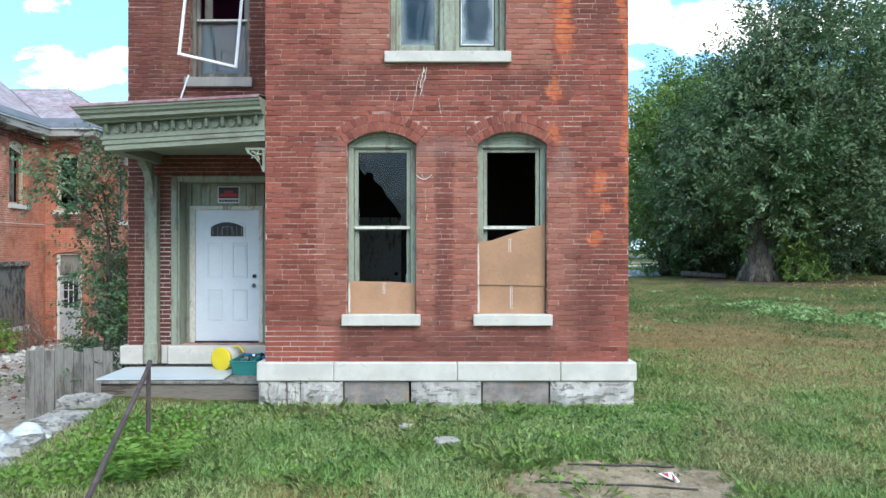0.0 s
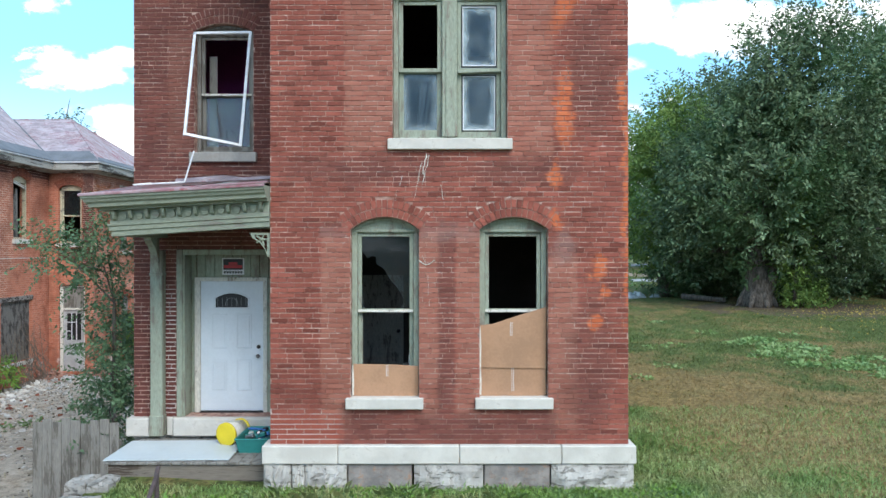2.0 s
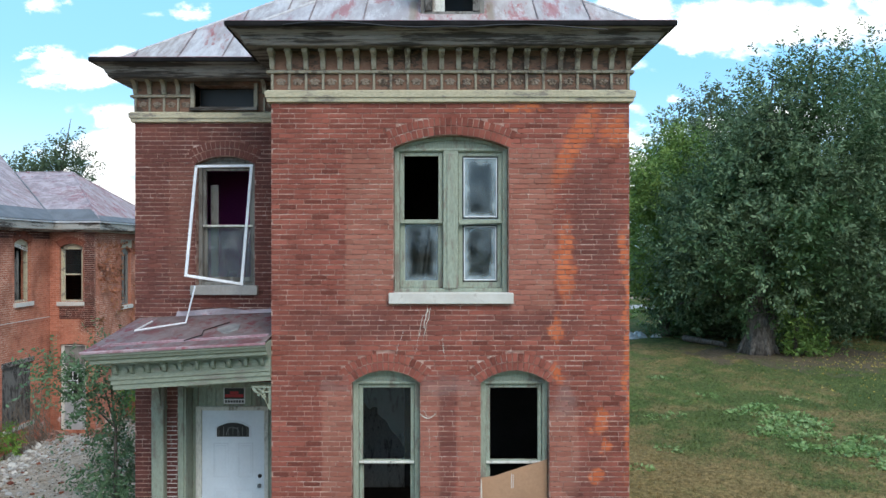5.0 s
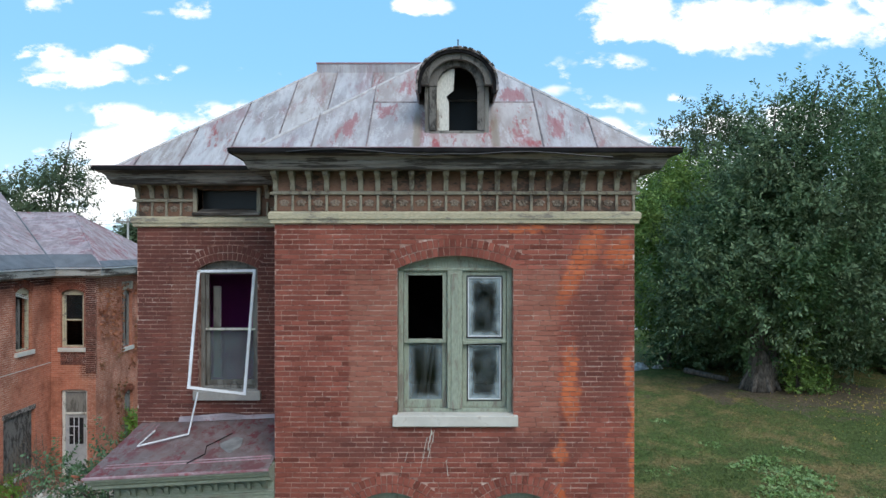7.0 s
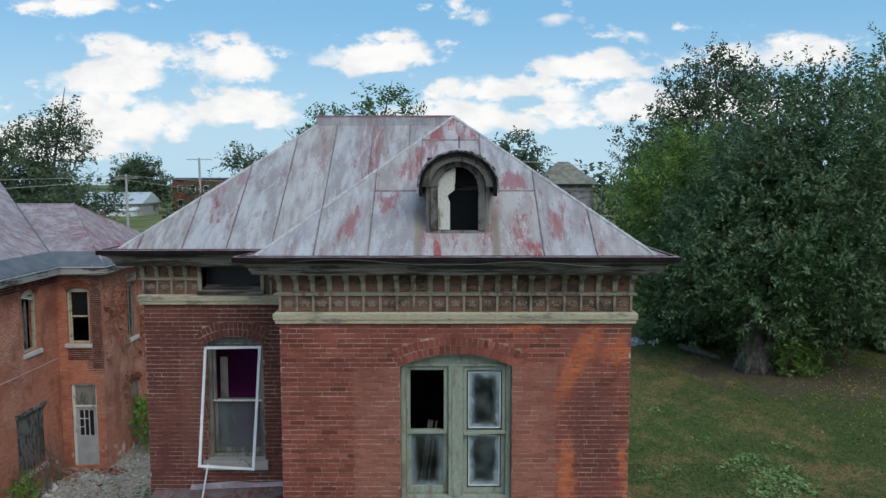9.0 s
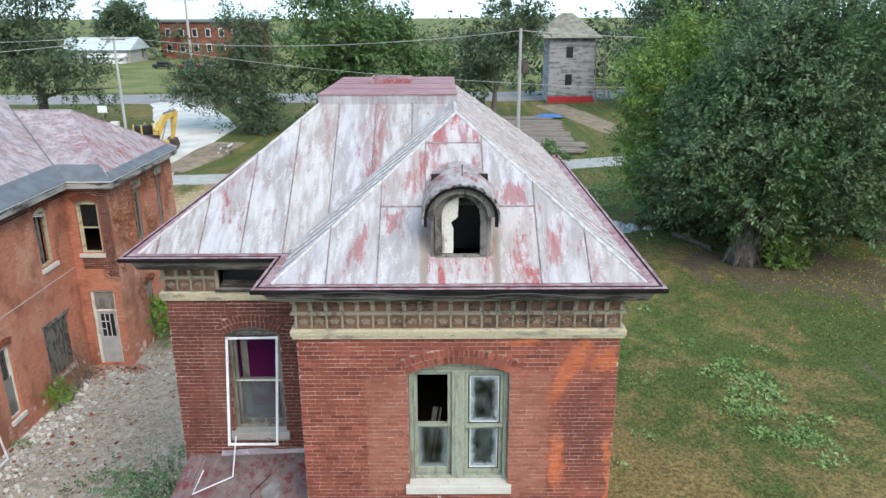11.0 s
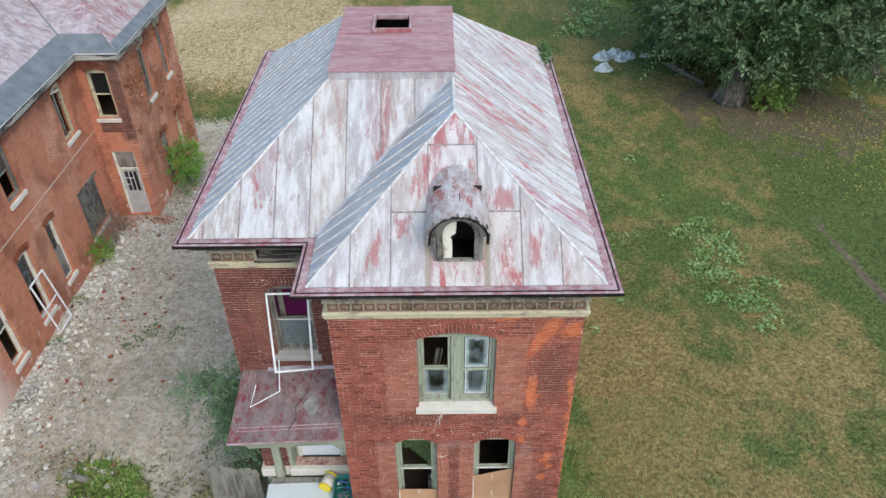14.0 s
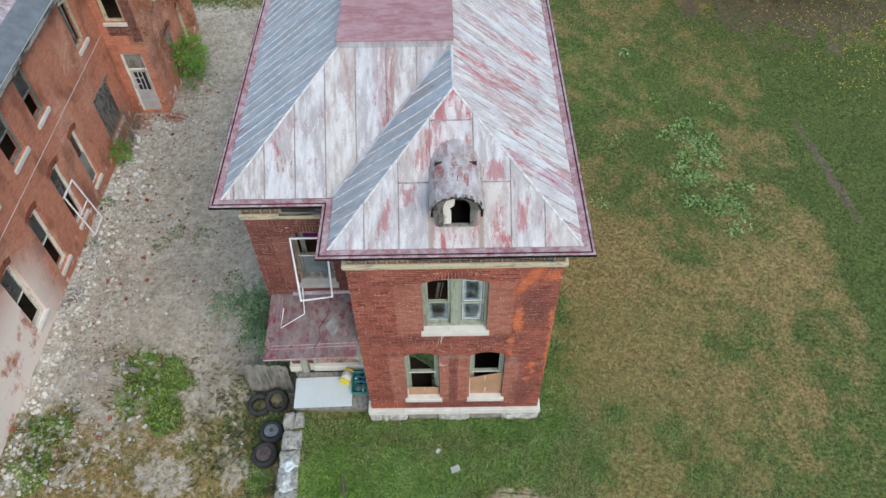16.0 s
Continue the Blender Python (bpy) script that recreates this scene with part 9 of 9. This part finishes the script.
def scatter_stones():
    """Brick-bats and mortar lumps strewn over the dirt lot."""
    rng = np.random.default_rng(9)
    n = 6600
    x = -13.1 + np.abs(rng.normal(0, 1.0, n)) * np.where(rng.random(n) < 0.62, 1.3, 4.2)
    y = rng.uniform(7.5, 27.5, n)
    keep = (x < -5.0) & (fbm(x * 0.7, y * 0.7, 70) > 0.40) & ~((y > 23.8) & (x < -11.6))
    x, y = x[keep], y[keep]
    more = rng.normal(size=(420, 2)) * np.array([0.7, 0.45]) + np.array([-11.9, 23.0])
    more = more[(more[:, 1] < 23.7) & (more[:, 0] > -13.0)]
    x, y = np.concatenate([x, more[:, 0]]), np.concatenate([y, more[:, 1]])
    z = ground_z(x, y)
    for name, mat, pick, lab in (("rubble", "rubble", 0, "strewn pale mortar and stone rubble on dirt"), ("brick_rubble", "sooty_brick", 1, "strewn broken red bricks on dirt")):
        sel = (np.arange(len(x)) % 9 == 0) if pick else (np.arange(len(x)) % 9 != 0)
        g = Geo()
        for a, b, c in zip(x[sel], y[sel], z[sel]):
            s_ = 0.010 + 0.045 * rng.random() ** 4.0
            q = pose(a, b, c + s_ * 0.3, rng.uniform(-25, 25), rng.uniform(-25, 25), rng.uniform(0, 180))
            k = rng.uniform(0.6, 1.6, 3)
            g.m = q
            g.box(-s_ * k[0], s_ * k[0], -s_ * k[1], s_ * k[1], -s_ * 0.6, s_ * 0.6)
        g.m = None
        single(name, g, mat, lab, "rubble", kind="stuff")


scatter_stones()


def lime_rubble():
    """White lumps of lime and plaster fallen along the foot of the brick wall."""
    rng = np.random.default_rng(19)
    n = 1700
    y = rng.uniform(7.0, 22.5, n)
    x = -13.12 + np.abs(rng.normal(0, 0.55, n)) * (0.7 + 0.9 * fbm(y * 0.5, y * 0.0, 71))
    keep = fbm(x * 0.9, y * 0.6, 72) > 0.42
    g = Geo()
    for a, b in zip(x[keep], y[keep]):
        s_ = 0.008 + 0.060 * rng.random() ** 6.0
        k = rng.uniform(0.55, 1.5, 3)
        g.m = pose(a, b, gz(a, b) + s_ * 0.35, rng.uniform(-30, 30), rng.uniform(-30, 30), rng.uniform(0, 180))
        g.box(-s_ * k[0], s_ * k[0], -s_ * k[1], s_ * k[1], -s_ * 0.6 * k[2], s_ * 0.6 * k[2], s_ * 0.25)
    g.m = None
    single("lime_rubble", g, "limestone", "white lumps of fallen lime plaster along a brick wall", "rubble", kind="stuff")


lime_rubble()


# ---- grass and weeds ----
def blades(name, boxes, density, height, width, mat, label, seed, weight, bend=0.5):
    """Grass blades over boxes (x0, x1, y0, y1), as thick as weight(x, y) says."""
    rng = np.random.default_rng(seed)
    ps = []
    for x0, x1, y0, y1 in boxes:
        n = int((x1 - x0) * (y1 - y0) * density)
        x, y = rng.uniform(x0, x1, n), rng.uniform(y0, y1, n)
        k = rng.random(n) < weight(x, y)
        ps.append(np.stack([x[k], y[k]], 1))
    p = np.concatenate(ps)
    n = len(p)
    base = np.column_stack([p, ground_z(p[:, 0], p[:, 1]) - 0.005])
    tuft = 0.6 + 0.8 * fbm(p[:, 0] * 2.2, p[:, 1] * 2.2, seed)[:, None]
    h = height * tuft * rng.uniform(0.5, 1.35, (n, 1))
    a = rng.uniform(0, 2 * np.pi, n)
    lean = np.column_stack([np.cos(a), np.sin(a), np.zeros(n)]) * h * bend * rng.uniform(0.2, 1.3, (n, 1))
    b = a + np.pi / 2 + rng.normal(0, 0.5, n)
    sd = np.column_stack([np.cos(b), np.sin(b), np.zeros(n)]) * width * rng.uniform(0.6, 1.3, (n, 1))
    up_ = np.array([0, 0, 1.0]) * h
    mid = base + up_ * 0.6 + lean * 0.35
    tip = base + up_ * 0.95 + lean
    v = np.stack([base - sd, base + sd, mid + sd * 0.7, tip, mid - sd * 0.7], 1)
    single(name, quads_mesh(name, v, 5), mat, label, "grass", kind="stuff")


def lawn_weight(x, y):
    b, d, l = cover(x, y)
    house_ = (x > -4.8) & (x < 2.42) & (y > 9.05) & (y < 18.8)
    return np.where(house_, 0, np.clip(1.05 - b * 1.5, 0, 1) * (0.45 + 0.75 * (1 - d)))


def near_weight(x, y):
    return lawn_weight(x, y) * np.clip(1.25 - np.hypot(x - 0.5, (y - 6.5) * 0.8) / 7.5 + (fbm(x, y, 80) - 0.5) * 0.5, 0, 1)


def far_weight(x, y):
    return lawn_weight(x, y) * np.clip(1.3 - np.hypot(x - 6, y - 10) / 20 + (fbm(x, y, 81) - 0.5) * 0.5, 0, 1)


blades("grass", [(-4.2, 9.0, 4.0, 9.1), (2.4, 9.0, 9.1, 13.0)], 3000, 0.062, 0.0034, "grass", "rough uncut grass in front of the house", 1, near_weight, 0.9)


def dry_weight(x, y):
    b, d, l = cover(x, y)
    return far_weight(x, y) * np.clip(0.15 + (d - 0.25) * 1.3, 0, 1)


def green_weight(x, y):
    b, d, l = cover(x, y)
    return far_weight(x, y) * np.clip(0.15 + (0.65 - d) * 1.2 + l * 0.8, 0, 1)


LAWN = [(2.4, 22.0, 9.1, 32.0), (5.0, 18.0, 4.5, 9.1)]
blades("grass", LAWN, 420, 0.045, 0.0060, "straw_lawn", "dry straw-coloured patches of mown lawn", 2, dry_weight, 1.1)
blades("grass", LAWN, 420, 0.055, 0.0060, "green_lawn", "green patches of mown lawn beside the house", 3, green_weight, 1.0)


def left_weight(x, y):
    b, d, l = cover(x, y)
    return np.where(x > -13.1, np.clip(l * 0.9 + (1 - b) * 0.25, 0, 1), 0)


blades("grass", [(-13.1, -4.9, 6.5, 13.5)], 420, 0.13, 0.006, "straw_grass", "weedy grass on the dirt lot", 4, left_weight, 0.8)


def weed_patch(name, centres, n, r, h, size, mat, label, seed, slim=0.6, flat=0.5):
    """Broad-leaved weeds: rosettes of leaves round each centre."""
    rng = np.random.default_rng(seed)
    out = []
    for cx, cy in centres:
        a = rng.uniform(0, 2 * np.pi, n)
        d = np.sqrt(rng.random(n)) * r
        x, y = cx + np.cos(a) * d, cy + np.sin(a) * d
        z = ground_z(x, y) + rng.random(n) * h * (1 - 0.6 * d / r)
        p = np.column_stack([x, y, z])
        al = np.column_stack([np.cos(a), np.sin(a), rng.uniform(-0.1, 1.0, n) * flat]) + rng.normal(size=(n, 3)) * 0.4
        out.append(leaf_quads(p, al, size, rng, slim))
    single(name, quads_mesh(name, np.concatenate(out)), mat, label, "weeds", kind="stuff")


rng = np.random.default_rng(15)
spots = np.column_stack([rng.normal(9.3, 0.58, 52) + 0.0, rng.uniform(15.4, 21.0, 52)])
spots[:, 0] += (18 - spots[:, 1]) * 0.12
weed_patch("weeds", spots, 54, 0.27, 0.10, 0.112, "leaf_grey", "patch of pale grey-green broad-leaved weeds in the lawn", 1, 0.6, 0.2)
weed_patch("weeds", [(5.9, 20.0), (6.5, 20.2), (5.3, 17.0), (8.2, 22.5), (10.5, 21.8), (4.2, 15.6), (7.5, 25.3), (4.4, 23)], 40, 0.3, 0.09, 0.11, "leaf_grey", "scattered broad-leaved weeds in the lawn", 2, 0.6, 0.2)
weed_patch("weeds", [(-1.55, 8.82), (-1.3, 8.88), (-0.05, 8.85), (0.12, 8.82), (0.72, 8.85), (0.95, 8.8), (-2.0, 8.86), (2.5, 8.75), (-0.7, 8.86)], 46, 0.26, 0.12, 0.085, "leaf_bright", "tall tufts of weeds along the foundation", 3, 0.14, 1.6)
weed_patch("weeds", [(-1.9, 8.4), (-2.7, 8.2), (-3.6, 8.5), (-1.0, 8.4)], 60, 0.34, 0.05, 0.10, "leaf_bright", "weeds at the edge of the porch", 4, 0.22, 1.2)
weed_patch("weeds", [(-3.7 + 0.25 * (i % 4) + 0.05 * (i % 3), 6.4 + 0.21 * (i // 2)) for i in range(20)], 130, 0.34, 0.16, 0.055, "leaf_bright", "bright green ground cover beside the stone wall", 5, 0.85, 0.4)
weed_patch("weeds", [(-9.9 + 0.36 * (i % 4) + 0.5 * math.sin(i * 2.3), 10.0 + 0.42 * (i // 4) + 0.4 * math.sin(i * 1.3)) for i in range(10)] + [(-8.7, 9.6), (-8.9, 10.0), (-12.2, 9.3), (-12.4, 8.3), (-12.0, 8.0), (-11.6, 9.2)], 52, 0.32, 0.22, 0.10, "leaf_bright", "lush weeds growing on the dirt lot", 6, 0.6, 0.8)
weed_patch("weeds", [(-5.4, 9.6), (-5.9, 9.3), (-5.6, 8.8), (-5.9, 8.2), (-5.2, 7.7), (-5.6, 7.3), (-6.0, 10.6), (-12.9, 18.6), (-12.8, 16.6), (-9.9, 17.2), (-10.4, 16.6), (-9.0, 16.9), (-7.5, 15.0), (-6.6, 12.3)], 60, 0.3, 0.18, 0.10, "leaf_c", "weeds in the dirt beside the wall", 7, 0.5, 0.8)
weed_patch("weeds", [(0.55, 6.95), (0.75, 6.7), (0.2, 7.1), (1.3, 6.15), (2.7, 6.1), (-0.3, 7.4)], 60, 0.24, 0.10, 0.10, "leaf_b", "tufts of weed in the front grass", 8, 0.25, 1.0)


rng = np.random.default_rng(27)
low_weeds = np.column_stack([rng.uniform(-2.6, 3.0, 150), 9.0 - np.abs(rng.normal(0, 0.9, 150))])
low_weeds = low_weeds[low_weeds[:, 1] > 6.2]
weed_patch("weeds", low_weeds[::2], 34, 0.20, 0.05, 0.050, "leaf_bright", "low bright green weeds among the front grass", 41, 0.7, 0.5)
weed_patch("weeds", low_weeds[1::2], 30, 0.22, 0.06, 0.060, "leaf_c", "low dark green weeds among the front grass", 42, 0.6, 0.6)


def fern():
    """Feathery fronds beside the handrail."""
    rng = np.random.default_rng(3)
    out = []
    for cx, cy in ((-2.80, 6.45), (-2.62, 6.65)):
        for k in range(9):
            a = k * 0.7 + rng.uniform(-0.2, 0.2)
            d = np.array([math.cos(a), math.sin(a), 0])
            for t in np.linspace(0.1, 1, 16):
                p = np.array([cx, cy, gz(cx, cy)]) + d * 0.46 * t + np.array([0, 0, 0.72 * t - 0.42 * t * t])
                s_ = np.array([-d[1], d[0], 0])
                for sg in (-1, 1):
                    out.append(leaf_quads(p[None], (s_ * sg + d * 0.4)[None], 0.16 * (1.1 - t * 0.8), rng, 0.3))
    single("fern", quads_mesh("fern", np.concatenate(out)), "leaf_bright", "light green feathery fern beside the handrail", "fern", kind="stuff")


fern()


def fallen():
    rng = np.random.default_rng(8)
    n = 1900
    x, y = rng.normal(18.4, 2.6, n), rng.normal(25.2, 2.8, n)
    p = np.column_stack([x, y, ground_z(x, y) + 0.03])
    al = rng.normal(size=(n, 3)) * np.array([1, 1, 0.12])
    v = leaf_quads(p, al, 0.062, rng, 0.8)
    v[:, :, 2] = np.maximum(v[:, :, 2], ground_z(v[:, :, 0], v[:, :, 1]) + 0.012)
    single("fallen_leaves", quads_mesh("fallen_leaves", v), "yellow_leaf", "scattered small yellow fallen leaves on the lawn", "leaves", kind="stuff")


M["yellow_leaf"] = plain("yellow_fallen_leaf", (0.50, 0.38, 0.09), 0.8, 0.3, 9, 0.05)
fallen()


def litter():
    """Rotting leaves and scraps blown about the dirt lot."""
    rng = np.random.default_rng(21)
    spots_ = [(-9.6, 17.0, 1.2, 1.3, 260), (-11.0, 19.6, 1.0, 1.6, 260), (-12.3, 15.6, 0.5, 0.9, 200), (-12.4, 17.6, 0.4, 0.8, 160), (-7.4, 14.2, 1.2, 1.5, 160), (-9.5, 21.5, 1.8, 1.4, 240), (-6.2, 12.4, 0.9, 0.9, 120), (-12.1, 12.6, 0.7, 0.9, 160), (-8.8, 24.5, 1.4, 2.0, 160)]
    ps = [np.column_stack([rng.normal(x, sx, n), rng.normal(y, sy, n)]) for x, y, sx, sy, n in spots_]
    p = np.concatenate(ps)
    p = p[(p[:, 0] > -13.0) & (p[:, 0] < -5.0) & ~((p[:, 1] > 23.7) & (p[:, 0] < -11.6))]
    p = np.column_stack([p, ground_z(p[:, 0], p[:, 1]) + 0.02])
    v = leaf_quads(p, rng.normal(size=p.shape) * np.array([1, 1, 0.15]), 0.06, rng, 0.7)
    v[:, :, 2] = np.maximum(v[:, :, 2], ground_z(v[:, :, 0], v[:, :, 1]) + 0.008)
    single("leaf_litter", quads_mesh("leaf_litter", v), "litter", "dark rotting leaves scattered over the dirt lot", "leaves", kind="stuff")


litter()


def dead_vines():
    """Tangle of bare stems over the boarded opening, rooted in a heap of broken brick."""
    rn = random.Random(6)
    g = Geo()
    for k in range(46):
        y, z = rn.uniform(21.2, 23.2), LOW
        pts = []
        for i in range(7):
            pts.append((-13.12 + rn.uniform(0, 0.22) + 0.25 * max(0, 1 - i / 4), y, z))
            y += rn.uniform(-0.28, 0.22)
            z += rn.uniform(0.12, 0.42)
        g.tube(pts, [0.012, 0.011, 0.010, 0.008, 0.007, 0.005, 0.003], 4)
    single("dead_vines", g, "dead_vine", "tangle of bare dead vines over a boarded opening", "vines", kind="stuff")


dead_vines()


def brick_heap(name, c, r, n, seed, mat="dusty_brick"):
    rng = np.random.default_rng(seed)
    g = Geo()
    for _ in range(n):
        a, d = rng.uniform(0, 2 * np.pi), rng.random() ** 0.7
        x, y = c[0] + math.cos(a) * d * r[0], c[1] + math.sin(a) * d * r[1]
        k = rng.uniform(0.25, 0.8)
        g.m = pose(x, y, gz(x, y) + r[2] * (1 - d) * rng.random() + 0.02, rng.uniform(-40, 40), rng.uniform(-40, 40), rng.uniform(0, 180))
        g.box(-0.10 * k, 0.10 * k, -0.05 * k, 0.05 * k, -0.032, 0.032)
    g.m = None
    single(name, g, mat, "heap of broken bricks and mortar against the wall", "rubble", kind="stuff")


brick_heap("brick_heap", (-12.75, 23.3), (0.42, 0.55, 0.22), 60, 1)
brick_heap("brick_heap", (-11.4, 23.5), (0.5, 0.35, 0.30), 60, 2)
brick_heap("brick_heap", (-12.85, 14.3), (0.4, 0.9, 0.22), 120, 3, "rubble")
brick_heap("brick_heap", (-12.8, 16.3), (0.35, 0.8, 0.12), 90, 4, "rubble")
weed_patch("weeds", [(6.4 + 0.8 * (i % 4), 53.6 + 0.5 * (i // 4)) for i in range(8)], 60, 0.7, 0.8, 0.30, "leaf_c", "clump of green weeds before the plank rafts", 31, 0.5, 0.8)
weed_patch("weeds", [(7.0 + 0.55 * i + 0.4 * math.sin(i * 2.1), 38.2 + 1.0 * i + 0.7 * math.sin(i * 3.7)) for i in range(8)], 60, 0.9, 0.7, 0.24, "leaf_grey", "pale rank weeds at the edge of the yard", 32, 0.5, 0.6)


def tufts(name, spots_, n, r, h, mat, label, seed):
    """Long coarse grass in separate tufts."""
    rng = np.random.default_rng(seed)
    out = []
    for x, y, k in spots_:
        a = rng.uniform(0, 2 * np.pi, n)
        d = np.sqrt(rng.random(n)) * r * k
        base = np.column_stack([x + np.cos(a) * d, y + np.sin(a) * d, np.zeros(n)])
        base[:, 2] = ground_z(base[:, 0], base[:, 1]) - 0.01
        hh = h * k * rng.uniform(0.5, 1.2, (n, 1))
        b = a + rng.normal(0, 0.7, n)
        lean = np.column_stack([np.cos(b), np.sin(b), np.zeros(n)]) * hh * rng.uniform(0.3, 1.3, (n, 1))
        c = b + np.pi / 2
        sd = np.column_stack([np.cos(c), np.sin(c), np.zeros(n)]) * 0.0048 * rng.uniform(0.7, 1.4, (n, 1))
        up_ = np.array([0, 0, 1.0]) * hh
        mid = base + up_ * 0.65 + lean * 0.35
        tip = base + up_ * 0.8 + lean
        out.append(np.stack([base - sd, base + sd, mid + sd * 0.8, tip, mid - sd * 0.8], 1))
    single(name, quads_mesh(name, np.concatenate(out), 5), mat, label, "grass", kind="stuff")


rng = np.random.default_rng(61)
where = np.column_stack([rng.uniform(-3.0, 7.5, 300), rng.uniform(4.4, 9.0, 300)])
where = where[(rng.random(300) < 0.9) & (cover(where[:, 0], where[:, 1])[0] < 0.25)]
sizes = rng.uniform(0.5, 1.15, len(where))
third = np.arange(len(where)) % 3
for i, (mt, lab) in enumerate((("grass", "coarse green grass tufts before the house"), ("straw_grass", "coarse straw-coloured grass tufts before the house"), ("grass", "yellow-green grass tufts before the house"))):
    tufts("grass_tufts", [(x, y, k) for (x, y), k in zip(where[third == i], sizes[third == i])], 22, 0.22, 0.085, mt, lab, 70 + i)
tufts("grass_tufts", [(0.62, 7.05, 1.6), (0.35, 7.2, 1.3), (0.85, 6.95, 1.3), (-1.9, 8.7, 1.5), (-1.45, 8.75, 1.4), (-0.5, 8.8, 1.5), (0.75, 8.8, 1.2), (-3.3, 8.5, 1.0)], 40, 0.2, 0.10, "grass", "large pale green grass tufts along the foundation", 80)
rng = np.random.default_rng(91)
lot = np.concatenate([np.column_stack([rng.normal(-6.3, 0.55, 60), rng.normal(9.6, 1.1, 60)]), np.column_stack([rng.normal(-9.4, 0.9, 26), rng.normal(10.6, 0.9, 26)]), np.column_stack([rng.normal(-12.2, 0.6, 16), rng.normal(8.8, 0.6, 16)])])
lot = lot[(lot[:, 0] < -5.1) & (lot[:, 0] > -13.0)]
tufts("grass_tufts", [(x, y, rng.uniform(0.7, 1.5)) for x, y in lot], 26, 0.32, 0.14, "straw_grass", "dry yellowing grass tufts on the dirt lot", 92)
tufts("grass_tufts", [(x + 0.2, y + 0.1, rng.uniform(0.7, 1.4)) for x, y in lot[::2]], 24, 0.3, 0.15, "grass", "green grass tufts on the dirt lot", 93)

# blackened bricks with pale joints at the corner of the house next door
part("pointing", Geo(N2).box(-12.04, -11.705, -0.003, 0.01, 2.35, 5.5).box(-12.88, -12.04, -0.003, 0.01, 2.62, 3.02), "mortar", nb, "pale pointing between blackened bricks")
for u0, u1, z0, z1, sd in ((-12.04, -11.703, 2.35, 5.5, 7), (-12.88, -12.045, 2.62, 3.02, 8)):
    for a, b, lo_, hi_ in bond(None, u0, u1, z0, z1, [], sd):
        part("brick", brick_geo(Geo(N2), a, b, lo_, hi_, -0.008), "black_brick", nb)
part("pointing", Geo(N1).box(17.0, 23.88, -0.003, 0.01, 5.30, 5.54), "mortar", nb)
for a, b, lo_, hi_ in bond(None, 17.0, 23.88, 5.30, 5.54, [], 9):
    part("brick", brick_geo(Geo(N1), a, b, lo_, hi_, -0.008), "black_brick", nb)
part("belt_line", Geo(N1).box(0.0, 23.88, -0.020, -0.0125, 2.70, 2.722), "limestone", nb, "thin white line of mortar between the storeys")
